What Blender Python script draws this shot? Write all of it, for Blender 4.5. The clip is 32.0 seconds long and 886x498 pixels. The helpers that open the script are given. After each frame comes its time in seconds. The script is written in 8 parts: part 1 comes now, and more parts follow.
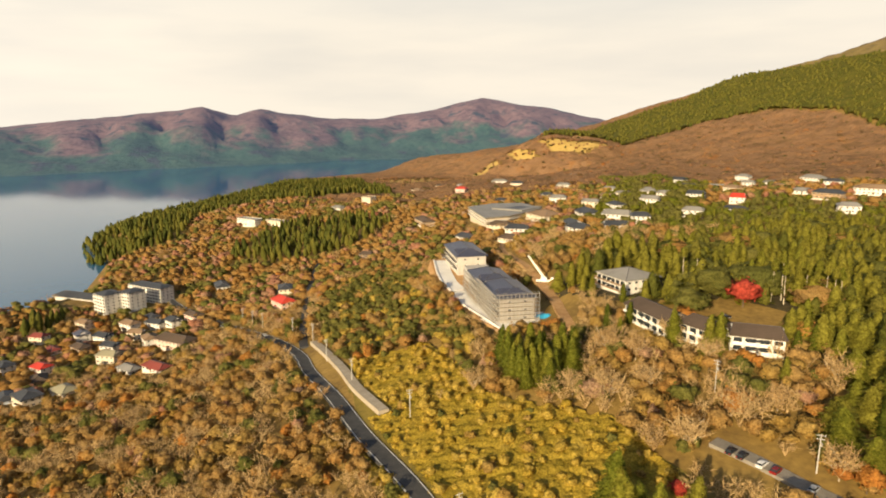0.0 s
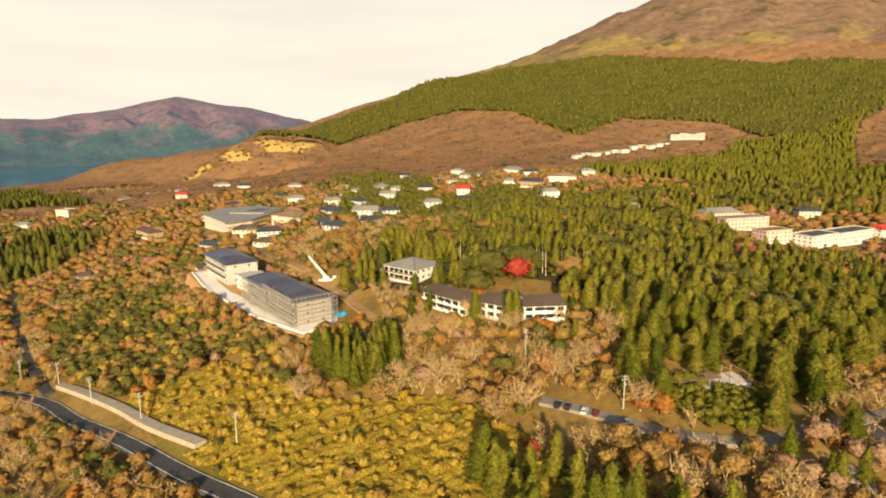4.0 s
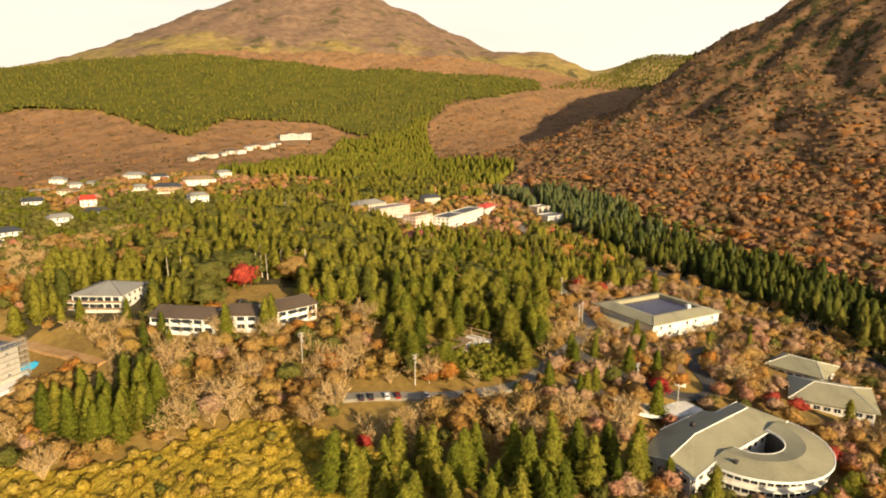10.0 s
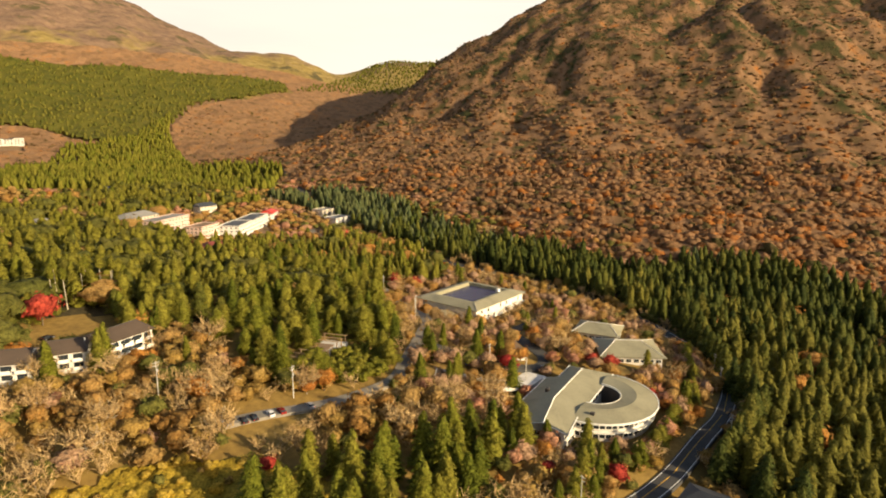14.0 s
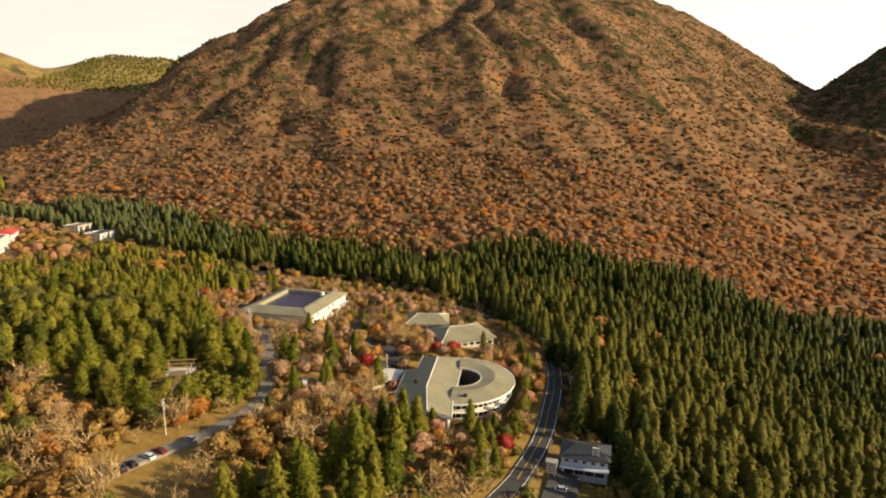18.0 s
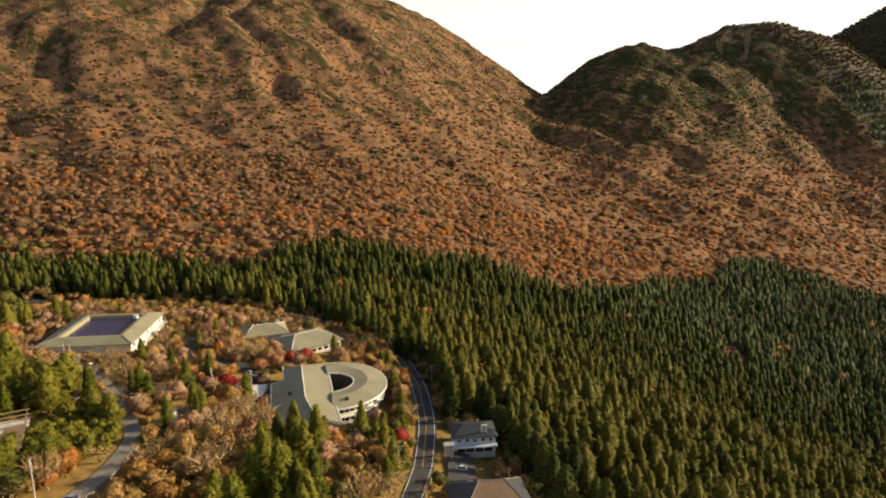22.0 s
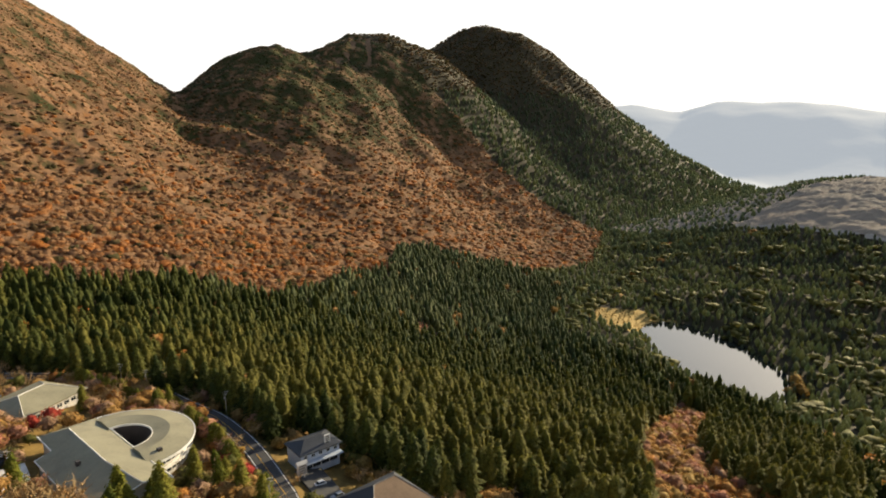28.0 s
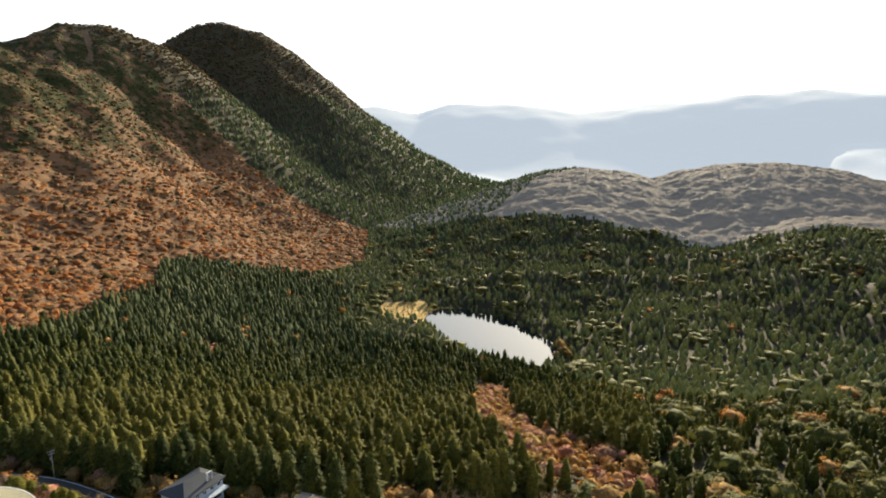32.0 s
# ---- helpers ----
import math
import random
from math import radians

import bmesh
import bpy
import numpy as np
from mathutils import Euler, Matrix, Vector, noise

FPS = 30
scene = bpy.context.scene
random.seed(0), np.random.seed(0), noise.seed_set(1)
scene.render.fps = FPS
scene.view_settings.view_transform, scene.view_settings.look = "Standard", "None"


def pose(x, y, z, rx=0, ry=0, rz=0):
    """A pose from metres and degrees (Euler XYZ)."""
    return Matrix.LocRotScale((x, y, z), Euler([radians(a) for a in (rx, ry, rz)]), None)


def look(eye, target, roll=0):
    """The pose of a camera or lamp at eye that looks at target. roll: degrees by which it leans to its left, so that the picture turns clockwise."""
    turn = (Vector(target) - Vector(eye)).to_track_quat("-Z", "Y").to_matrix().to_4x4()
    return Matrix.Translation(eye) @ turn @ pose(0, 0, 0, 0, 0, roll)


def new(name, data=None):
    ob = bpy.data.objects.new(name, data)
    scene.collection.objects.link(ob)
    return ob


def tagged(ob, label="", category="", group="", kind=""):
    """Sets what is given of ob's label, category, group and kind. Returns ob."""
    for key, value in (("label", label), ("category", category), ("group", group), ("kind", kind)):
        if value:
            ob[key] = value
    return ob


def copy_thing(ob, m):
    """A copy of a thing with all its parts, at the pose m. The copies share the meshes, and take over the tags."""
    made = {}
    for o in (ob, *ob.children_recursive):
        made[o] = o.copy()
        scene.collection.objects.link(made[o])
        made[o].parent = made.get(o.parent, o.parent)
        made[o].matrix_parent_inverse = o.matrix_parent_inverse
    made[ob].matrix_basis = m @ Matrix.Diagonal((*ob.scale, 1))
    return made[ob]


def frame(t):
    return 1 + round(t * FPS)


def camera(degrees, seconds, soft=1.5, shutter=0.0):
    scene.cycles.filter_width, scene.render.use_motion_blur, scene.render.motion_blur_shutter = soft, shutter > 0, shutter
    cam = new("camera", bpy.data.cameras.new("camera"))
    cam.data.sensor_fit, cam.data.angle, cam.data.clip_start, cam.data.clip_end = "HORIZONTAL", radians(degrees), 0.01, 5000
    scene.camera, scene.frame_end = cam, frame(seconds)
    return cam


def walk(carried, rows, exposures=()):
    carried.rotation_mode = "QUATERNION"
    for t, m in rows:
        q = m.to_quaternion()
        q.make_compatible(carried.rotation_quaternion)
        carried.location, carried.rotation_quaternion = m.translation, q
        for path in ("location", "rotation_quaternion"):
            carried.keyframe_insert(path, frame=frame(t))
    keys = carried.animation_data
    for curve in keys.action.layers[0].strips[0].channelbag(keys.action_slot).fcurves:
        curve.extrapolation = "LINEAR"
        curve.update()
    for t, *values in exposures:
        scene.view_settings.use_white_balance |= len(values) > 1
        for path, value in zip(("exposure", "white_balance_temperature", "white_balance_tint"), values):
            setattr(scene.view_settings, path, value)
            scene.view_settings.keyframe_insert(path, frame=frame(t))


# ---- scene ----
cam = camera(70.98, 32.0, 1.9)


def heading(x, y, z, turn, tilt, lean):
    """A pose that looks turn degrees clockwise from north, tilted up by tilt."""
    return pose(x, y, z, 90 + tilt, 0, -turn) @ pose(0, 0, 0, 0, 0, lean)


# seconds, east, north, up, heading, tilt, lean
FLIGHT = [
    (0.0, 108.11, -44.31, 1.14, -41.204, -11.755, -0.232),
    (0.5, 104.24, -46.53, 0.82, -38.027, -11.752, -0.232),
    (1.0, 100.37, -48.73, 0.51, -34.610, -11.748, -0.229),
    (1.5, 96.47, -50.84, 0.21, -31.227, -11.743, -0.224),
    (2.0, 92.51, -52.80, -0.09, -27.772, -11.736, -0.215),
    (2.5, 88.47, -54.56, -0.37, -24.353, -11.731, -0.201),
    (3.0, 84.32, -56.06, -0.61, -21.011, -11.728, -0.180),
    (3.5, 80.07, -57.27, -0.80, -17.793, -11.729, -0.151),
    (5.5, 62.58, -60.78, -1.39, -3.751, -11.741, -0.010),
    (6.0, 58.11, -61.29, -1.51, -0.031, -11.740, 0.030),
    (6.5, 53.56, -61.43, -1.60, 3.355, -11.736, 0.068),
    (7.0, 48.94, -61.24, -1.69, 6.241, -11.727, 0.096),
    (7.5, 44.28, -60.75, -1.77, 8.648, -11.715, 0.112),
    (8.0, 39.58, -59.99, -1.85, 11.151, -11.698, 0.117),
    (8.5, 34.87, -59.03, -1.94, 13.724, -11.680, 0.117),
    (9.0, 30.15, -57.89, -2.03, 16.465, -11.659, 0.118),
    (9.5, 25.44, -56.61, -2.10, 19.248, -11.637, 0.124),
    (10.0, 20.76, -55.21, -2.15, 22.131, -11.612, 0.134),
    (10.5, 16.10, -53.68, -2.18, 24.909, -11.582, 0.144),
    (11.0, 11.48, -52.00, -2.19, 27.756, -11.547, 0.150),
    (11.5, 6.93, -50.14, -2.19, 30.635, -11.507, 0.152),
    (12.0, 2.47, -48.07, -2.18, 33.628, -11.465, 0.151),
    (12.5, -1.88, -45.75, -2.16, 36.586, -11.422, 0.147),
    (13.0, -6.08, -43.16, -2.15, 39.583, -11.382, 0.140),
    (13.5, -10.09, -40.27, -2.13, 42.511, -11.348, 0.129),
    (14.0, -13.88, -37.10, -2.11, 45.486, -11.322, 0.112),
    (14.5, -17.39, -33.63, -2.07, 48.392, -11.304, 0.090),
    (16.5, -30.34, -18.72, -1.78, 60.011, -11.268, -0.018),
    (17.0, -33.37, -14.84, -1.65, 62.937, -11.264, -0.054),
    (17.5, -36.22, -10.84, -1.45, 65.765, -11.267, -0.094),
    (18.0, -38.89, -6.72, -1.20, 68.638, -11.277, -0.132),
    (18.5, -41.40, -2.49, -0.90, 71.459, -11.296, -0.162),
    (19.0, -43.73, 1.88, -0.57, 74.354, -11.322, -0.180),
    (19.5, -45.84, 6.39, -0.22, 77.203, -11.353, -0.183),
    (20.0, -47.69, 11.05, 0.14, 80.093, -11.386, -0.177),
    (20.5, -49.25, 15.84, 0.49, 82.926, -11.416, -0.163),
    (21.0, -50.50, 20.75, 0.82, 85.721, -11.443, -0.145),
    (21.5, -51.44, 25.78, 1.12, 88.357, -11.464, -0.123),
    (22.0, -52.06, 30.90, 1.38, 91.094, -11.481, -0.102),
    (22.5, -52.38, 36.08, 1.61, 93.749, -11.494, -0.084),
    (23.0, -52.38, 41.30, 1.79, 96.554, -11.502, -0.068),
    (23.5, -52.08, 46.50, 1.95, 99.276, -11.506, -0.055),
    (24.0, -51.45, 51.66, 2.07, 102.127, -11.507, -0.043),
    (24.5, -50.47, 56.73, 2.18, 104.848, -11.509, -0.029),
    (25.0, -49.12, 61.68, 2.27, 107.643, -11.511, -0.010),
    (25.5, -47.37, 66.49, 2.35, 110.400, -11.513, 0.010),
    (27.5, -38.80, 85.00, 2.67, 121.690, -11.512, 0.077),
    (28.0, -36.32, 89.41, 2.74, 124.577, -11.506, 0.079),
    (28.5, -33.54, 93.61, 2.81, 127.380, -11.494, 0.065),
    (29.0, -30.47, 97.63, 2.88, 130.240, -11.481, 0.038),
    (29.5, -27.17, 101.50, 2.95, 133.094, -11.468, -0.002),
    (30.0, -23.68, 105.23, 3.05, 136.068, -11.456, -0.051),
    (30.5, -20.05, 108.88, 3.17, 138.980, -11.448, -0.106),
    (31.0, -16.34, 112.45, 3.32, 141.925, -11.441, -0.162),
    (31.5, -12.57, 115.98, 3.48, 144.819, -11.435, -0.215),
    (32.0, -8.79, 119.49, 3.65, 147.796, -11.429, -0.267),
]
walk(cam, [(r[0], heading(*r[1:])) for r in FLIGHT],
     exposures=[(0.0, 0.72, 6800, 8), (6.0, 0.88, 6950, 8), (10.0, 0.94, 7000, 8), (17.0, 0.82, 6700, 9), (25.0, 0.76, 6400, 10), (28.0, 0.86, 6150, 8), (32.0, 1.17, 5800, 6)])


# ==== light
SUN_TURN, SUN_UP = 167.0, 18.0      # compass heading of the sun and its height, degrees
sun = new("sun", bpy.data.lights.new("sun", "SUN"))
sun.data.energy, sun.data.angle, sun.data.color = 5.0, radians(0.6), (1.0, 0.81, 0.53)
_sx, _sy = math.sin(radians(SUN_TURN)), math.cos(radians(SUN_TURN))
sun.matrix_world = look((_sx * 900, _sy * 900, 900 * math.tan(radians(SUN_UP))), (0, 0, 0))

world = bpy.data.worlds.new("sky")
scene.world = world
world.use_nodes = True
_n, _l = world.node_tree.nodes, world.node_tree.links
_n.clear()
_sky = _n.new("ShaderNodeTexSky")
_sky.sky_type, _sky.sun_disc = "NISHITA", False
_sky.sun_elevation, _sky.sun_rotation = radians(SUN_UP), radians(SUN_TURN)
_sky.dust_density, _sky.air_density = 2.0, 1.0
_tc = _n.new("ShaderNodeTexCoord")
_sep = _n.new("ShaderNodeSeparateXYZ")
_l.new(_tc.outputs["Generated"], _sep.inputs[0])
_veil = _n.new("ShaderNodeMapRange")                # thin cream haze low over the hills
_veil.interpolation_type = "SMOOTHSTEP"
_veil.inputs["From Min"].default_value, _veil.inputs["From Max"].default_value = 0.55, 0.08
_l.new(_sep.outputs["Z"], _veil.inputs["Value"])
_cn = _n.new("ShaderNodeTexNoise")
_cm = _n.new("ShaderNodeMapping")
_cm.inputs["Scale"].default_value = (2.2, 2.2, 14.0)
_l.new(_tc.outputs["Generated"], _cm.inputs[0])
_l.new(_cm.outputs[0], _cn.inputs["Vector"])
_cn.inputs["Scale"].default_value, _cn.inputs["Detail"].default_value = 1.4, 5.0
_ramp = _n.new("ShaderNodeValToRGB")
_ramp.color_ramp.elements[0].position, _ramp.color_ramp.elements[0].color = 0.3, (0.52, 0.485, 0.44, 1)
_ramp.color_ramp.elements[1].position, _ramp.color_ramp.elements[1].color = 0.62, (0.60, 0.545, 0.475, 1)
_l.new(_cn.outputs["Fac"], _ramp.inputs[0])
_skyc = _n.new("ShaderNodeMix")
_skyc.data_type = "RGBA"
_gain = _n.new("ShaderNodeMix")
_gain.data_type, _gain.blend_type = "RGBA", "MULTIPLY"
_gain.inputs["Factor"].default_value = 1.0
_gain.inputs["B"].default_value = (0.085, 0.085, 0.085, 1)
_l.new(_sky.outputs[0], _gain.inputs["A"])
_l.new(_veil.outputs[0], _skyc.inputs["Factor"])
_l.new(_gain.outputs["Result"], _skyc.inputs["A"])
_dot = _n.new("ShaderNodeVectorMath")               # the haze is brighter round the sun
_dot.operation = "DOT_PRODUCT"
_l.new(_tc.outputs["Generated"], _dot.inputs[0])
_dot.inputs[1].default_value = (_sx * math.cos(radians(SUN_UP)), _sy * math.cos(radians(SUN_UP)), math.sin(radians(SUN_UP)))
_near = _n.new("ShaderNodeMapRange")
_near.inputs["From Min"].default_value, _near.inputs["From Max"].default_value = -0.7, 1.0
_near.inputs["To Min"].default_value, _near.inputs["To Max"].default_value = 1.0, 1.5
_l.new(_dot.outputs["Value"], _near.inputs["Value"])
_lit = _n.new("ShaderNodeVectorMath")
_lit.operation = "SCALE"
_l.new(_ramp.outputs[0], _lit.inputs[0])
_l.new(_near.outputs[0], _lit.inputs["Scale"])
_l.new(_lit.outputs[0], _skyc.inputs["B"])
_bg = _n.new("ShaderNodeBackground")
_out = _n.new("ShaderNodeOutputWorld")
_l.new(_skyc.outputs["Result"], _bg.inputs["Color"])
_bg.inputs["Strength"].default_value = 1.0
_l.new(_bg.outputs[0], _out.inputs["Surface"])


# ==== materials
def material(name, rough=0.9, metal=0.0):
    m = bpy.data.materials.new(name)
    m.use_nodes = True
    b = m.node_tree.nodes["Principled BSDF"]
    b.inputs["Roughness"].default_value, b.inputs["Metallic"].default_value = rough, metal
    b.inputs["Specular IOR Level"].default_value = 0.25
    return m, m.node_tree.nodes, m.node_tree.links, b


def ramp_of(nodes, colours):
    r = nodes.new("ShaderNodeValToRGB")
    e = r.color_ramp.elements
    while len(e) < len(colours):
        e.new(0.5)
    for i, c in enumerate(colours):
        e[i].position = i / (len(colours) - 1)
        e[i].color = (*c, 1)
    return r


def foliage(name, colours, gloss=0.8, through_light=0.25, haze=0.0, gaps=True, relief=1.2, single=False):
    """Leaves: a tint for each tree, a second one for each clump."""
    m, n, l, b = material(name, gloss)
    b.inputs["Specular IOR Level"].default_value = 0.12     # loose leaves give no sheet of gloss
    at = n.new("ShaderNodeAttribute")
    at.attribute_name = "tint"
    geo = n.new("ShaderNodeNewGeometry")
    info = n.new("ShaderNodeObjectInfo")
    add = n.new("ShaderNodeMath")
    add.operation = "MULTIPLY_ADD"
    l.new(geo.outputs["Random Per Island"], add.inputs[0])
    add.inputs[1].default_value = 0.35
    l.new(at.outputs["Fac"], add.inputs[2])
    add2 = n.new("ShaderNodeMath")
    add2.operation = "MULTIPLY_ADD"
    l.new(info.outputs["Random"], add2.inputs[0])
    add2.inputs[1].default_value = 0.5
    l.new(add.outputs[0], add2.inputs[2])
    ramp = ramp_of(n, colours)
    l.new(at.outputs["Fac"] if single else add2.outputs[0], ramp.inputs[0])
    tc = n.new("ShaderNodeTexCoord")
    leaf = n.new("ShaderNodeTexNoise")              # sprays of leaves, light and dark
    leaf.inputs["Scale"].default_value, leaf.inputs["Detail"].default_value = 1.5, 4.0
    l.new(tc.outputs["Object"], leaf.inputs["Vector"])
    gain = n.new("ShaderNodeMapRange")
    gain.inputs["From Min"].default_value, gain.inputs["From Max"].default_value = 0.3, 0.7
    gain.inputs["To Min"].default_value, gain.inputs["To Max"].default_value = 0.5, 1.5
    l.new(leaf.outputs["Fac"], gain.inputs["Value"])
    r = n.new("ShaderNodeVectorMath")
    r.operation = "SCALE"
    l.new(ramp.outputs[0], r.inputs[0])
    l.new(gain.outputs[0], r.inputs["Scale"])
    l.new(r.outputs[0], b.inputs["Base Color"])
    tuft = n.new("ShaderNodeTexNoise")              # relief of the leaf tufts
    tuft.inputs["Scale"].default_value, tuft.inputs["Detail"].default_value = 1.3, 4.0
    l.new(tc.outputs["Object"], tuft.inputs["Vector"])
    bp = n.new("ShaderNodeBump")
    bp.inputs["Strength"].default_value, bp.inputs["Distance"].default_value = 0.8, relief
    l.new(tuft.outputs["Fac"], bp.inputs["Height"])
    l.new(bp.outputs[0], b.inputs["Normal"])
    # haze: a grey glow put on the leaves in place of misty air
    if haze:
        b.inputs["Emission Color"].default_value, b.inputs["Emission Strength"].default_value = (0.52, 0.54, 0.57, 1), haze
    if through_light:
        t = n.new("ShaderNodeBsdfTranslucent")
        l.new(r.outputs[0], t.inputs["Color"])
        mix = n.new("ShaderNodeMixShader")
        mix.inputs[0].default_value = through_light
        l.new(b.outputs[0], mix.inputs[1])
        l.new(t.outputs[0], mix.inputs[2])
        l.new(mix.outputs[0], n["Material Output"].inputs["Surface"])
        if gaps:
            hole = n.new("ShaderNodeTexNoise")      # gaps between the leaves
            hole.inputs["Scale"].default_value, hole.inputs["Detail"].default_value = 2.6, 1.0
            l.new(tc.outputs["Object"], hole.inputs["Vector"])
            cut = n.new("ShaderNodeMath")
            cut.operation = "GREATER_THAN"
            l.new(hole.outputs["Fac"], cut.inputs[0])
            cut.inputs[1].default_value = 0.54
            rim = n.new("ShaderNodeAttribute")
            rim.attribute_name = "fringe"
            open_ = n.new("ShaderNodeMath")
            open_.operation = "MULTIPLY"
            l.new(cut.outputs[0], open_.inputs[0])
            l.new(rim.outputs["Fac"], open_.inputs[1])
            clear = n.new("ShaderNodeBsdfTransparent")
            mix2 = n.new("ShaderNodeMixShader")
            l.new(open_.outputs[0], mix2.inputs[0])
            l.new(mix.outputs[0], mix2.inputs[1])
            l.new(clear.outputs[0], mix2.inputs[2])
            l.new(mix2.outputs[0], n["Material Output"].inputs["Surface"])
    return m


def mottled(name, colours, scale=0.05, rough=0.95, bump=0.4, fine=8.0):
    """Ground or masonry: large stains, fine grain and relief in object space."""
    m, n, l, b = material(name, rough)
    tc = n.new("ShaderNodeTexCoord")
    a = n.new("ShaderNodeTexNoise")
    a.inputs["Scale"].default_value, a.inputs["Detail"].default_value = scale, 8.0
    a.inputs["Roughness"].default_value = 0.65
    l.new(tc.outputs["Object"], a.inputs["Vector"])
    g = n.new("ShaderNodeTexNoise")
    g.inputs["Scale"].default_value, g.inputs["Detail"].default_value = scale * fine, 4.0
    l.new(tc.outputs["Object"], g.inputs["Vector"])
    mx = n.new("ShaderNodeMath")
    mx.operation = "MULTIPLY_ADD"
    l.new(g.outputs["Fac"], mx.inputs[0])
    mx.inputs[1].default_value = 0.45
    l.new(a.outputs["Fac"], mx.inputs[2])
    st = n.new("ShaderNodeMapRange")
    st.inputs["From Min"].default_value, st.inputs["From Max"].default_value = 0.45, 1.0
    l.new(mx.outputs[0], st.inputs["Value"])
    r = ramp_of(n, colours)
    l.new(st.outputs[0], r.inputs[0])
    l.new(r.outputs[0], b.inputs["Base Color"])
    if bump:
        bp = n.new("ShaderNodeBump")
        bp.inputs["Strength"].default_value = bump
        bp.inputs["Distance"].default_value = 0.15 / scale * 0.1
        l.new(mx.outputs[0], bp.inputs["Height"])
        l.new(bp.outputs[0], b.inputs["Normal"])
    return m


M_LITTER = mottled("leaf_litter", [(0.13, 0.08, 0.024), (0.23, 0.145, 0.038), (0.32, 0.21, 0.06)], 0.06)
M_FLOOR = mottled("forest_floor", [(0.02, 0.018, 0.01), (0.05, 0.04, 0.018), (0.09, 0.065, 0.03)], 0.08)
M_SLOPE = mottled("brown_scrub_slope", [(0.10, 0.06, 0.03), (0.18, 0.108, 0.055), (0.26, 0.16, 0.082)], 0.03)
M_MEADOW = mottled("dry_grass", [(0.30, 0.19, 0.05), (0.46, 0.31, 0.09), (0.55, 0.38, 0.13)], 0.02)
def zoned(name, low, high, spots, z0, z1, scale):
    """A far slope: one cover low down, another above, in ragged patches, with dark spots."""
    m, n, l, b = material(name, 1.0)
    tc = n.new("ShaderNodeTexCoord")
    sep = n.new("ShaderNodeSeparateXYZ")
    l.new(tc.outputs["Object"], sep.inputs[0])
    h = n.new("ShaderNodeMapRange")
    h.inputs["From Min"].default_value, h.inputs["From Max"].default_value = z0, z1
    l.new(sep.outputs["Z"], h.inputs["Value"])

    def noise(size, detail):
        t = n.new("ShaderNodeTexNoise")
        t.inputs["Scale"].default_value, t.inputs["Detail"].default_value, t.inputs["Roughness"].default_value = size, detail, 0.62
        l.new(tc.outputs["Object"], t.inputs["Vector"])
        return t

    def blend(fac, a, c):
        mx = n.new("ShaderNodeMix")
        mx.data_type = "RGBA"
        l.new(fac, mx.inputs["Factor"])
        l.new(a, mx.inputs["A"])
        l.new(c, mx.inputs["B"])
        return mx.outputs["Result"]
    big, fine = noise(scale, 7.0), noise(scale * 7, 5.0)
    add = n.new("ShaderNodeMath")
    add.operation = "MULTIPLY_ADD"
    l.new(big.outputs["Fac"], add.inputs[0])
    add.inputs[1].default_value = 2.4
    l.new(h.outputs[0], add.inputs[2])
    edge = n.new("ShaderNodeMapRange")
    edge.inputs["From Min"].default_value, edge.inputs["From Max"].default_value = 1.55, 1.85
    l.new(add.outputs[0], edge.inputs["Value"])
    a, c = ramp_of(n, low), ramp_of(n, high)
    st = n.new("ShaderNodeMapRange")
    st.inputs["From Min"].default_value, st.inputs["From Max"].default_value = 0.3, 0.7
    l.new(fine.outputs["Fac"], st.inputs["Value"])
    l.new(st.outputs[0], a.inputs[0])
    l.new(st.outputs[0], c.inputs[0])
    body = blend(edge.outputs[0], a.outputs[0], c.outputs[0])
    sp = noise(scale * 3.1, 4.0)
    sm = n.new("ShaderNodeMapRange")
    sm.inputs["From Min"].default_value, sm.inputs["From Max"].default_value = 0.56, 0.66
    l.new(sp.outputs["Fac"], sm.inputs["Value"])
    dark = n.new("ShaderNodeRGB")
    dark.outputs[0].default_value = (*spots, 1)
    l.new(blend(sm.outputs[0], body, dark.outputs[0]), b.inputs["Base Color"])
    bp = n.new("ShaderNodeBump")
    bp.inputs["Strength"].default_value, bp.inputs["Distance"].default_value = 0.7, 14.0
    l.new(fine.outputs["Fac"], bp.inputs["Height"])
    l.new(bp.outputs[0], b.inputs["Normal"])
    return m


M_HIGH = zoned("high_grass_slope", [(0.16, 0.11, 0.036), (0.24, 0.17, 0.05), (0.31, 0.225, 0.085)], [(0.11, 0.068, 0.045), (0.17, 0.105, 0.066), (0.24, 0.15, 0.09)], (0.075, 0.06, 0.024), 150, 350, 0.0045)
M_BAMBOO = mottled("bamboo_grass_ground", [(0.09, 0.07, 0.015), (0.16, 0.12, 0.022), (0.22, 0.16, 0.035)], 0.08)
M_RAMP = mottled("weathered_concrete", [(0.28, 0.23, 0.17), (0.38, 0.32, 0.24), (0.46, 0.40, 0.31)], 0.3, 0.9, 0.1)
M_ASPHALT = mottled("asphalt", [(0.04, 0.04, 0.042), (0.06, 0.058, 0.056), (0.085, 0.08, 0.075)], 0.25, 0.85, 0.1)
M_OLDROAD = mottled("worn_pale_asphalt", [(0.16, 0.14, 0.11), (0.22, 0.195, 0.16), (0.28, 0.25, 0.21)], 0.25, 0.9, 0.1)
M_EARTH = mottled("bare_earth", [(0.28, 0.15, 0.06), (0.42, 0.24, 0.10), (0.50, 0.32, 0.16)], 0.12)
M_CONCRETE = mottled("concrete", [(0.45, 0.42, 0.38), (0.62, 0.59, 0.54), (0.74, 0.71, 0.66)], 0.3, 0.9, 0.1)
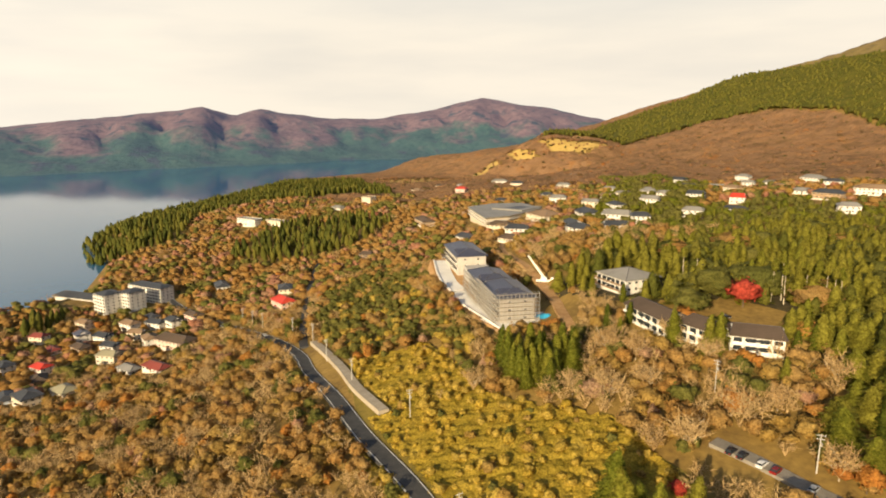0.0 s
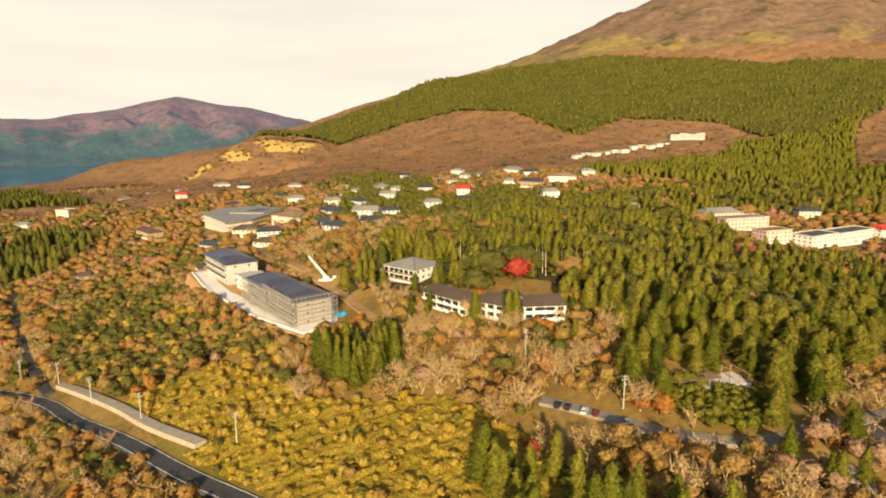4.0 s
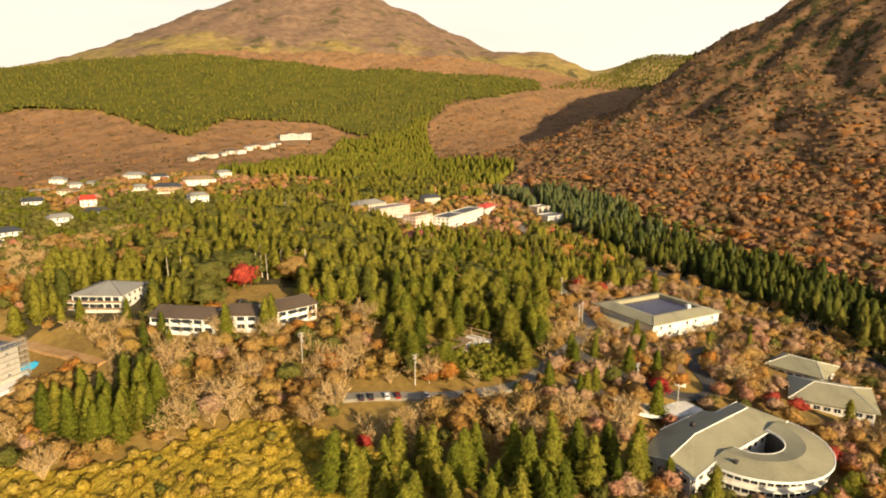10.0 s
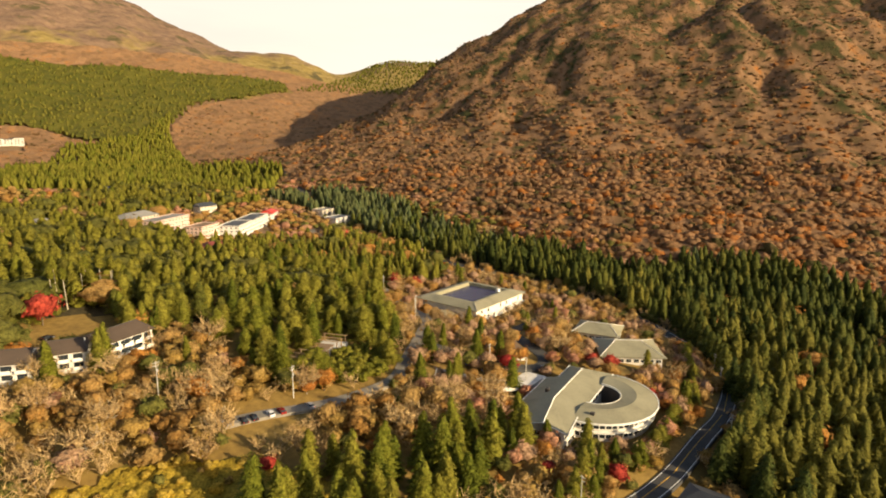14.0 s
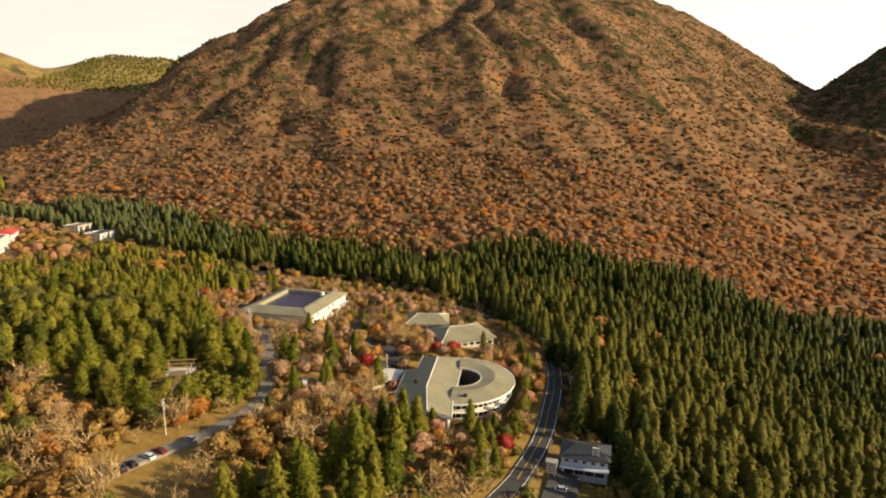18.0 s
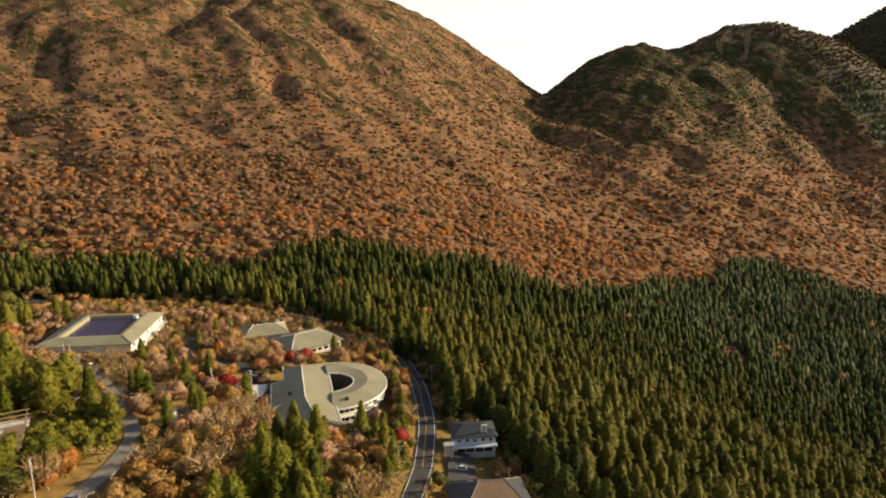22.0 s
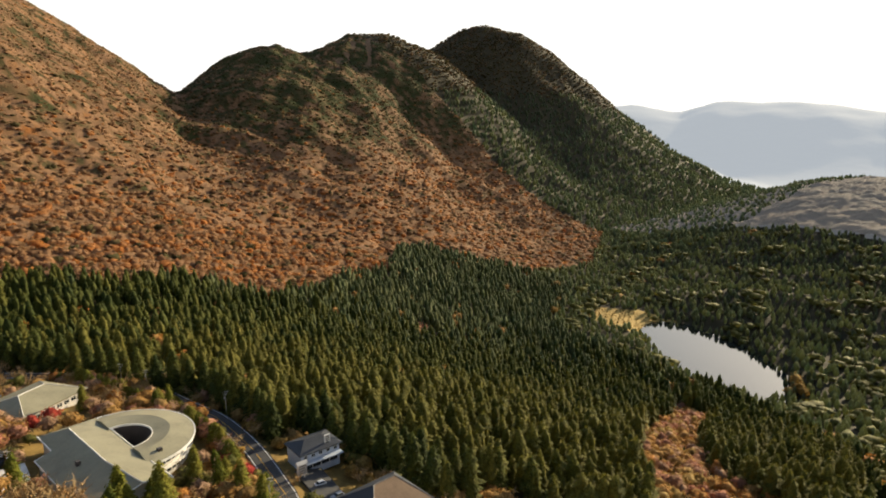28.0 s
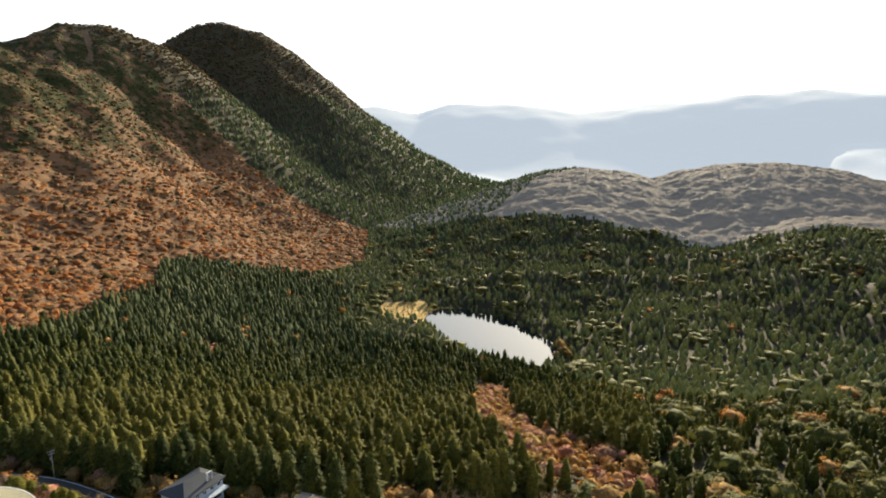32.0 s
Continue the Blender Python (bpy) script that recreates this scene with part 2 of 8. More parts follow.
M_FARHILL = zoned("far_hazed_wooded_slope", [(0.022, 0.055, 0.045), (0.035, 0.075, 0.06), (0.055, 0.095, 0.07)], [(0.085, 0.056, 0.062), (0.135, 0.086, 0.088), (0.19, 0.12, 0.115)], (0.035, 0.045, 0.055), -170, 30, 0.0035)
_b = M_FARHILL.node_tree.nodes["Principled BSDF"]      # distant backdrop; blue emission paints in the haze of the air
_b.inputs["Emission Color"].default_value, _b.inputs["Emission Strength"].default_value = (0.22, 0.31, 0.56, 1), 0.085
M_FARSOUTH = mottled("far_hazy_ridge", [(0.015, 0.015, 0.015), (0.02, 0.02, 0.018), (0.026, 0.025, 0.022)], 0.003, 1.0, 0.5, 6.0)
# pale grey emission over a near-black base paints in the haze
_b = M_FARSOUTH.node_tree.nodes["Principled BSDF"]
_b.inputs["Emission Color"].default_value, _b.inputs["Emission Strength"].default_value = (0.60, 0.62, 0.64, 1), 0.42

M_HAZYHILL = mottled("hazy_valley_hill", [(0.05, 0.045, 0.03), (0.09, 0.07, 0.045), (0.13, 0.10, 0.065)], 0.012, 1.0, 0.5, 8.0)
# the hills' haze is a grey emission on their surface
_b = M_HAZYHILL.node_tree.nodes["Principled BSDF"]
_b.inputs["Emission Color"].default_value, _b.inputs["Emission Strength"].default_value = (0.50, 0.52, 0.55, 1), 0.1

M_CEDAR = foliage("cedar_needles", [(0.068, 0.086, 0.011), (0.12, 0.135, 0.015), (0.18, 0.182, 0.021), (0.235, 0.21, 0.03)], 0.75, 0.4, relief=1.6)
M_CEDAR_DARK = foliage("plantation_needles", [(0.028, 0.042, 0.011), (0.054, 0.068, 0.013), (0.095, 0.10, 0.017), (0.155, 0.14, 0.024)], 0.75, 0.34)
# far cedars: bluer needles and a pale sheen put haze into the colour
M_CEDAR_HAZY = foliage("hazed_blue_green_needles", [(0.036, 0.062, 0.030), (0.065, 0.096, 0.04), (0.105, 0.13, 0.047), (0.14, 0.15, 0.052)], 0.7, 0.42, gaps=False)
_b = M_CEDAR_HAZY.node_tree.nodes["Principled BSDF"]
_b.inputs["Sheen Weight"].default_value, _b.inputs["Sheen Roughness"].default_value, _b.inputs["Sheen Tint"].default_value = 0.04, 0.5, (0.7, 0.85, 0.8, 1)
# haze over the valley, painted as a paler, bluer base and sheen
M_HAZYVALLEY = foliage("hazed_valley_conifers", [(0.09, 0.145, 0.10), (0.135, 0.185, 0.115), (0.185, 0.22, 0.125), (0.235, 0.25, 0.13)], 0.7, 0.75, gaps=False)
_b = M_HAZYVALLEY.node_tree.nodes["Principled BSDF"]
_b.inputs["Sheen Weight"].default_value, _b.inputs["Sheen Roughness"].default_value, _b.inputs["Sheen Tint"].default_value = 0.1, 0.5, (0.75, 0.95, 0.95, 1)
M_BROWN = foliage("autumn_leaves_brown", [(0.20, 0.105, 0.03), (0.30, 0.16, 0.044), (0.38, 0.205, 0.058), (0.39, 0.245, 0.085)], 0.8, 0.4)
M_RUSSET = foliage("russet_twigs", [(0.25, 0.10, 0.055), (0.36, 0.15, 0.085), (0.42, 0.20, 0.12), (0.40, 0.25, 0.15)], 0.85, 0.35)
M_BAMBOOLEAF = foliage("bamboo_leaves", [(0.32, 0.23, 0.028), (0.43, 0.30, 0.038), (0.50, 0.345, 0.05), (0.52, 0.375, 0.08)], 0.7, 0.5)
M_CANOPY = foliage("hill_canopy", [(0.06, 0.066, 0.02), (0.115, 0.092, 0.036), (0.21, 0.125, 0.06), (0.29, 0.165, 0.082), (0.345, 0.20, 0.105), (0.37, 0.195, 0.085), (0.44, 0.17, 0.042)], 0.85, 0.3, gaps=False, relief=1.5, single=True)
M_CROWN = foliage("hill_crowns", [(0.06, 0.066, 0.02), (0.115, 0.092, 0.036), (0.21, 0.125, 0.06), (0.29, 0.165, 0.082), (0.345, 0.20, 0.105), (0.37, 0.195, 0.085), (0.44, 0.17, 0.042)], 0.85, 0.5, gaps=False, relief=1.0, single=True)
M_GRASS = foliage("golden_bamboo_grass", [(0.20, 0.16, 0.022), (0.36, 0.255, 0.033), (0.47, 0.325, 0.046), (0.50, 0.36, 0.075)], 0.7, 0.4, gaps=False, relief=0.5, single=True)
M_RUST = foliage("autumn_leaves_rust", [(0.26, 0.10, 0.03), (0.36, 0.14, 0.035), (0.44, 0.19, 0.04), (0.40, 0.23, 0.07)], 0.8, 0.35)
# distant crowns, greyed by emission that stands for haze
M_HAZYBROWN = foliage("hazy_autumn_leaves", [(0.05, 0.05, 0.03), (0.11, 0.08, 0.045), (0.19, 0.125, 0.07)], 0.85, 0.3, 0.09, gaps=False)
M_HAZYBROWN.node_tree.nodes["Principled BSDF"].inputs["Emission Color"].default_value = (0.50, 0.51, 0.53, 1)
M_RED = foliage("maple_leaves_red", [(0.20, 0.018, 0.018), (0.31, 0.03, 0.026), (0.36, 0.055, 0.035)])
M_GOLD = foliage("autumn_leaves_gold", [(0.21, 0.125, 0.028), (0.30, 0.18, 0.04), (0.37, 0.24, 0.07)], 0.8, 0.35)
M_OLIVE = foliage("evergreen_shrub_leaves", [(0.06, 0.068, 0.016), (0.105, 0.105, 0.022), (0.16, 0.145, 0.034)], 0.75, 0.3)
M_TWIG = foliage("bare_twigs", [(0.26, 0.15, 0.06), (0.36, 0.225, 0.095), (0.44, 0.30, 0.14)], 0.9, 0.0)
M_BARK = mottled("bark", [(0.06, 0.04, 0.025), (0.12, 0.085, 0.05), (0.2, 0.15, 0.1)], 1.5)
M_PALEBARK = mottled("pale_bark", [(0.3, 0.25, 0.18), (0.45, 0.38, 0.28), (0.55, 0.47, 0.36)], 1.5)

# ==== ground
GRID_X, GRID_Y, GRID_STEP = -900.0, -900.0, 230.0
GRID_ROWS = [
    [-171, -182, -194, -202, -201, -215, -277, -400, -631],
    [-197, -185, -178, -193, -222, -233, -282, -215, -264],
    [-221, -192, -159, -164, -237, -248, -272, -238, -255],
    [-233, -195, -149, -120, -139, -222, -236, -185, -222],
    [-232, -184, -179, -172,  -98,  -96, -133, -116, -150],
    [-224, -166, -192, -102,  -36, -121, -105, -103, -126],
    [-161, -124, -127,  -82,  -81,  -91,  -97,  -99, -119],
    [-231, -114,  -86,  -86,  -55,  -73,  -91,  -80, -102],
    [-356, -153,  -77,  -83,  -62,  -80, -121, -124, -105],
]
_grid = np.array(GRID_ROWS, float)


def _bspline(u):
    u = np.abs(u)
    return np.where(u < 1, (4 - 6 * u**2 + 3 * u**3) / 6, np.where(u < 2, (2 - u) ** 3 / 6, 0))


def smooth(v, a, b):
    u = np.clip((v - a) / (b - a), 0, 1)
    return u * u * (3 - 2 * u)


def ripple(x, y, size, seed=0.0):
    """Cheap even relief, -1 to 1, from crossed waves."""
    k = 2 * np.pi / size
    return (np.sin(k * (x * 0.93 + y * 0.37) + seed) + np.sin(k * 1.31 * (y * 0.88 - x * 0.47) + seed * 2.1)
            + np.sin(k * 1.73 * (x * 0.55 + y * 0.83) + seed * 0.7) * 0.7 + np.sin(k * 2.6 * (x * 0.8 - y * 0.6) + seed * 1.7) * 0.5) / 3.2


def dome(x, y, cx, cy, low, top, wide, power=2.2, deep=0.0, turn=0.0):
    """A rounded hill: its feet at the height low, wide metres across the compass heading turn, deep along it."""
    if not deep:
        deep = wide
    a = radians(turn)
    dx, dy = x - cx, y - cy
    along, across = (dx * math.sin(a) + dy * math.cos(a)) / deep, (dx * math.cos(a) - dy * math.sin(a)) / wide
    return low + (top - low) * np.exp(-np.hypot(along, across) ** power)


def peak(x, y, cx, cy, top, north, south, across, round_, foot, power):
    """A steep cone with a rounded top and soft feet; north, south and across: its reaches in metres."""
    dx, dy = x - cx, y - cy
    w = 0.5 + 0.5 * np.tanh(dy / 200)
    r = np.sqrt((dx / across) ** 2 + (dy / (north * w + south * (1 - w))) ** 2 + round_ ** 2) - round_
    return top * (np.logaddexp(0, (1 - r) / foot) / np.logaddexp(0, 1 / foot)) ** power


def dome_hill(x, y):
    """The steep hill in the east, with a hollow below its top."""
    return smooth(x, 350, 500) * peak(x, y, 2034, 770, 572, 405, 1115, 998, 0.259, 0.094, 0.5) - 34 * np.exp(-np.hypot((x - 1230) / 150, (y - 470) / 70) ** 2) - 26 * np.exp(-np.hypot((x - 1380) / 170, (y + 10) / 130) ** 2)


SHORE_X = [-1700, -1563, -1317, -1147, -1033, -885, -763, -574, -520]
SHORE_Y = [3000, 1142, 810, 539, 356, 252, 210, 103, -700]
WEST_TURN = [-100, -76, -72, -61.5, -59, -56.7, -52, -47, -41.4, -36.8, -32, -27, -15]
WEST_UP = [-1.0, -0.6, -0.1, 1.1, 0.4, 0.9, 0.2, -0.1, 1.0, 2.15, 1.3, 0.1, 0.0]
SOUTH_TURN = [95, 120, 141, 144.6, 147.7, 152, 156, 159.2, 162.6, 168, 173, 178, 184, 215, 250]
SOUTH_UP = [1.0, 1.2, 1.5, 0.9, 1.8, 1.7, 1.5, 0.8, 1.2, 1.8, 2.3, 2.5, 2.2, 2.0, 0.5]


def ground(x, y):
    """The height of the land at x, y (arrays)."""
    x, y = np.asarray(x, float), np.asarray(y, float)
    gx, gy = np.clip(x, -660, 690), np.clip(y, -660, 690)
    n = len(_grid)
    z = np.zeros_like(x)
    bx = [_bspline((gx - GRID_X) / GRID_STEP - i) for i in range(n)]
    for j in range(n):
        by = _bspline((gy - GRID_Y) / GRID_STEP - j)
        row = sum(_grid[j, i] * bx[i] for i in range(n))
        z = z + by * row
    far = smooth(np.hypot(x, y), 350, 900)
    z = z + far * 5 * ripple(x, y, 260, 1.0) + far * 2 * ripple(x, y, 90, 2.0)
    # the land climbs to a wooded bench in the north
    z = z + 238 * smooth(y + 0.12 * x, 1050, 2300) * smooth(x, -1550, -550)
    z = np.maximum(z, dome(x, y, -760, 1420, -400, -35, 520, 2.0) + 6 * ripple(x, y, 140, 4))
    # lake shore in the west
    s = np.minimum(y - np.interp(x, SHORE_X, SHORE_Y), (x + 1520) * 1.0)
    s = np.where(x > -520, 400 + 0 * s, s)
    shore = smooth(s, -30, 130)
    z = np.where(x < -380, np.maximum(z, -172), z)
    z = z + (np.minimum(z, -171) - z) * smooth(-x, 760, 1010) * smooth(y, 250, 420) * (1 - smooth(y, 1350, 1600))
    z = -196 + (z + 196) * shore
    d, turn = np.hypot(x, y), np.degrees(np.arctan2(x, y))
    up = np.interp(turn, WEST_TURN, WEST_UP)
    foot = np.interp(turn, [-76, -60, -48, -39], [2320, 2450, 2700, 2880])
    crest = 3450 * np.tan(np.radians(up)) + 14 * ripple(x, y, 500, 3)
    t = smooth(d + 60 * ripple(x, y, 420, 5), foot, foot + 1050)
    spur = np.abs(np.sin(np.radians(turn) * 36 + 0.9 * ripple(x, y, 900, 2))) + 0.5 * np.abs(np.sin(np.radians(turn) * 83 + 1.5 * ripple(x, y, 500, 4)))
    t = t * (1 - 0.34 * (1.1 - spur).clip(0, 1) * smooth(t, 0.02, 0.4) * (1 - smooth(t, 0.75, 1.0)))
    west = -196 + (crest + 196) * t ** 0.8
    z = np.where((turn < -20) & (d > 2000), np.maximum(z, west - 260 * smooth(turn, -27, -19)), z)
    # the great hills
    rough = 7 * ripple(x, y, 210, 6) + 4 * ripple(x, y, 75, 7)
    gully = 9 * ripple(x * 1.5 - y, y * 0.4 + x * 0.1, 330, 2)
    hills = [dome_hill(x, y), dome(x, y, 1790, -570, 0, 450, 370, 2.2, 740, 108),
             dome(x, y, 1800, -895, 0, 530, 540, 2.2), dome(x, y, 1986, -1518, 0, 622, 615, 2.0), dome(x, y, 1740, -740, 0, 455, 330, 2.2, 640, 112),
             peak(x, y, 655, 2989, 475, 840, 840, 1000, 0.15, 0.2, 1.0), dome(x, y, 1340, 2330, 0, 138, 300, 2.2), dome(x, y, 2040, 2200, 0, 130, 420, 2.2)]
    rise = hills[0]
    for h in hills[1:]:
        rise = np.maximum(rise, h) + 8 * np.exp(-np.abs(rise - h) / 14) * smooth(np.minimum(rise, h), 5, 60)
    ribs = 0
    for (cx, cy, n_, deep), h in zip(((1900, 640, 41, 15), (1790, -570, 23, 9), (1800, -895, 21, 9), (1986, -1518, 19, 8), (1740, -740, 23, 7), (655, 2989, 23, 17)), hills):
        phi = np.arctan2(y - cy, x - cx)
        w = 1.1 * ripple(x, y, 420, 3.0)
        ribs = ribs + deep * smooth(h - rise, -25, 0) * (0.55 + 0.45 * ripple(x, y, 700, n_)) * (np.abs(np.sin(n_ * phi / 2 + 1.5 * w)) + 0.4 * np.abs(np.sin(n_ * 0.83 * phi + 2.6 * w)) - 0.8)
    z = z + rise + smooth(rise, 15, 110) * (rough + gully) + smooth(rise, 40, 160) * ribs
    # lower hills round the pond and to the south
    for cx, cy, top, wide, deep, turn_ in ((520, -1400, -122, 330, 560, 160), (130, -1560, -104, 520, 420, 90), (-60, -1010, -158, 420, 230, 80),
                                           (160, -1080, -200, 330, 160, 75), (-150, -760, -168, 330, 190, 70), (330, -800, -216, 240, 170, 150)):
        h = dome(x, y, cx, cy, -250, top, wide, 2.3, deep, turn_) + 5 * ripple(x, y, 120, 3)
        z = np.maximum(z, h)
    up = np.interp(turn % 360, SOUTH_TURN, SOUTH_UP)
    crest = 3900 * np.tan(np.radians(up)) + 10 * ripple(x, y, 420, 9)
    wall = -240 + (crest + 240) * smooth(d, 2500, 3900)
    z = np.where(((turn % 360) > 95) & ((turn % 360) < 250), np.maximum(z, wall), z)
    # levelled plots of the museum and the round hall
    for cx, cy, flat, wide, deep in ((243, 184, -105.0, 44, 44), (171, 66, -104.9, 38, 38), (-84, 208, -88.8, 72, 33)):
        u, v = (x - cx) * 0.784 - (y - cy) * 0.62, (x - cx) * 0.62 + (y - cy) * 0.784
        z = z + (flat - z) * np.exp(-np.hypot(u / wide, v / deep) ** (4 if wide == deep else 7))
    # pond hollow, long from north-east to south-west of its foot
    px, py = x - 325, y + 512
    q = np.hypot((px * 0.884 - py * 0.467) / 98, (px * 0.467 + py * 0.884) / 46)
    z = np.where(q < 2.4, np.minimum(z, -250.5 + 8 * smooth(q, 0.8, 1.6) + 70 * smooth(q, 1.4, 2.4)), z)
    return z


def height(x, y):
    return float(ground(np.array([x]), np.array([y]))[0])


def mesh_from(name, verts, faces, smooth_shade=False):
    """A mesh of triangles or quads from number arrays."""
    me = bpy.data.meshes.new(name)
    verts, faces = np.asarray(verts, np.float32), np.asarray(faces, np.int32)
    k = faces.shape[1]
    me.vertices.add(len(verts))
    me.vertices.foreach_set("co", verts.ravel())
    me.loops.add(faces.size)
    me.loops.foreach_set("vertex_index", faces.ravel())
    me.polygons.add(len(faces))
    me.polygons.foreach_set("loop_start", np.arange(0, faces.size, k, dtype=np.int32))
    me.update(calc_edges=True)
    me.validate()
    if smooth_shade:
        me.shade_smooth()
    return me


def inside(poly, x, y):
    """Which of the points lie in the polygon."""
    hit = np.zeros(np.shape(x), bool)
    p = list(poly)
    for (x0, y0), (x1, y1) in zip(p, p[1:] + p[:1]):
        if y0 == y1:
            continue
        c = (y0 > y) != (y1 > y)
        hit ^= c & (x < (x1 - x0) * (y - y0) / (y1 - y0) + x0)
    return hit


# plots of land, east and north in metres
PLANTATION = [(345, 600), (414, 582), (423, 479), (400, 375), (392, 303), (398, 230), (394, 172), (450, 144), (477, 88), (472, 42), (515, -20), (512, -92), (575, -170), (630, -226), (660, -300),
              (770, -392), (732, -470), (668, -560), (600, -585), (540, -520), (500, -440), (430, -420), (250, -420),
              (120, -330), (60, -200), (40, -110), (70, -45), (118, -25), (160, 0), (168, 22), (198, 28), (226, 33), (258, 44), (280, 62), (308, 108), (326, 168), (331, 240), (327, 320), (338, 420)]
TWIN_WOOD = [(515, -20), (512, -92), (575, -170), (630, -226), (660, -300), (770, -392), (732, -470), (668, -560), (690, -725), (806, -881), (890, -985), (1100, -965), (1443, -897), (1850, -815), (1850, -60), (900, -60)]
GROVE = [(-50, 215), (-40, 265), (-10, 330), (20, 420), (90, 560), (220, 700), (330, 690), (320, 560), (230, 560), (165, 480), (170, 330), (190, 250), (150, 190), (90, 190), (20, 200)]
MEADOWS = [[(-1240, 1170), (-1150, 1330), (-960, 1330), (-780, 1180), (-815, 1130), (-1000, 1150)], [(-824, 1262), (-731, 1237), (-685, 1213), (-751, 1204)],
           [(-751, 1294), (-680, 1343), (-597, 1401), (-624, 1297), (-684, 1264)]]
BAMBOO = [(-100, 122), (-70, 148), (-34, 130), (-14, 118), (8, 118), (32, 122), (60, 106), (74, 80), (50, 50), (-20, 66), (-60, 98)]

_R = np.concatenate([np.linspace(6, 600, 130), 600 * np.exp(np.linspace(0, math.log(4850 / 600), 150))[1:]])
_A = np.linspace(0, 2 * np.pi, 520, endpoint=False)
_rr, _aa = np.meshgrid(_R, _A, indexing="ij")
_gx, _gy = 30 + _rr * np.sin(_aa), 30 + _rr * np.cos(_aa)
_gz = ground(_gx, _gy)
_nr, _na = _rr.shape
_i, _j = np.meshgrid(np.arange(_nr - 1), np.arange(_na), indexing="ij")
_j2 = (_j + 1) % _na
_q = np.stack([_i * _na + _j, _i * _na + _j2, (_i + 1) * _na + _j2, (_i + 1) * _na + _j], -1).reshape(-1, 4)
_v = np.stack([_gx, _gy, _gz], -1).reshape(-1, 3)
_cx, _cy, _cz = _v[_q].mean(1).T
_d, _turn = np.hypot(_cx, _cy), np.degrees(np.arctan2(_cx, _cy))
_mi = np.zeros(len(_q), np.int32)
_mi[(_d > 420) & (_cx > 200)] = 2
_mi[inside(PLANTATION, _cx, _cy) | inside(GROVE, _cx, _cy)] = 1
_mi[inside([(6, 190), (70, 183), (72, 212), (52, 228), (28, 228), (8, 214)], _cx, _cy)] = 0
_mi[inside(BAMBOO, _cx, _cy)] = 5
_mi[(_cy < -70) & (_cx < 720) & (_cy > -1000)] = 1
_mi[(_cy < -700) & (_d > 900) & (_cx > 500)] = 1
_mi[inside(TWIN_WOOD, _cx, _cy)] = 2
_mi[(_cy > 1500) & (_d > 1900)] = 4
for _p in MEADOWS + [[(400, -588), (450, -578), (505, -545), (490, -498), (432, -486), (408, -508)]]:
    _mi[inside(_p, _cx, _cy)] = 3
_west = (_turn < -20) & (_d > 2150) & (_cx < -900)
_bear = _turn % 360
_h = dome(_cx, _cy, 1986, -1518, 0, 622, 615, 2.0)
_keep = (_h > 90) | ((_h > 15) & (_d < 2250)) | (dome(_cx, _cy, 1800, -895, 0, 530, 540, 2.2) > 12)
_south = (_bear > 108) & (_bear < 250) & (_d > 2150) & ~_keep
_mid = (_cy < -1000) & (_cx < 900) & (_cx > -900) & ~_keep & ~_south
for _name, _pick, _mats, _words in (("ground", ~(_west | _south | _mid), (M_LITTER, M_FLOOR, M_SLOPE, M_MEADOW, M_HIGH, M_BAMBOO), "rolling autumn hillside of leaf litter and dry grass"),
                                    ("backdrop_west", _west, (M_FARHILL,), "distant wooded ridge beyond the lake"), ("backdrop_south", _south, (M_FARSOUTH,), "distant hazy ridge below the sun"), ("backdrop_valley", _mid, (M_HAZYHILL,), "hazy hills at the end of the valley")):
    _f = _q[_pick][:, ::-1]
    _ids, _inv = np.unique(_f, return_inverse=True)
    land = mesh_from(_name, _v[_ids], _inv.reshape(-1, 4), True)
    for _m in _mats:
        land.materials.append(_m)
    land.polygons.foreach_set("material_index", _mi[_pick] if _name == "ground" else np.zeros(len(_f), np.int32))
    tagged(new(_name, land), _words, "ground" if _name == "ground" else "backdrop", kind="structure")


# ==== water
def water(name, outline, z, label, mat):
    bm = bmesh.new()
    f = bm.faces.new([bm.verts.new((x, y, z)) for x, y in outline])
    bmesh.ops.triangulate(bm, faces=[f])
    me = bpy.data.meshes.new(name)
    bm.to_mesh(me)
    bm.free()
    me.materials.append(mat)
    return tagged(new(name, me), label, "water", kind="structure")


M_WATER, _n, _l, _b = material("lake_water", 0.06)
_b.inputs["Base Color"].default_value = (0.02, 0.105, 0.21, 1)
_b.inputs["Specular IOR Level"].default_value = 0.2
_w = _n.new("ShaderNodeTexNoise")
_w.inputs["Scale"].default_value, _w.inputs["Detail"].default_value = 0.25, 4
_wt = _n.new("ShaderNodeTexCoord")
_l.new(_wt.outputs["Object"], _w.inputs["Vector"])
_wb = _n.new("ShaderNodeBump")
_wb.inputs["Strength"].default_value, _wb.inputs["Distance"].default_value = 0.06, 0.5
_l.new(_w.outputs["Fac"], _wb.inputs["Height"])
_l.new(_wb.outputs[0], _b.inputs["Normal"])
M_POND, _n, _l, _b = material("pond_water", 0.04)
_b.inputs["Base Color"].default_value = (0.02, 0.025, 0.025, 1)
_b.inputs["Specular IOR Level"].default_value = 0.9
_w = _n.new("ShaderNodeTexNoise")
_w.inputs["Scale"].default_value, _w.inputs["Detail"].default_value = 0.2, 4
_wb = _n.new("ShaderNodeBump")
_wb.inputs["Strength"].default_value, _wb.inputs["Distance"].default_value = 0.03, 0.5
_l.new(_w.outputs["Fac"], _wb.inputs["Height"])
_l.new(_wb.outputs[0], _b.inputs["Normal"])
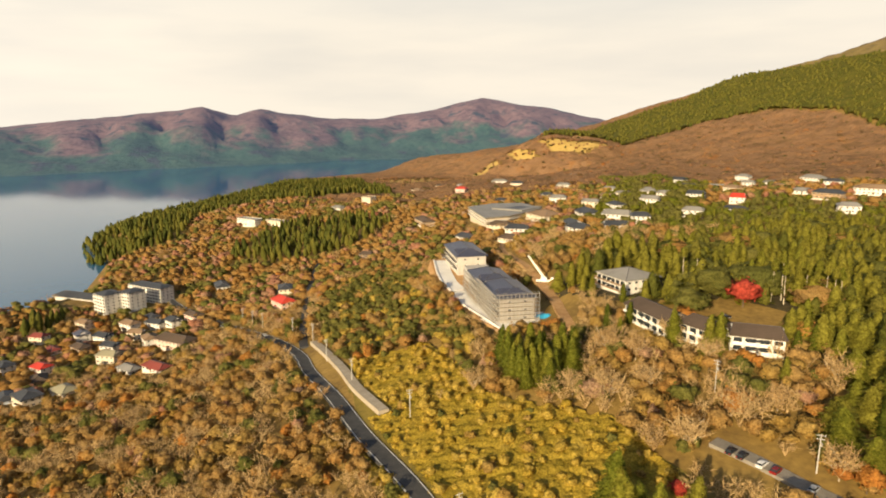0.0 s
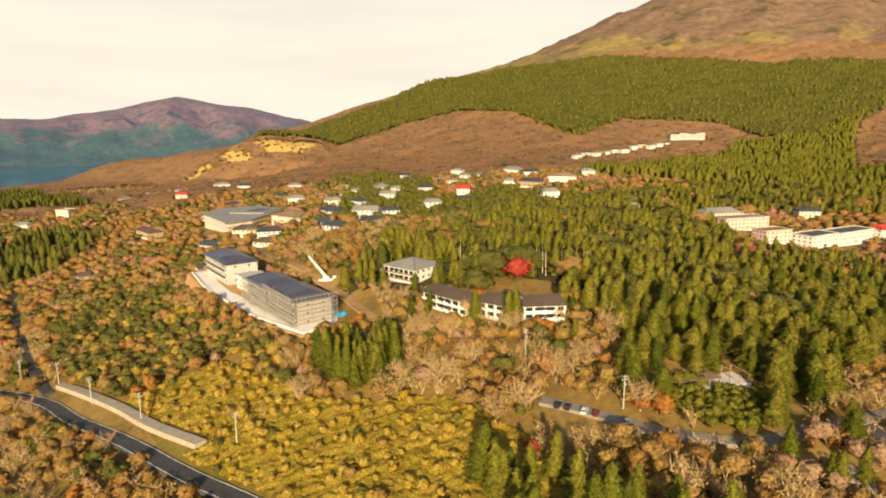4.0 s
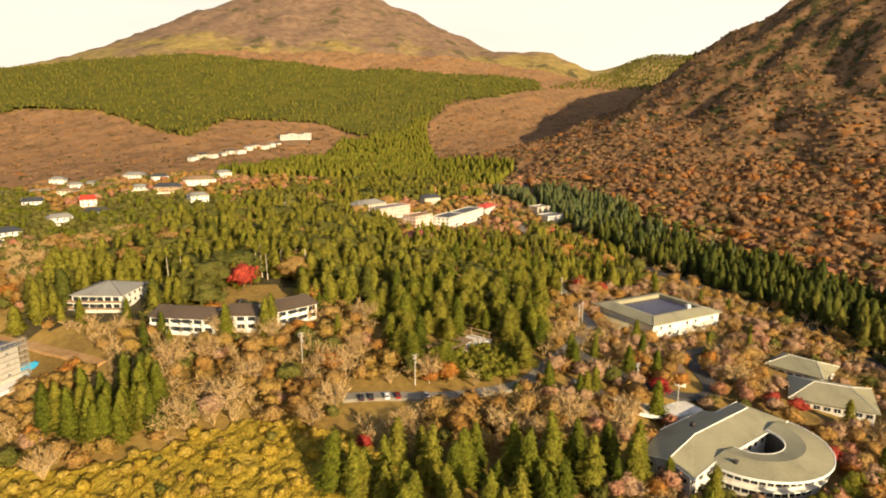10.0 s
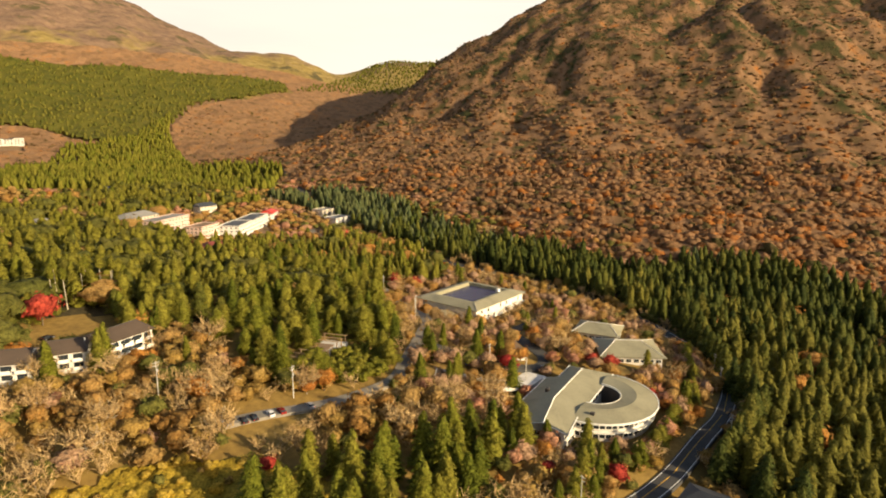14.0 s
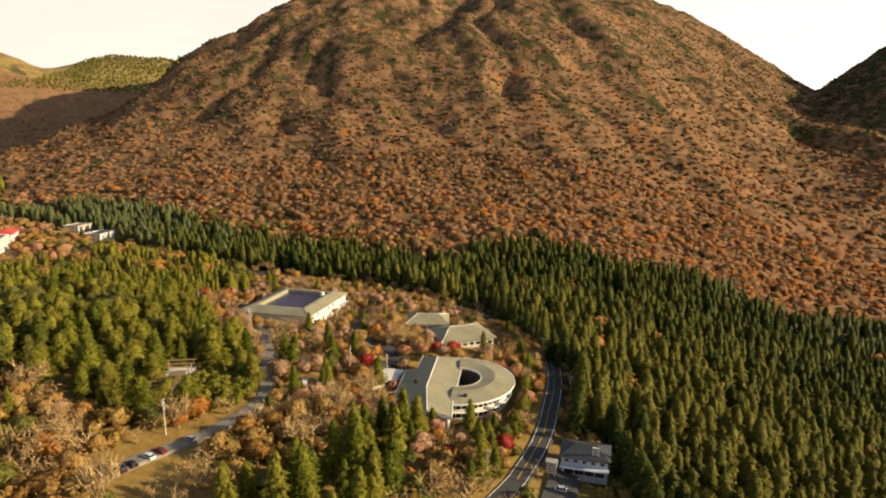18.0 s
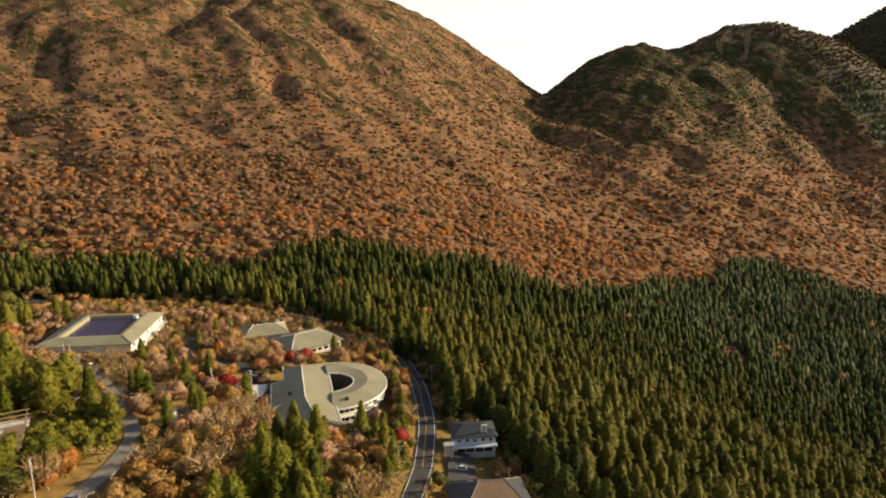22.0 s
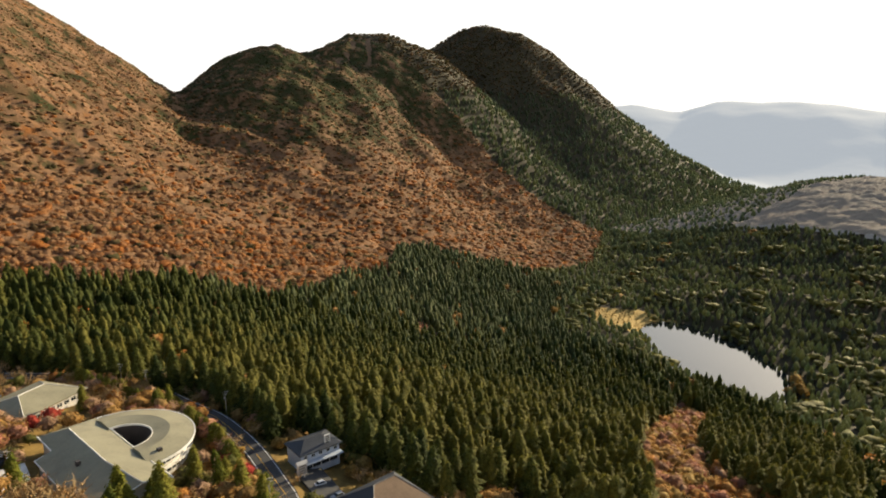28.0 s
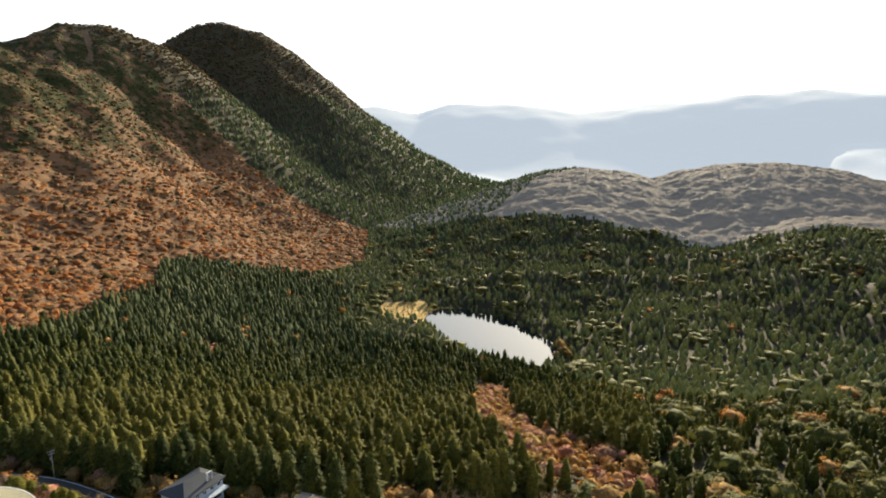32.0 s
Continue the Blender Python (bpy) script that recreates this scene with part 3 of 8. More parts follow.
water("water_1", [(-3600, -2500), (-480, -2500), (-480, 60), (-560, 330), (-1000, 900), (-1380, 1400), (-1380, 3300), (-3600, 3300)], -181.0, "wide calm blue-grey mountain lake", M_WATER)
water("water_2", [(190, -440), (250, -400), (380, -420), (500, -480), (500, -560), (420, -610), (300, -600), (200, -540)], -246.0, "small pond that mirrors the pale sky", M_POND)


# a far mountain behind the western ridge, paled by blue emission for haze
_x, _y = np.meshgrid(np.linspace(-1, 1, 40), np.linspace(0, 1, 6), indexing="ij")
_px, _py = -5400 + _x * 1250, 6600 + _x * 900 + 300 * _y
_pz = -150 + _y * (150 + 330 * np.exp(-(_x * 1.7 - 0.3) ** 2) + 30 * ripple(_px, _py, 900, 1))
_i, _j = np.meshgrid(np.arange(39), np.arange(5), indexing="ij")
_k = _i * 6 + _j
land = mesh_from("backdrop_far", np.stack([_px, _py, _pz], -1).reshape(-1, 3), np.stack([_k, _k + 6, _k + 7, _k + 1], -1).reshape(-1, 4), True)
M_PALE = mottled("hazed_far_mountain", [(0.2, 0.2, 0.22), (0.26, 0.25, 0.27), (0.3, 0.28, 0.3)], 0.002, 1.0, 0.0)
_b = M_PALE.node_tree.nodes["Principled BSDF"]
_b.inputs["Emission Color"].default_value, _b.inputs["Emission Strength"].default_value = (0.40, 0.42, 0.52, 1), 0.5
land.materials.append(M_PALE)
tagged(new("backdrop_far", land), "mountain far beyond the lake, pale blue with painted haze", "backdrop", kind="structure")


# ==== things: helpers
KEEP_CLEAR = []          # outlines on which no tree stands


def part(name, bm, mat, parent=None, label="", at=None):
    """Links a bmesh as one mesh object under its thing or part."""
    me = bpy.data.meshes.new(name)
    bm.normal_update()
    bm.to_mesh(me)
    bm.free()
    me.materials.append(mat)
    ob = new(name, me)
    if parent:
        ob.parent = parent
    if at is not None:
        ob.matrix_basis = at
    return tagged(ob, label)


def shared(name, me, parent, at, label=""):
    ob = new(name, me)
    ob.parent = parent
    ob.matrix_basis = at
    return tagged(ob, label)


def prism(bm, pts, z0, z1):
    """An upright block over an outline."""
    lo, hi = [bm.verts.new((x, y, z0)) for x, y in pts], [bm.verts.new((x, y, z1)) for x, y in pts]
    bm.faces.new(lo[::-1])
    bm.faces.new(hi)
    n = len(pts)
    for i in range(n):
        bm.faces.new((lo[i], lo[(i + 1) % n], hi[(i + 1) % n], hi[i]))


def box(bm, x0, x1, y0, y1, z0, z1):
    prism(bm, [(x0, y0), (x1, y0), (x1, y1), (x0, y1)], z0, z1)


def solid(bm, rings):
    """A closed skin through rings of equal count, capped at both ends."""
    vs = [[bm.verts.new(p) for p in r] for r in rings]
    n = len(vs[0])
    for a, b in zip(vs, vs[1:]):
        for i in range(n):
            bm.faces.new((a[i], a[(i + 1) % n], b[(i + 1) % n], b[i]))
    bm.faces.new(vs[0][::-1])
    bm.faces.new(vs[-1])


def tube(bm, a, b, ra, rb=None, n=6):
    a, b = Vector(a), Vector(b)
    rb = ra if rb is None else rb
    q = (b - a).to_track_quat("Z", "Y")
    rings = []
    for p, r in ((a, ra), (b, rb)):
        rings.append([p + q @ Vector((r * math.cos(k * 6.2832 / n), r * math.sin(k * 6.2832 / n), 0)) for k in range(n)])
    solid(bm, rings)


def hip_roof(w, d, z, rise, over=0.7, hip=1.0, thick=0.25):
    """A roof over a w x d block: hip 1 slopes on all sides, hip 0 is a gable."""
    bm = bmesh.new()
    a, b = w / 2 + over, d / 2 + over
    along = w >= d
    r = max((a - b * hip) if along else (b - a * hip), 0.3)
    top = [(-r, 0), (r, 0)] if along else [(0, -r), (0, r)]
    e0 = [bm.verts.new((x, y, z - thick)) for x, y in ((-a, -b), (a, -b), (a, b), (-a, b))]
    e1 = [bm.verts.new((x, y, z)) for x, y in ((-a, -b), (a, -b), (a, b), (-a, b))]
    t = [bm.verts.new((x, y, z + rise)) for x, y in top]
    bm.faces.new(e0[::-1])
    for i in range(4):
        bm.faces.new((e0[i], e0[(i + 1) % 4], e1[(i + 1) % 4], e1[i]))
    if along:
        bm.faces.new((e1[0], e1[1], t[1], t[0]))
        bm.faces.new((e1[1], e1[2], t[1]))
        bm.faces.new((e1[2], e1[3], t[0], t[1]))
        bm.faces.new((e1[3], e1[0], t[0]))
    else:
        bm.faces.new((e1[0], e1[1], t[0]))
        bm.faces.new((e1[1], e1[2], t[1], t[0]))
        bm.faces.new((e1[2], e1[3], t[1]))
        bm.faces.new((e1[3], e1[0], t[0], t[1]))
    return bm


def ridge_cap(w, d, z, rise, over=0.7, hip=1.0):
    bm = bmesh.new()
    a, b = w / 2 + over, d / 2 + over
    along = w >= d
    r = max((a - b * hip) if along else (b - a * hip), 0.3)
    p, q = ((-r, 0, z + rise), (r, 0, z + rise)) if along else ((0, -r, z + rise), (0, r, z + rise))
    tube(bm, p, q, 0.16)
    for s, e in ((-1, p), (1, q)):
        for k in (-1, 1):
            c = (s * a, k * b, z) if along else (k * a, s * b, z)
            tube(bm, e, c, 0.12, n=4)
    return bm


def cleared(x, y, w, d, turn, margin=2.5, front=20):
    m = pose(x, y, 0, 0, 0, turn)
    away = Vector((x - 20, y - 20)).normalized()
    side, reach = Vector((-away.y, away.x)) * (max(w, d) * 0.42), max(w, d) / 2 + front
    c = Vector((x, y))
    KEEP_CLEAR.append([tuple(c + side), tuple(c - side), tuple(c - side * 0.9 - away * reach), tuple(c + side * 0.9 - away * reach)])
    a, b = w / 2 + margin, d / 2 + margin
    KEEP_CLEAR.append([tuple((m @ Vector((u, v, 0)))[:2]) for u, v in ((-a, -b), (a, -b), (a, b), (-a, b))])


def paint(name, colour, rough=0.6, dirt=0.25, scale=0.35, metal=0.0):
    """Paint or plaster with streaks of dirt and faint blotches."""
    m, n, l, b = material(name, rough, metal)
    tc = n.new("ShaderNodeTexCoord")
    mp = n.new("ShaderNodeMapping")
    mp.inputs["Scale"].default_value = (1.0, 1.0, 0.25)
    l.new(tc.outputs["Object"], mp.inputs[0])
    a = n.new("ShaderNodeTexNoise")
    a.inputs["Scale"].default_value, a.inputs["Detail"].default_value, a.inputs["Roughness"].default_value = scale, 8.0, 0.7
    l.new(mp.outputs[0], a.inputs["Vector"])
    g = n.new("ShaderNodeTexNoise")
    g.inputs["Scale"].default_value, g.inputs["Detail"].default_value = scale * 14, 3.0
    l.new(tc.outputs["Object"], g.inputs["Vector"])
    ad = n.new("ShaderNodeMath")
    ad.operation = "MULTIPLY_ADD"
    l.new(g.outputs["Fac"], ad.inputs[0])
    ad.inputs[1].default_value = 0.3
    l.new(a.outputs["Fac"], ad.inputs[2])
    r = ramp_of(n, [tuple(c * (1 - dirt * 1.6) for c in colour), tuple(c * (1 - dirt * 0.4) for c in colour), tuple(min(1, c * (1 + dirt * 0.25)) for c in colour)])
    mr = n.new("ShaderNodeMapRange")
    mr.inputs["From Min"].default_value, mr.inputs["From Max"].default_value = 0.35, 0.9
    l.new(ad.outputs[0], mr.inputs["Value"])
    l.new(mr.outputs[0], r.inputs[0])
    l.new(r.outputs[0], b.inputs["Base Color"])
    bp = n.new("ShaderNodeBump")
    bp.inputs["Strength"].default_value, bp.inputs["Distance"].default_value = 0.12, 0.05
    l.new(g.outputs["Fac"], bp.inputs["Height"])
    l.new(bp.outputs[0], b.inputs["Normal"])
    return m


def sheet_roof(name, colour, rough=0.45, pitch=0.45, metal=0.0):
    """Roofing in courses: standing seams or rows of tiles as relief, weathered."""
    m = paint(name, colour, rough, 0.3, 0.12, metal)
    n, l = m.node_tree.nodes, m.node_tree.links
    tc = n.new("ShaderNodeTexCoord")
    w = n.new("ShaderNodeTexWave")
    w.inputs["Scale"].default_value, w.inputs["Distortion"].default_value = 0.31 / pitch, 0.4
    w.bands_direction = "DIAGONAL"
    l.new(tc.outputs["Object"], w.inputs["Vector"])
    bp = n.new("ShaderNodeBump")
    bp.inputs["Strength"].default_value, bp.inputs["Distance"].default_value = 0.25, 0.05
    l.new(w.outputs["Fac"], bp.inputs["Height"])
    l.new(bp.outputs[0], n["Principled BSDF"].inputs["Normal"])
    return m


W_WHITE = paint("white_plaster", (0.68, 0.64, 0.58))
W_CREAM = paint("cream_plaster", (0.68, 0.58, 0.44))
W_PINK = paint("pink_plaster", (0.66, 0.46, 0.38))
W_GREY = paint("grey_panel_wall", (0.48, 0.44, 0.39))
W_TAN = paint("tan_wood_siding", (0.38, 0.25, 0.14), 0.7)
W_BLUE = paint("pale_blue_siding", (0.5, 0.55, 0.62))
R_SLATE = sheet_roof("dark_slate_roof", (0.055, 0.058, 0.065))
R_BLUE = sheet_roof("blue_grey_metal_roof", (0.085, 0.09, 0.13), 0.35, 0.45, 0.3)
R_GREEN = sheet_roof("grey_green_metal_roof", (0.31, 0.28, 0.18), 0.5, 0.4)
R_GREY = sheet_roof("pale_grey_roof", (0.25, 0.235, 0.21), 0.5)
R_BROWN = sheet_roof("brown_shingle_roof", (0.10, 0.07, 0.05), 0.8, 0.3)
R_RED = sheet_roof("red_metal_roof", (0.52, 0.05, 0.03), 0.45)
R_MAROON = sheet_roof("maroon_roof", (0.25, 0.06, 0.045), 0.55)
R_TAN = sheet_roof("tan_shingle_roof", (0.25, 0.165, 0.10), 0.8, 0.3)
M_TRIM = paint("white_trim", (0.8, 0.77, 0.7), 0.5, 0.12)
M_DARKTRIM = paint("dark_trim", (0.07, 0.06, 0.055), 0.5, 0.15)
M_STEEL = paint("galvanised_steel", (0.5, 0.48, 0.45), 0.4, 0.25, 1.2, 0.7)
M_TIMBER = paint("scaffold_plank", (0.55, 0.47, 0.36), 0.8)
M_POLE = paint("concrete_pole", (0.5, 0.47, 0.42), 0.85, 0.2, 1.0)
M_LINE = paint("road_paint", (0.75, 0.74, 0.70), 0.7, 0.2)
M_AMBER = paint("amber_road_paint", (0.7, 0.42, 0.06), 0.7, 0.2)
M_TARP = paint("blue_tarpaulin", (0.04, 0.32, 0.55), 0.4, 0.15)
M_PANEL, _n, _l, _b = material("solar_glass", 0.25)
_b.inputs["Base Color"].default_value = (0.035, 0.03, 0.075, 1)
_b.inputs["Specular IOR Level"].default_value = 0.3
M_GLASS, _n, _l, _b = material("window_glass", 0.08)
_b.inputs["Base Color"].default_value = (0.025, 0.03, 0.035, 1)
_b.inputs["Specular IOR Level"].default_value = 0.6

# shared window pieces, 1.7 x 1.3 m and a tall one
_bm = bmesh.new()
for _u0, _u1, _v0, _v1 in ((-0.85, 0.85, 0.58, 0.65), (-0.85, 0.85, -0.65, -0.58), (-0.85, -0.78, -0.58, 0.58), (0.78, 0.85, -0.58, 0.58), (-0.03, 0.03, -0.58, 0.58)):
    box(_bm, _u0, _u1, -0.08, 0.02, _v0, _v1)
ME_FRAME = bpy.data.meshes.new("window_frame")
_bm.to_mesh(ME_FRAME)
_bm.free()
ME_FRAME.materials.append(M_TRIM)
ME_PANE = bpy.data.meshes.new("pane")
_bm = bmesh.new()
box(_bm, -0.78, 0.78, -0.05, 0.0, -0.58, 0.58)
_bm.to_mesh(ME_PANE)
_bm.free()
ME_PANE.materials.append(M_GLASS)


def window(parent, x, y, z, turn, wide=1.0, tall=1.0):
    """A framed window on a wall face that looks along its own -y."""
    f = shared("window", ME_FRAME, parent, pose(x, y, z, 0, 0, turn) @ Matrix.Diagonal((wide, 1, tall, 1)))
    shared("pane", ME_PANE, f, Matrix.Identity(4))
    return f


def windows_round(parent, w, d, floors, z0=0.0, storey=2.9, gap=3.4, sides="snew", wide=1.0, tall=1.0):
    for k in range(floors):
        z = z0 + k * storey + 1.6
        for side in sides:
            run = w if side in "sn" else d
            m = max(1, int(run / gap))
            for i in range(m):
                u = (i + 0.5 - m / 2) * run / m
                if side == "s":
                    window(parent, u, -d / 2 - 0.01, z, 0, wide, tall)
                elif side == "n":
                    window(parent, u, d / 2 + 0.01, z, 180, wide, tall)
                elif side == "e":
                    window(parent, w / 2 + 0.01, u, z, 90, wide, tall)
                else:
                    window(parent, -w / 2 - 0.01, u, z, -90, wide, tall)


def thing(name, x, y, turn, label, category, group="", z=None):
    e = new(name)
    e.empty_display_size = 1.0
    e.matrix_basis = pose(x, y, height(x, y) if z is None else z, 0, 0, turn)
    return tagged(e, label, category, group)


def base_under(x, y, w, d, turn):
    """The lowest and the middle ground height under a block."""
    m = pose(x, y, 0, 0, 0, turn)
    zs = [height(*(m @ Vector((u * w / 2, v * d / 2, 0)))[:2]) for u in (-1, 0, 1) for v in (-1, 0, 1)]
    return min(zs), sum(zs) / len(zs)


def house(x, y, turn, w, d, floors, roof, wall_mat, roof_mat, label, hip=1.0, rise=None, chimney=False, group="houses of the village", porch=True, front=20):
    low, mid = base_under(x, y, w, d, turn)
    h = floors * 2.9 + 0.3
    e = thing("house", x, y, turn, label, "house", group, mid)
    cleared(x, y, w, d, turn, front=front)
    bm = bmesh.new()
    box(bm, -w / 2, w / 2, -d / 2, d / 2, 0, h)
    part("wall", bm, wall_mat, e)
    bm = bmesh.new()
    box(bm, -w / 2 - 0.06, w / 2 + 0.06, -d / 2 - 0.06, d / 2 + 0.06, low - mid - 1.0, 0.35)
    part("foundation", bm, M_CONCRETE, e)
    rise = rise or min(w, d) * 0.24
    if roof == "pitched":
        r = part("roof", hip_roof(w, d, h + 0.05, rise, 0.7, hip), roof_mat, e)
        part("ridge", ridge_cap(w, d, h + 0.1, rise, 0.7, hip), M_DARKTRIM, r)
        if hip < 0.5:
            for s in (-1, 1):
                bm = bmesh.new()
                if w >= d:
                    v = [(s * (w / 2 - 0.1), -d / 2, h), (s * (w / 2 - 0.1), d / 2, h), (s * (w / 2 - 0.1), 0, h + rise * 0.9)]
                else:
                    v = [(-w / 2, s * (d / 2 - 0.1), h), (w / 2, s * (d / 2 - 0.1), h), (0, s * (d / 2 - 0.1), h + rise * 0.9)]
                back = [Vector(p) * 1.0 - Vector((s * 0.2, 0, 0) if w >= d else (0, s * 0.2, 0)) for p in v]
                solid(bm, [v, back])
                part("gable", bm, wall_mat, e)
    else:
        bm = bmesh.new()
        box(bm, -w / 2 - 0.3, w / 2 + 0.3, -d / 2 - 0.3, d / 2 + 0.3, h, h + 0.3)
        r = part("roof", bm, roof_mat, e)
        bm = bmesh.new()
        for x0, x1, y0, y1 in ((-w / 2 - 0.3, w / 2 + 0.3, -d / 2 - 0.3, -d / 2), (-w / 2 - 0.3, w / 2 + 0.3, d / 2, d / 2 + 0.3), (-w / 2 - 0.3, -w / 2, -d / 2, d / 2), (w / 2, w / 2 + 0.3, -d / 2, d / 2)):
            box(bm, x0, x1, y0, y1, h + 0.3, h + 0.75)
        part("parapet", bm, wall_mat, r)
    to_lane = (Matrix.Rotation(radians(-turn), 3, "Z") @ Vector((20 - x, 40 - y, 0))).normalized()   # windows on the walls that show
    windows_round(e, w, d, floors, 0.3, sides=[k for k, v in (("s", -to_lane.y), ("n", to_lane.y), ("e", to_lane.x), ("w", -to_lane.x)) if v > 0.1])
    bm = bmesh.new()
    box(bm, -0.5, 0.5, -d / 2 - 0.1, -d / 2 + 0.05, 0.35, 2.4)
    dr = part("door", bm, M_DARKTRIM, e)
    if porch:
        bm = bmesh.new()
        box(bm, -1.4, 1.4, -d / 2 - 1.5, -d / 2, 2.55, 2.7)
        part("porch_roof", bm, roof_mat, e)
    if chimney:
        bm = bmesh.new()
        box(bm, w * 0.2 - 0.4, w * 0.2 + 0.4, -0.4, 0.4, h, h + rise + 1.0)
        part("chimney", bm, W_GREY, e)
    return e


def strip(name, pts, wide, mat, label, lift=0.3, drop=1.2, parent=None, category="", kind="structure", off=0.0, bed=0.0):
    """A ribbon of road laid along points on the ground."""
    p = [Vector(q) for q in pts]
    fine = []
    for i in range(len(p) - 1):
        p0, p1, p2, p3 = p[max(i - 1, 0)], p[i], p[i + 1], p[min(i + 2, len(p) - 1)]
        m = max(2, int((p2 - p1).length / 4))
        for k in range(m):
            t = k / m
            fine.append(0.5 * ((2 * p1) + (p2 - p0) * t + (2 * p0 - 5 * p1 + 4 * p2 - p3) * t * t + (3 * p1 - p0 - 3 * p2 + p3) * t**3))
    fine.append(p[-1])
    rings = []
    for i, q in enumerate(fine):
        d = (fine[min(i + 1, len(fine) - 1)] - fine[max(i - 1, 0)]).normalized()
        nrm = Vector((-d.y, d.x))
        q = q + nrm * off
        l, r = q + nrm * wide / 2, q - nrm * wide / 2
        c = q - nrm * off
        half = nrm * (bed or wide) / 2
        z = max(height(c.x, c.y), height((c + half).x, (c + half).y), height((c - half).x, (c - half).y)) + lift
        rings.append([(l.x, l.y, z), (l.x, l.y, z - drop), (r.x, r.y, z - drop), (r.x, r.y, z)])
    bm = bmesh.new()
    solid(bm, rings)
    bmesh.ops.recalc_face_normals(bm, faces=bm.faces)
    ob = part(name, bm, mat, parent, label)
    if not parent:
        tagged(ob, category=category, kind=kind)
        for a, b in zip(p, p[1:]):
            d = (b - a).normalized()
            nrm = Vector((-d.y, d.x)) * (wide / 2 + 0.8)
            a2, b2 = a - d * 2, b + d * 2
            KEEP_CLEAR.append([tuple(a2 + nrm), tuple(b2 + nrm), tuple(b2 - nrm), tuple(a2 - nrm)])
    return ob


def dashes(parent, pts, mat, step, length, off=0.0, wide=0.18):
    """Painted dashes along a road."""
    p = [Vector(q) for q in pts]
    for a, b in zip(p, p[1:]):
        d = (b - a)
        n = int(d.length / step)
        d.normalize()
        nrm = Vector((-d.y, d.x))
        for k in range(n):
            c = a + d * (k * step + step / 2) + nrm * off
            bm = bmesh.new()
            e0, e1 = c - d * length / 2, c + d * length / 2
            rows = []
            for e in (e0, e1):
                z = max(height(e.x, e.y), height((e + nrm * 3.4).x, (e + nrm * 3.4).y), height((e - nrm * 3.4).x, (e - nrm * 3.4).y)) + 0.36
                l, r = e + nrm * wide / 2, e - nrm * wide / 2
                rows.append([(l.x, l.y, z), (l.x, l.y, z - 0.05), (r.x, r.y, z - 0.05), (r.x, r.y, z)])
            solid(bm, rows)
            part("road_marking", bm, mat, parent)


# ==== roads
ROAD_WEST = [(-560, 245), (-486, 223), (-384, 200), (-301, 179), (-210, 155), (-147, 133), (-112, 115), (-75, 99), (-38, 82), (-6, 70), (40, 52), (90, 40), (125, 34)]
ROAD_EAST = [(125, 34), (157, 33), (194, 37), (222, 42), (252, 51), (273, 66), (300, 110), (318, 170), (322, 240), (318, 320), (330, 420), (370, 540), (416, 640), (470, 760)]
road_1 = strip("road_1", ROAD_WEST, 6.4, M_ASPHALT, "two-lane asphalt road with white edge lines", 0.32, category="road")
road_2 = strip("road_2", ROAD_EAST, 6.8, M_ASPHALT, "shaded two-lane forest road", 0.32, category="road")
for _o in (-2.8, 2.8):
    strip("edge_line", ROAD_WEST, 0.2, M_LINE, "", 0.36, 0.05, road_1, off=_o, bed=6.4)
    strip("edge_line", ROAD_EAST[:7], 0.2, M_LINE, "", 0.36, 0.05, road_2, off=_o, bed=6.8)
dashes(road_2, ROAD_EAST[:5], M_AMBER, 6, 5.4)
lane = strip("road_3", [(-150, 140), (-165, 150), (-218, 190), (-290, 247), (-358, 303), (-420, 360)], 4.5, M_ASPHALT, "narrow lane that climbs from the junction", 0.3, category="road")
ramp = strip("pavement_1", [(-150, 146), (-122, 133), (-95, 120), (-70, 107), (-43, 96)], 4.0, M_RAMP, "tan concrete slab strip beside the road", 0.9, 2.0, category="pavement")
dashes(ramp, [(-150, 146), (-122, 133), (-95, 120), (-70, 107), (-43, 96)], M_DARKTRIM, 2.4, 0.12, 0.0, 3.8)
park = strip("road_4", [(60, 125), (72, 123), (88, 119), (104, 118), (122, 121), (138, 132), (157, 146), (172, 158), (186, 170), (196, 190), (214, 240), (240, 300), (262, 370), (300, 440), (330, 520)], 5.0, M_OLDROAD,
             "grey service road with parked cars", 0.3, category="road")
drive = strip("road_5", [(157, 146), (162, 130), (168, 118), (182, 106), (196, 108), (214, 140), (250, 150)], 6.0, M_ASPHALT, "museum drive and parking lot", 0.3, category="road")
strip("pavement_2", [(140, 118), (152, 106), (166, 100), (180, 101)], 9.0, M_CONCRETE, "pale gravel parking lot", 0.26, category="pavement")
strip("pavement_3", [(128, 17), (128, 26)], 22.0, M_ASPHALT, "shaded asphalt car park by the shop", 0.28, category="pavement")
strip("road_6", [(-12, 172), (-30, 194), (-45, 212), (-84, 250), (-141, 303), (-180, 360), (-200, 420)], 5.0, M_EARTH, "dusty site track behind the new building", 0.25, category="road")


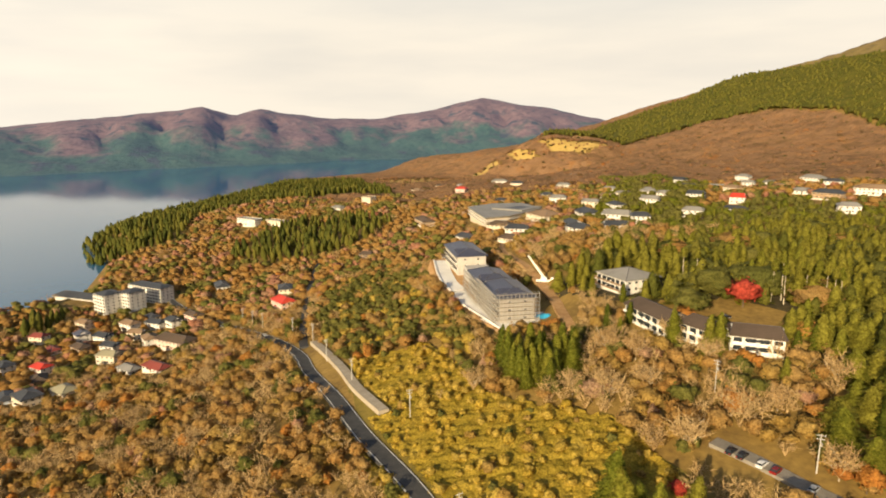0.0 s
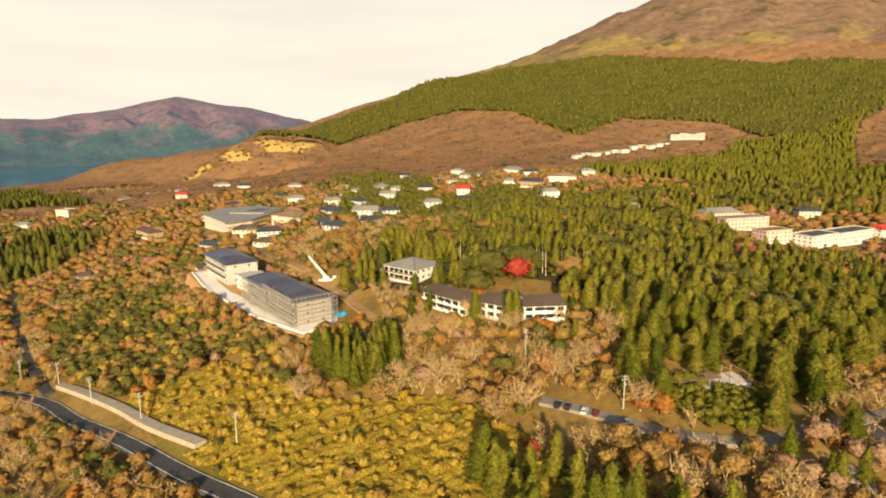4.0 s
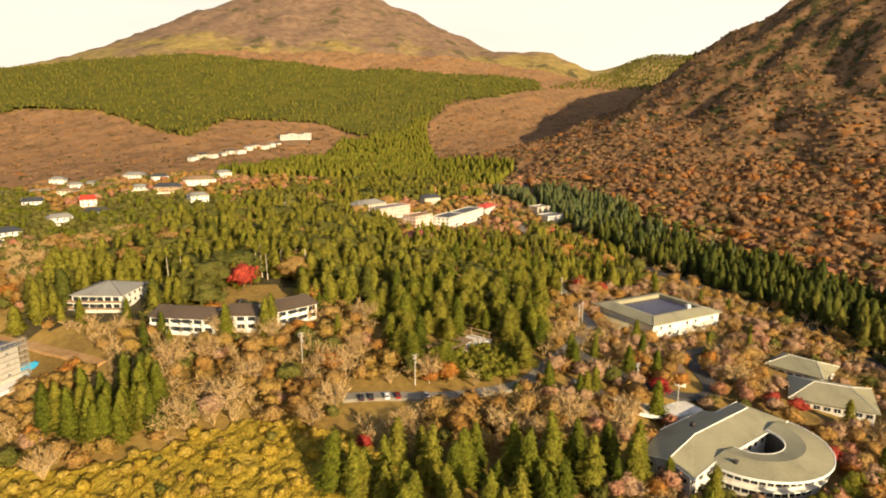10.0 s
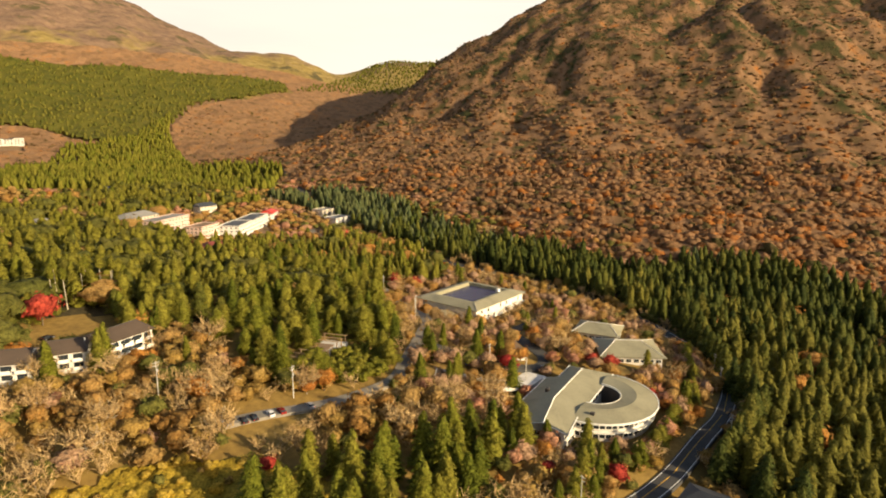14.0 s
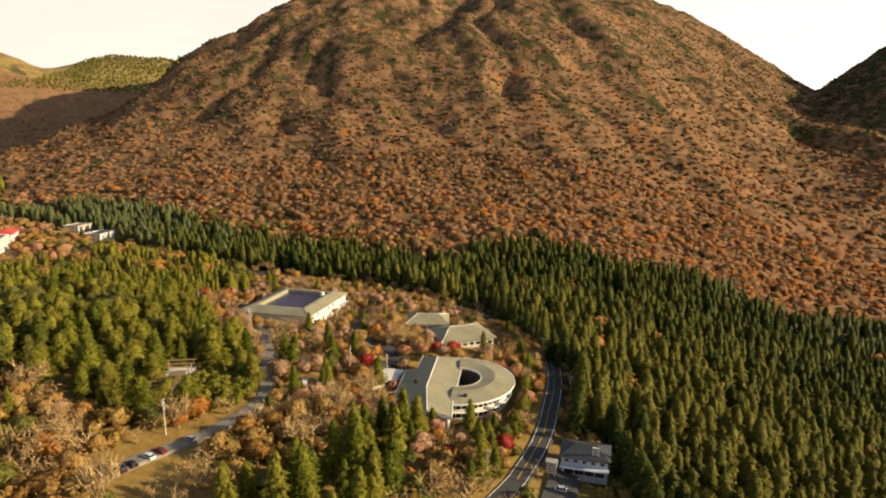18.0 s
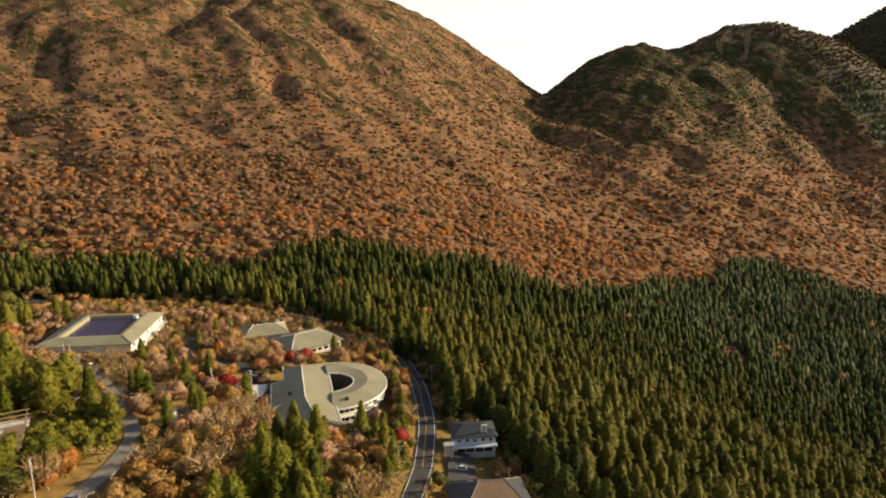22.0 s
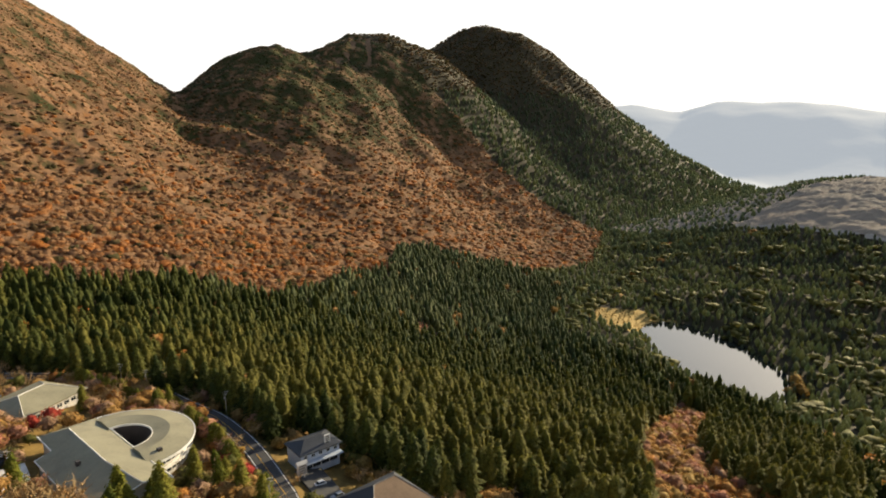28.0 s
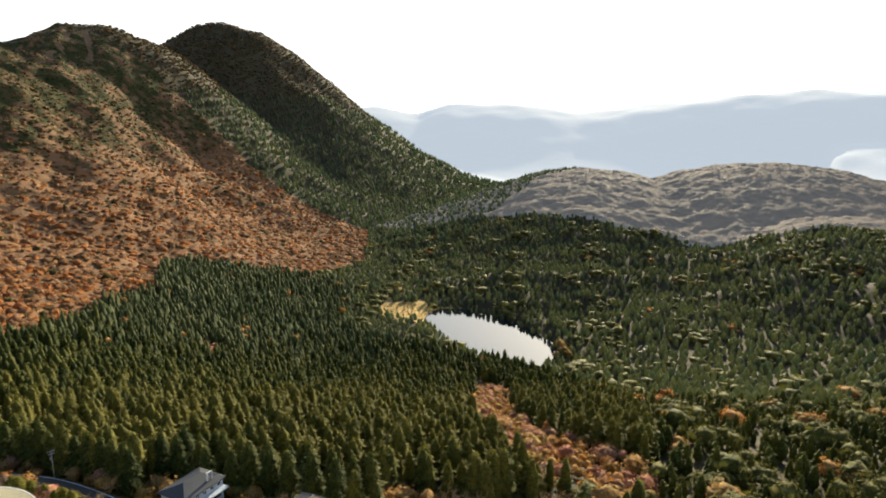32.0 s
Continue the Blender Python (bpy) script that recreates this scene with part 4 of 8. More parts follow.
# ==== hotel under construction
def terrace():
    e = tagged(new("construction_terrace"), "white concrete terrace and retaining wall of a building site", "terrace")
    outline = [(-156, 245), (-132, 222), (-113, 204), (-99, 195), (-86, 186), (-73, 178), (-42, 163), (-34, 176), (-24, 192), (-45, 214), (-90, 232), (-118, 256), (-150, 282)]
    bm = bmesh.new()
    c = Vector((-90, 222))
    foot = [tuple(c + (Vector(p) - c) + (Vector(p) - c).normalized() * 7) for p in outline]
    solid(bm, [[(x, y, -99.0) for x, y in foot], [(x, y, -88.0) for x, y in outline]])
    part("slab", bm, M_EARTH, e, "orange bare earth platform")
    KEEP_CLEAR.append([(-160, 247), (-132, 218), (-73, 174), (-42, 158), (-22, 174), (-14, 192), (-40, 214), (-90, 236), (-118, 258), (-152, 286)])
    run = [(-154, 246), (-132, 224), (-113, 207), (-99, 198), (-92, 190), (-73, 180), (-58, 173), (-42, 165), (-36, 176)]
    for a, b in zip(run, run[1:]):
        a, b = Vector(a), Vector(b)
        d = (b - a).normalized()
        n = Vector((-d.y, d.x))
        bm = bmesh.new()
        q = [a - n * 0.3, b - n * 0.3, b + n * 0.5, a + n * 0.5]
        prism(bm, [tuple(v) for v in q], -91, -87.2)
        part("retaining_wall", bm, M_SITE, e, "white retaining wall panel")
        bm = bmesh.new()
        q = [a + n * 0.5, b + n * 0.5, b + n * 9.0, a + n * 9.0]
        prism(bm, [tuple(v) for v in q], -88.2, -87.9 + 0.02 * len(e.children))
        part("paving", bm, M_SITE, e)
    bm = bmesh.new()
    prism(bm, [(-58, 171), (-42, 165), (-33, 177), (-25, 191), (-37, 203), (-44, 196)], -88.3, -87.78)
    part("paving", bm, M_SITE, e)
    return e


M_SITE = paint("fresh_concrete", (0.78, 0.75, 0.70), 0.85, 0.18, 0.15)
terrace()


def site_block(x, y, w, d, scaffold, wall_mat, label):
    e = thing("hotel_block", x, y, -38, label, "building", "new hotel blocks", -88.0)
    h = 11.4
    bm = bmesh.new()
    box(bm, -w / 2, w / 2, -d / 2, d / 2, 0, h)
    part("wall", bm, wall_mat, e)
    r = part("roof", hip_roof(w, d, h + 0.1, 3.2, 1.2, 0.8, 0.3), R_BLUE, e, "blue-grey standing-seam roof")
    part("ridge", ridge_cap(w, d, h + 0.14, 3.2, 1.2, 0.8), M_DARKTRIM, r)
    bm = hip_roof(d * 0.5, d * 0.62, h + 1.0, 1.9, 0.2, 0.0)
    bmesh.ops.rotate(bm, verts=bm.verts, matrix=Matrix.Rotation(radians(0), 3, "Z"))
    part("cross_gable", bm, R_BLUE, r, at=pose(w * 0.28, -d * 0.14, 0))
    for k in range(3):
        z = k * 3.7
        m = int(w / 4)
        for i in range(m):
            u = (i + 0.5 - m / 2) * w / m
            window(e, u, -d / 2 - 0.02, z + 2.0, 0, 1.25, 1.5)
        for i in range(2):
            window(e, w / 2 + 0.02, (i - 0.5) * d * 0.45, z + 2.0, 90, 0.8, 1.0)
        if k:
            bm = bmesh.new()
            box(bm, -w / 2, w / 2, -d / 2 - 1.4, -d / 2, z - 0.15, z + 0.1)
            part("balcony_slab", bm, M_SITE if not scaffold else W_GREY, e)
            bm = bmesh.new()
            box(bm, -w / 2, w / 2, -d / 2 - 1.42, -d / 2 - 1.34, z + 0.1, z + 1.1)
            part("balcony_rail", bm, M_DARKTRIM if not scaffold else M_STEEL, e)
    return e


site_block(-126.5, 244, 36, 17, False, W_GREY, "finished grey hotel wing with a blue-grey hip roof")
site_block(-75.5, 202, 26, 16, True, W_GREY, "scaffolded hotel block with a blue-grey roof")
site_block(-54, 187, 29, 16, True, W_GREY, "corner hotel block wrapped in scaffolding")


def scaffold(x, y, w, d, h, turn, label):
    e = thing("scaffolding", x, y, turn, label, "scaffolding", "scaffolds of the site", -88.0)
    sides = [((-w / 2, -d / 2), (w / 2, -d / 2)), ((w / 2, -d / 2), (w / 2, d / 2))]
    for (x0, y0), (x1, y1) in sides:
        L = math.hypot(x1 - x0, y1 - y0)
        m = int(L / 1.8)
        nx, ny = (y1 - y0) / L, -(x1 - x0) / L
        for i in range(m + 1):
            u, v = x0 + (x1 - x0) * i / m, y0 + (y1 - y0) * i / m
            for o in (0.0, 0.9):
                bm = bmesh.new()
                tube(bm, (u + nx * o, v + ny * o, 0), (u + nx * o, v + ny * o, h), 0.08, n=4)
                part("post", bm, M_STEEL, e)
        for k in range(1, int(h / 1.9) + 1):
            z = k * 1.9
            bm = bmesh.new()
            q = [(x0, y0), (x1, y1), (x1 + nx * 0.9, y1 + ny * 0.9), (x0 + nx * 0.9, y0 + ny * 0.9)]
            prism(bm, q if nx * (y1 - y0) >= 0 else q[::-1], z - 0.03, z)
            part("plank_deck", bm, M_TIMBER, e)
            for g in (0.5, 1.0):
                bm = bmesh.new()
                tube(bm, (x0 + nx * 0.95, y0 + ny * 0.95, z + g), (x1 + nx * 0.95, y1 + ny * 0.95, z + g), 0.05, n=4)
                part("guard_rail", bm, M_STEEL, e)
    return e


scaffold(-75.8, 201.6, 28, 19.5, 13.0, -38, "steel tube scaffolding with plank decks round the hotel block")
scaffold(-54.3, 186.6, 31.5, 20.5, 13.5, -38, "steel tube scaffolding at the corner of the hotel")
_e = thing("link_building", -98, 222, -38, "pale low block that joins the hotel wings", "building", z=-88.0)
_bm = bmesh.new()
box(_bm, -11, 11, -6, 7, 0, 7.0)
part("wall", _bm, M_SITE, _e)
_bm = bmesh.new()
box(_bm, -11.3, 11.3, -6.3, 7.3, 7.0, 7.35)
part("roof", _bm, W_GREY, _e)
windows_round(_e, 22, 12, 2, 0.3, sides="s")
house(-159, 274, -42, 34, 15, 1, "pitched", W_WHITE, R_BROWN, "long white single-storey house with a brown roof", 1.0, 3.0)


def crane_truck(x, y, turn):
    e = thing("crane_truck", x, y, turn, "white mobile crane with a raised boom beside the site", "crane", z=height(x, y) + 0.3)
    bm = bmesh.new()
    box(bm, -4.5, 4.5, -1.25, 1.25, 0.7, 1.5)
    box(bm, 3.0, 4.6, -1.2, 1.2, 1.5, 2.9)
    bmesh.ops.bevel(bm, geom=bm.edges[:], offset=0.08, segments=1)
    part("chassis", bm, M_TRIM, e)
    bm = bmesh.new()
    box(bm, -2.2, 1.0, -1.1, 1.1, 1.5, 3.0)
    bmesh.ops.bevel(bm, geom=bm.edges[:], offset=0.1, segments=1)
    part("cab", bm, M_TRIM, e)
    for k, (a, b, r) in enumerate((((-0.5, 0, 2.8), (-5.5, 0, 9.6), 0.75), ((-5.0, 0, 8.9), (-9.0, 0, 14.4), 0.55))):
        bm = bmesh.new()
        tube(bm, a, b, r, r * 0.85, 4)
        part("boom_section", bm, M_TRIM, e, "white telescopic boom")
    for u in (-3.5, -2.2, 2.4, 3.6):
        for v in (-1.15, 1.15):
            bm = bmesh.new()
            tube(bm, (u, v - 0.2, 0.5), (u, v + 0.2, 0.5), 0.5, n=10)
            part("wheel", bm, M_DARKTRIM, e)


crane_truck(-62, 232, 30)
KEEP_CLEAR.append([(-75, 222), (-50, 214), (-44, 232), (-66, 246)])
_e = tagged(new("tarpaulin"), "bright blue tarpaulin draped over building material", "tarpaulin")
_bm = bmesh.new()
_rng = np.random.default_rng(8)
_g = [[_bm.verts.new((-41 + i * 1.5 + _rng.uniform(-.3, .3), 188 + j * 1.5 + _rng.uniform(-.3, .3), -87.6 + 2.0 * math.sin(math.pi * i / 6) * math.sin(math.pi * j / 5) * _rng.uniform(.6, 1.2))) for j in range(6)] for i in range(7)]
for i in range(6):
    for j in range(5):
        _bm.faces.new((_g[i][j], _g[i + 1][j], _g[i + 1][j + 1], _g[i][j + 1]))
_x = bmesh.ops.extrude_face_region(_bm, geom=_bm.faces[:])
bmesh.ops.translate(_bm, vec=(0, 0, -0.08), verts=[v for v in _x["geom"] if isinstance(v, bmesh.types.BMVert)])
part("sheet", _bm, M_TARP, _e)

# ==== lodges by the grove
_h = house(-13, 226, -24, 20, 20, 2, "pitched", W_WHITE, R_GREY, "white two-storey lodge with a broad grey hip roof", 1.0, 3.4, group="lodges", front=4)
for _k in (0.2, 3.0):
    _bm = bmesh.new()
    box(_bm, -11.2, 11.2, -11.6, -10.0, _k, _k + 0.3)
    box(_bm, -11.2, -10.0, -11.6, 10.0, _k, _k + 0.3)
    part("balcony", _bm, M_TRIM, _h)
    for _i in range(6):
        _bm = bmesh.new()
        box(_bm, -9.4 + _i * 3.2, -7.0 + _i * 3.2, -10.13, -10.1, _k + 0.4, _k + 2.4)
        part("glazed_door", _bm, M_GLASS, _h, "dark sliding glass door")
        _bm = bmesh.new()
        box(_bm, -10.13, -10.1, -9.4 + _i * 3.2, -7.0 + _i * 3.2, _k + 0.4, _k + 2.4)
        part("glazed_door", _bm, M_GLASS, _h, "dark sliding glass door")
    _bm = bmesh.new()
    box(_bm, -11.2, 11.2, -11.62, -11.55, _k + 0.3, _k + 1.2)
    box(_bm, -11.2, -11.13, -11.6, 10.0, _k + 0.3, _k + 1.2)
    part("balcony_rail", _bm, R_TAN, _h, "weathered timber balcony rail")


def long_lodge():
    for x, y, w, d, turn in ((17, 188, 25, 12, -30), (36.5, 184, 12, 12, -20), (53.5, 187, 17, 13, 20)):
        h = house(x, y, turn, w, d, 2, "pitched", W_WHITE, R_BROWN, "white two-storey lodge wing with a dark brown roof", 0.2, 2.6, group="lodge wings", porch=False, front=2)
        m = int(w / 4)
        for k in (0, 1):
            for i in range(m):
                bm = bmesh.new()
                u = (i + 0.5 - m / 2) * w / m
                box(bm, u - 1.5, u + 1.5, -d / 2 - 1.3, -d / 2, 0.3 + k * 2.9, 0.45 + k * 2.9)
                box(bm, u - 1.5, u + 1.5, -d / 2 - 1.32, -d / 2 - 1.24, 0.45 + k * 2.9, 1.4 + k * 2.9)
                part("balcony", bm, M_TRIM, h)
                bm = bmesh.new()
                box(bm, u - 1.35, u + 1.35, -d / 2 - 0.12, -d / 2 - 0.09, 0.5 + k * 2.9, 2.6 + k * 2.9)
                part("glazed_door", bm, M_GLASS, h, "dark sliding glass door")


long_lodge()


# ==== museum with a courtyard of solar panels
def museum():
    w, d, h = 46, 40, 7.2
    x, y, turn = 241, 191, 6
    cleared(x, y, w, d, turn, 4)
    low, mid = base_under(x, y, w, d, turn)
    e = thing("museum", x, y, turn, "white museum with a grey-green hipped roof round solar panels", "museum", z=-104.5)
    bm = bmesh.new()
    box(bm, -w / 2, w / 2, -d / 2, d / 2, low + 103, h)
    part("wall", bm, W_WHITE, e)
    a, b = w / 2 + 1.2, d / 2 + 1.2

    def ring(s, z, ox=0.0, oy=0.0):
        return [(-a + s + ox, -b + s, z), (a - s, -b + s, z), (a - s, b - s, z), (-a + s + ox, b - s, z)]
    bm = bmesh.new()
    r = [[bm.verts.new(p) for p in q] for q in (ring(0, h), ring(0, h + 0.3), ring(6.5, h + 2.4), ring(8.2, h + 2.2), ring(8.4, h + 0.4))]
    for p, q in zip(r, r[1:]):
        for i in range(4):
            bm.faces.new((p[i], p[(i + 1) % 4], q[(i + 1) % 4], q[i]))
    bm.faces.new(r[0][::-1])
    bm.faces.new(r[-1])
    part("roof", bm, R_GREEN, e, "grey-green metal roof")
    for p, q in zip(ring(0, h + 0.34), ring(6.5, h + 2.44)):
        bm = bmesh.new()
        tube(bm, p, q, 0.22, n=4)
        part("hip_cap", bm, R_GREY, e)
    pw, pd = (2 * a - 18) / 6, (2 * b - 18) / 5
    for i in range(6):
        for j in range(5):
            bm = bmesh.new()
            u, v = -a + 9 + i * pw, -b + 9 + j * pd
            box(bm, u + 0.12, u + pw - 0.12, v + 0.12, v + pd - 0.12, h + 0.5, h + 0.65)
            part("solar_panel", bm, M_PANEL, e)
    bm = bmesh.new()
    box(bm, 9.0, 11.0, -b + 8.8, -b + 10.6, h + 2.0, h + 3.6)
    part("roof_vent", bm, M_TRIM, e)
    for k in range(2):
        for i in range(7):
            if (i + k) % 3:
                window(e, (i - 3) * 6.0, -d / 2 - 0.02, 1.8 + k * 3.4, 0, 0.9, 1.5)
        for i in range(6):
            if (i + k) % 3 != 1:
                window(e, w / 2 + 0.02, (i - 2.5) * 6.0, 1.8 + k * 3.4, 90, 0.9, 1.5)
    bm = bmesh.new()
    box(bm, 4, 22, -d / 2 - 3.0, -d / 2, 3.2, 3.5)
    part("canopy", bm, M_TRIM, e)
    for i in range(4):
        bm = bmesh.new()
        tube(bm, (5 + i * 5.4, -d / 2 - 2.7, -2), (5 + i * 5.4, -d / 2 - 2.7, 3.2), 0.2, n=8)
        part("column", bm, M_TRIM, e)
    # low west wing
    bm = bmesh.new()
    box(bm, -w / 2 - 14, -w / 2 - 1.5, -6, d / 2 - 4, -3, 4.0)
    part("wing_wall", bm, W_WHITE, e)
    bm = hip_roof(14, 24, 4.0, 1.8, 0.8, 1.0)
    part("wing_roof", bm, R_GREEN, e, at=pose(-w / 2 - 8, 5, 0))


museum()


# ==== round hall with a ring roof
def round_hall():
    e = thing("round_hall", 173.4, 70.1, 14, "grey-green D-shaped hall with a ring roof round a court", "hall", z=-104.5)
    KEEP_CLEAR.append([(150, 58), (160, 47), (178, 46), (192, 54), (198, 72), (196, 94), (176, 96), (150, 92), (138, 76), (138, 60)])
    n = 30
    a0, a1 = radians(-183), radians(3)

    def arc(r, z, k):
        t = a0 + (a1 - a0) * k / n
        return (r * math.cos(t), r * 0.97 * math.sin(t), z)

    def swept(name, prof, mat, label=""):
        bm = bmesh.new()
        solid(bm, [[arc(r, z, k) for r, z in prof] for k in range(n + 1)])
        bmesh.ops.recalc_face_normals(bm, faces=bm.faces)
        return part(name, bm, mat, e, label)
    # ring: a broad outer slope, a crest and a steeper inner slope
    swept("ring_roof", ((22.2, 6.7), (22.2, 7.0), (14.6, 8.7), (9.2, 8.0), (9.2, 7.6)), R_GREEN, "pale grey-green curved metal roof")
    swept("eaves_fascia", ((22.45, 6.5), (22.45, 7.1), (22.15, 7.1), (22.15, 6.5)), M_TRIM)
    swept("court_fascia", ((9.25, 7.5), (9.25, 8.1), (9.0, 8.1), (9.0, 7.5)), M_TRIM)
    for z0, z1, r in ((-4, 0.6, 19.8), (3.2, 3.9, 20.0), (6.1, 6.7, 19.9)):
        swept("curved_wall", ((r, z0), (r, z1), (r - 1.2, z1), (r - 1.2, z0)), W_WHITE)
    swept("balcony", ((21.4, 2.9), (21.4, 3.2), (19.9, 3.2), (19.9, 2.9)), M_TRIM)
    swept("courtyard_wall", ((9.9, -3), (9.9, 7.6), (9.6, 7.6), (9.6, -3)), M_DARKTRIM)
    for k in range(n):
        for z0, z1 in ((0.6, 3.2), (3.9, 6.1)):
            bm = bmesh.new()
            solid(bm, [[arc(q, z, k + f) for q, z in ((19.5, z0), (19.5, z1), (19.4, z1), (19.4, z0))] for f in (0.06, 0.94)])
            bmesh.ops.recalc_face_normals(bm, faces=bm.faces)
            part("pane", bm, M_GLASS, e)
        bm = bmesh.new()
        solid(bm, [[arc(q, z, k + f) for q, z in ((19.75, -4), (19.75, 6.5), (19.3, 6.5), (19.3, -4))] for f in (-0.06, 0.06)])
        bmesh.ops.recalc_face_normals(bm, faces=bm.faces)
        part("mullion", bm, M_TRIM, e)
    bm = bmesh.new()
    box(bm, -9.6, 9.6, -9.6, 0.5, -2.4, -0.4)
    part("courtyard_floor", bm, M_ASPHALT, e)
    # straight hall along the chord, with two slopes to the west and a gabled wing
    a, b, w = (-14.6, 10.2, 9.6), (16.0, 10.2, 9.6), (-32.6, 7.2, 8.7)
    slopes = (("east_slope", [a, b, (22.0, -0.3, 7.3), (-21.0, -0.3, 7.3)]), ("hip_slope", [b, (23.0, 17.5, 6.9), (22.0, -0.3, 7.3)]), ("west_slope", [(9.0, 10.2, 9.6), (9.0, 17.5, 6.9), (23.0, 17.5, 6.9), b]),
              ("long_slope", [a, (-14.0, 22.3, 5.7), (9.0, 22.3, 5.7), (9.0, 10.2, 9.6)]), ("wing_south_slope", [w, a, (-21.0, -0.3, 7.3), (-32.6, -1.2, 6.5)]), ("wing_north_slope", [a, w, (-32.6, 16.2, 6.4), (-14.0, 22.3, 5.7)]))
    for name, top in slopes:
        bm = bmesh.new()
        solid(bm, [top, [(x, y, z - 0.35) for x, y, z in top]])
        bmesh.ops.recalc_face_normals(bm, faces=bm.faces)
        part(name, bm, R_GREEN, e)
    for p, q in (((-21.0, -0.3, 7.3), (22.0, -0.3, 7.3)), ((9.0, 22.3, 5.7), (-14.0, 22.3, 5.7)), ((9.0, 17.5, 6.9), (23.0, 17.5, 6.9)), (w, (-32.6, -1.2, 6.5)), (w, (-32.6, 16.2, 6.4)), ((-32.6, -1.2, 6.5), (-21.0, -0.3, 7.3)), (a, b), (a, w), ((9.0, 17.5, 6.9), (9.0, 22.3, 5.7))):
        bm = bmesh.new()
        tube(bm, p, q, 0.2, n=5)
        part("edge_trim", bm, M_TRIM, e)
    for x0, x1, y0, y1, z1 in ((-20, 21, 0.6, 16.6, 6.4), (-13.4, 8.4, 16.6, 21.4, 5.3), (-31.6, -20, 0.4, 15.2, 6.0)):
        bm = bmesh.new()
        box(bm, x0, x1, y0, y1, -5, z1)
        part("hall_wall", bm, W_WHITE, e)
    bm = bmesh.new()
    solid(bm, [[(x, 0.4, 6.0), (x, 15.2, 6.0), (x, 7.2, 8.2)] for x in (-31.6, -31.2)])
    part("gable", bm, W_WHITE, e)
    for k in range(2):
        for i in range(4):
            window(e, -31.62, 2.4 + i * 3.6, 4.4 - k * 3.3, -90, 1.3, 1.2)
        for i in range(3):
            window(e, -30 + i * 3.8, 0.38, 4.4 - k * 3.3, 0, 1.3, 1.2)
        for i in range(6):
            window(e, -11.5 + i * 3.6, 21.42, 3.8 - k * 3.3, 180, 1.2, 1.1)
    for i in range(5):
        window(e, -7.6 + i * 3.8, 0.58, 4.8, 0, 1.3, 1.3)
    bm = bmesh.new()
    box(bm, -8.0, -6.6, 14.8, 16.0, 7.6, 9.2)
    part("roof_vent", bm, M_DARKTRIM, e)
    bm = bmesh.new()
    box(bm, -17.8, -16.6, -5.0, -3.6, 7.6, 8.8)
    part("roof_vent", bm, M_DARKTRIM, e)


round_hall()


def low_wing(x, y, w, d, turn, hip, rise, z):
    low, mid = base_under(x, y, w, d, turn)
    cleared(x, y, w, d, turn, 3)
    e = thing("gallery_wing", x, y, turn, "low gallery wing with a folded grey-green roof among maples", "building", "gallery wings", z)
    bm = bmesh.new()
    box(bm, -w / 2, w / 2, -d / 2, d / 2, low - z - 1, 4.2)
    part("wall", bm, W_WHITE, e)
    r = part("roof", hip_roof(w, d, 4.2, rise, 1.3, hip, 0.35), R_GREEN, e)
    part("ridge", ridge_cap(w, d, 4.25, rise, 1.3, hip), M_TRIM, r)
    windows_round(e, w, d, 1, 0.4, gap=3.0, sides="sw", wide=1.4, tall=1.3)


low_wing(255, 117, 17, 20, 20, 0.6, 3.0, -107.0)
low_wing(240, 93, 22, 26, 40, 0.7, 3.6, -107.0)
_e = thing("bicycle_shed", 190, 120, 55, "long white-walled shed with a flat tan roof", "shed")
_bm = bmesh.new()
box(_bm, -9, 9, -2, 2, -1, 2.6)
part("wall", _bm, W_WHITE, _e)
_bm = bmesh.new()
box(_bm, -9.5, 9.5, -2.6, 2.6, 2.6, 2.9)
part("roof", _bm, R_TAN, _e)
for _i in range(5):
    window(_e, -7.2 + _i * 3.6, -2.02, 1.4, 0, 0.9, 0.8)
cleared(190, 120, 18, 5, 55)


# ==== roadside shop and restaurant
def shop():
    e = thing("roadside_shop", 145, 17, 95, "shaded two-storey roadside shop with a blue-white front", "shop", z=-108.0)
    cleared(145, 17, 15, 13, 95, 4)
    bm = bmesh.new()
    box(bm, -7, 7, -5, 5, -2, 6.0)
    part("wall", bm, W_BLUE, e)
    part("roof", hip_roof(14, 10, 6.0, 2.2, 0.8, 0.8), R_SLATE, e)
    bm = bmesh.new()
    box(bm, -7.4, 7.4, 4.9, 7.2, 2.9, 3.2)
    part("awning", bm, W_BLUE, e, "pale blue awning over the shop front")
    for i in range(5):
        window(e, -5.4 + i * 2.7, 5.02, 4.6, 180, 0.75, 0.9)
    bm = bmesh.new()
    box(bm, -6.2, 6.2, 5.0, 5.1, 0.3, 2.6)
    part("shop_window", bm, M_GLASS, e)
    for i in range(5):
        bm = bmesh.new()
        box(bm, -6.3 + i * 3.1, -6.1 + i * 3.1, 4.98, 5.16, 0.2, 2.7)
        part("mullion", bm, M_TRIM, e)
    bm = bmesh.new()
    box(bm, -4.2, -2.2, 3.6, 4.0, 6.2, 9.4)
    s = part("roof_sign", bm, M_TRIM, e, "tall white sign with dark bars")
    for k in range(4):
        bm = bmesh.new()
        box(bm, -3.9, -2.5, 4.0, 4.04, 6.6 + k * 0.7, 6.95 + k * 0.7)
        part("sign_bar", bm, M_DARKTRIM, s)


shop()


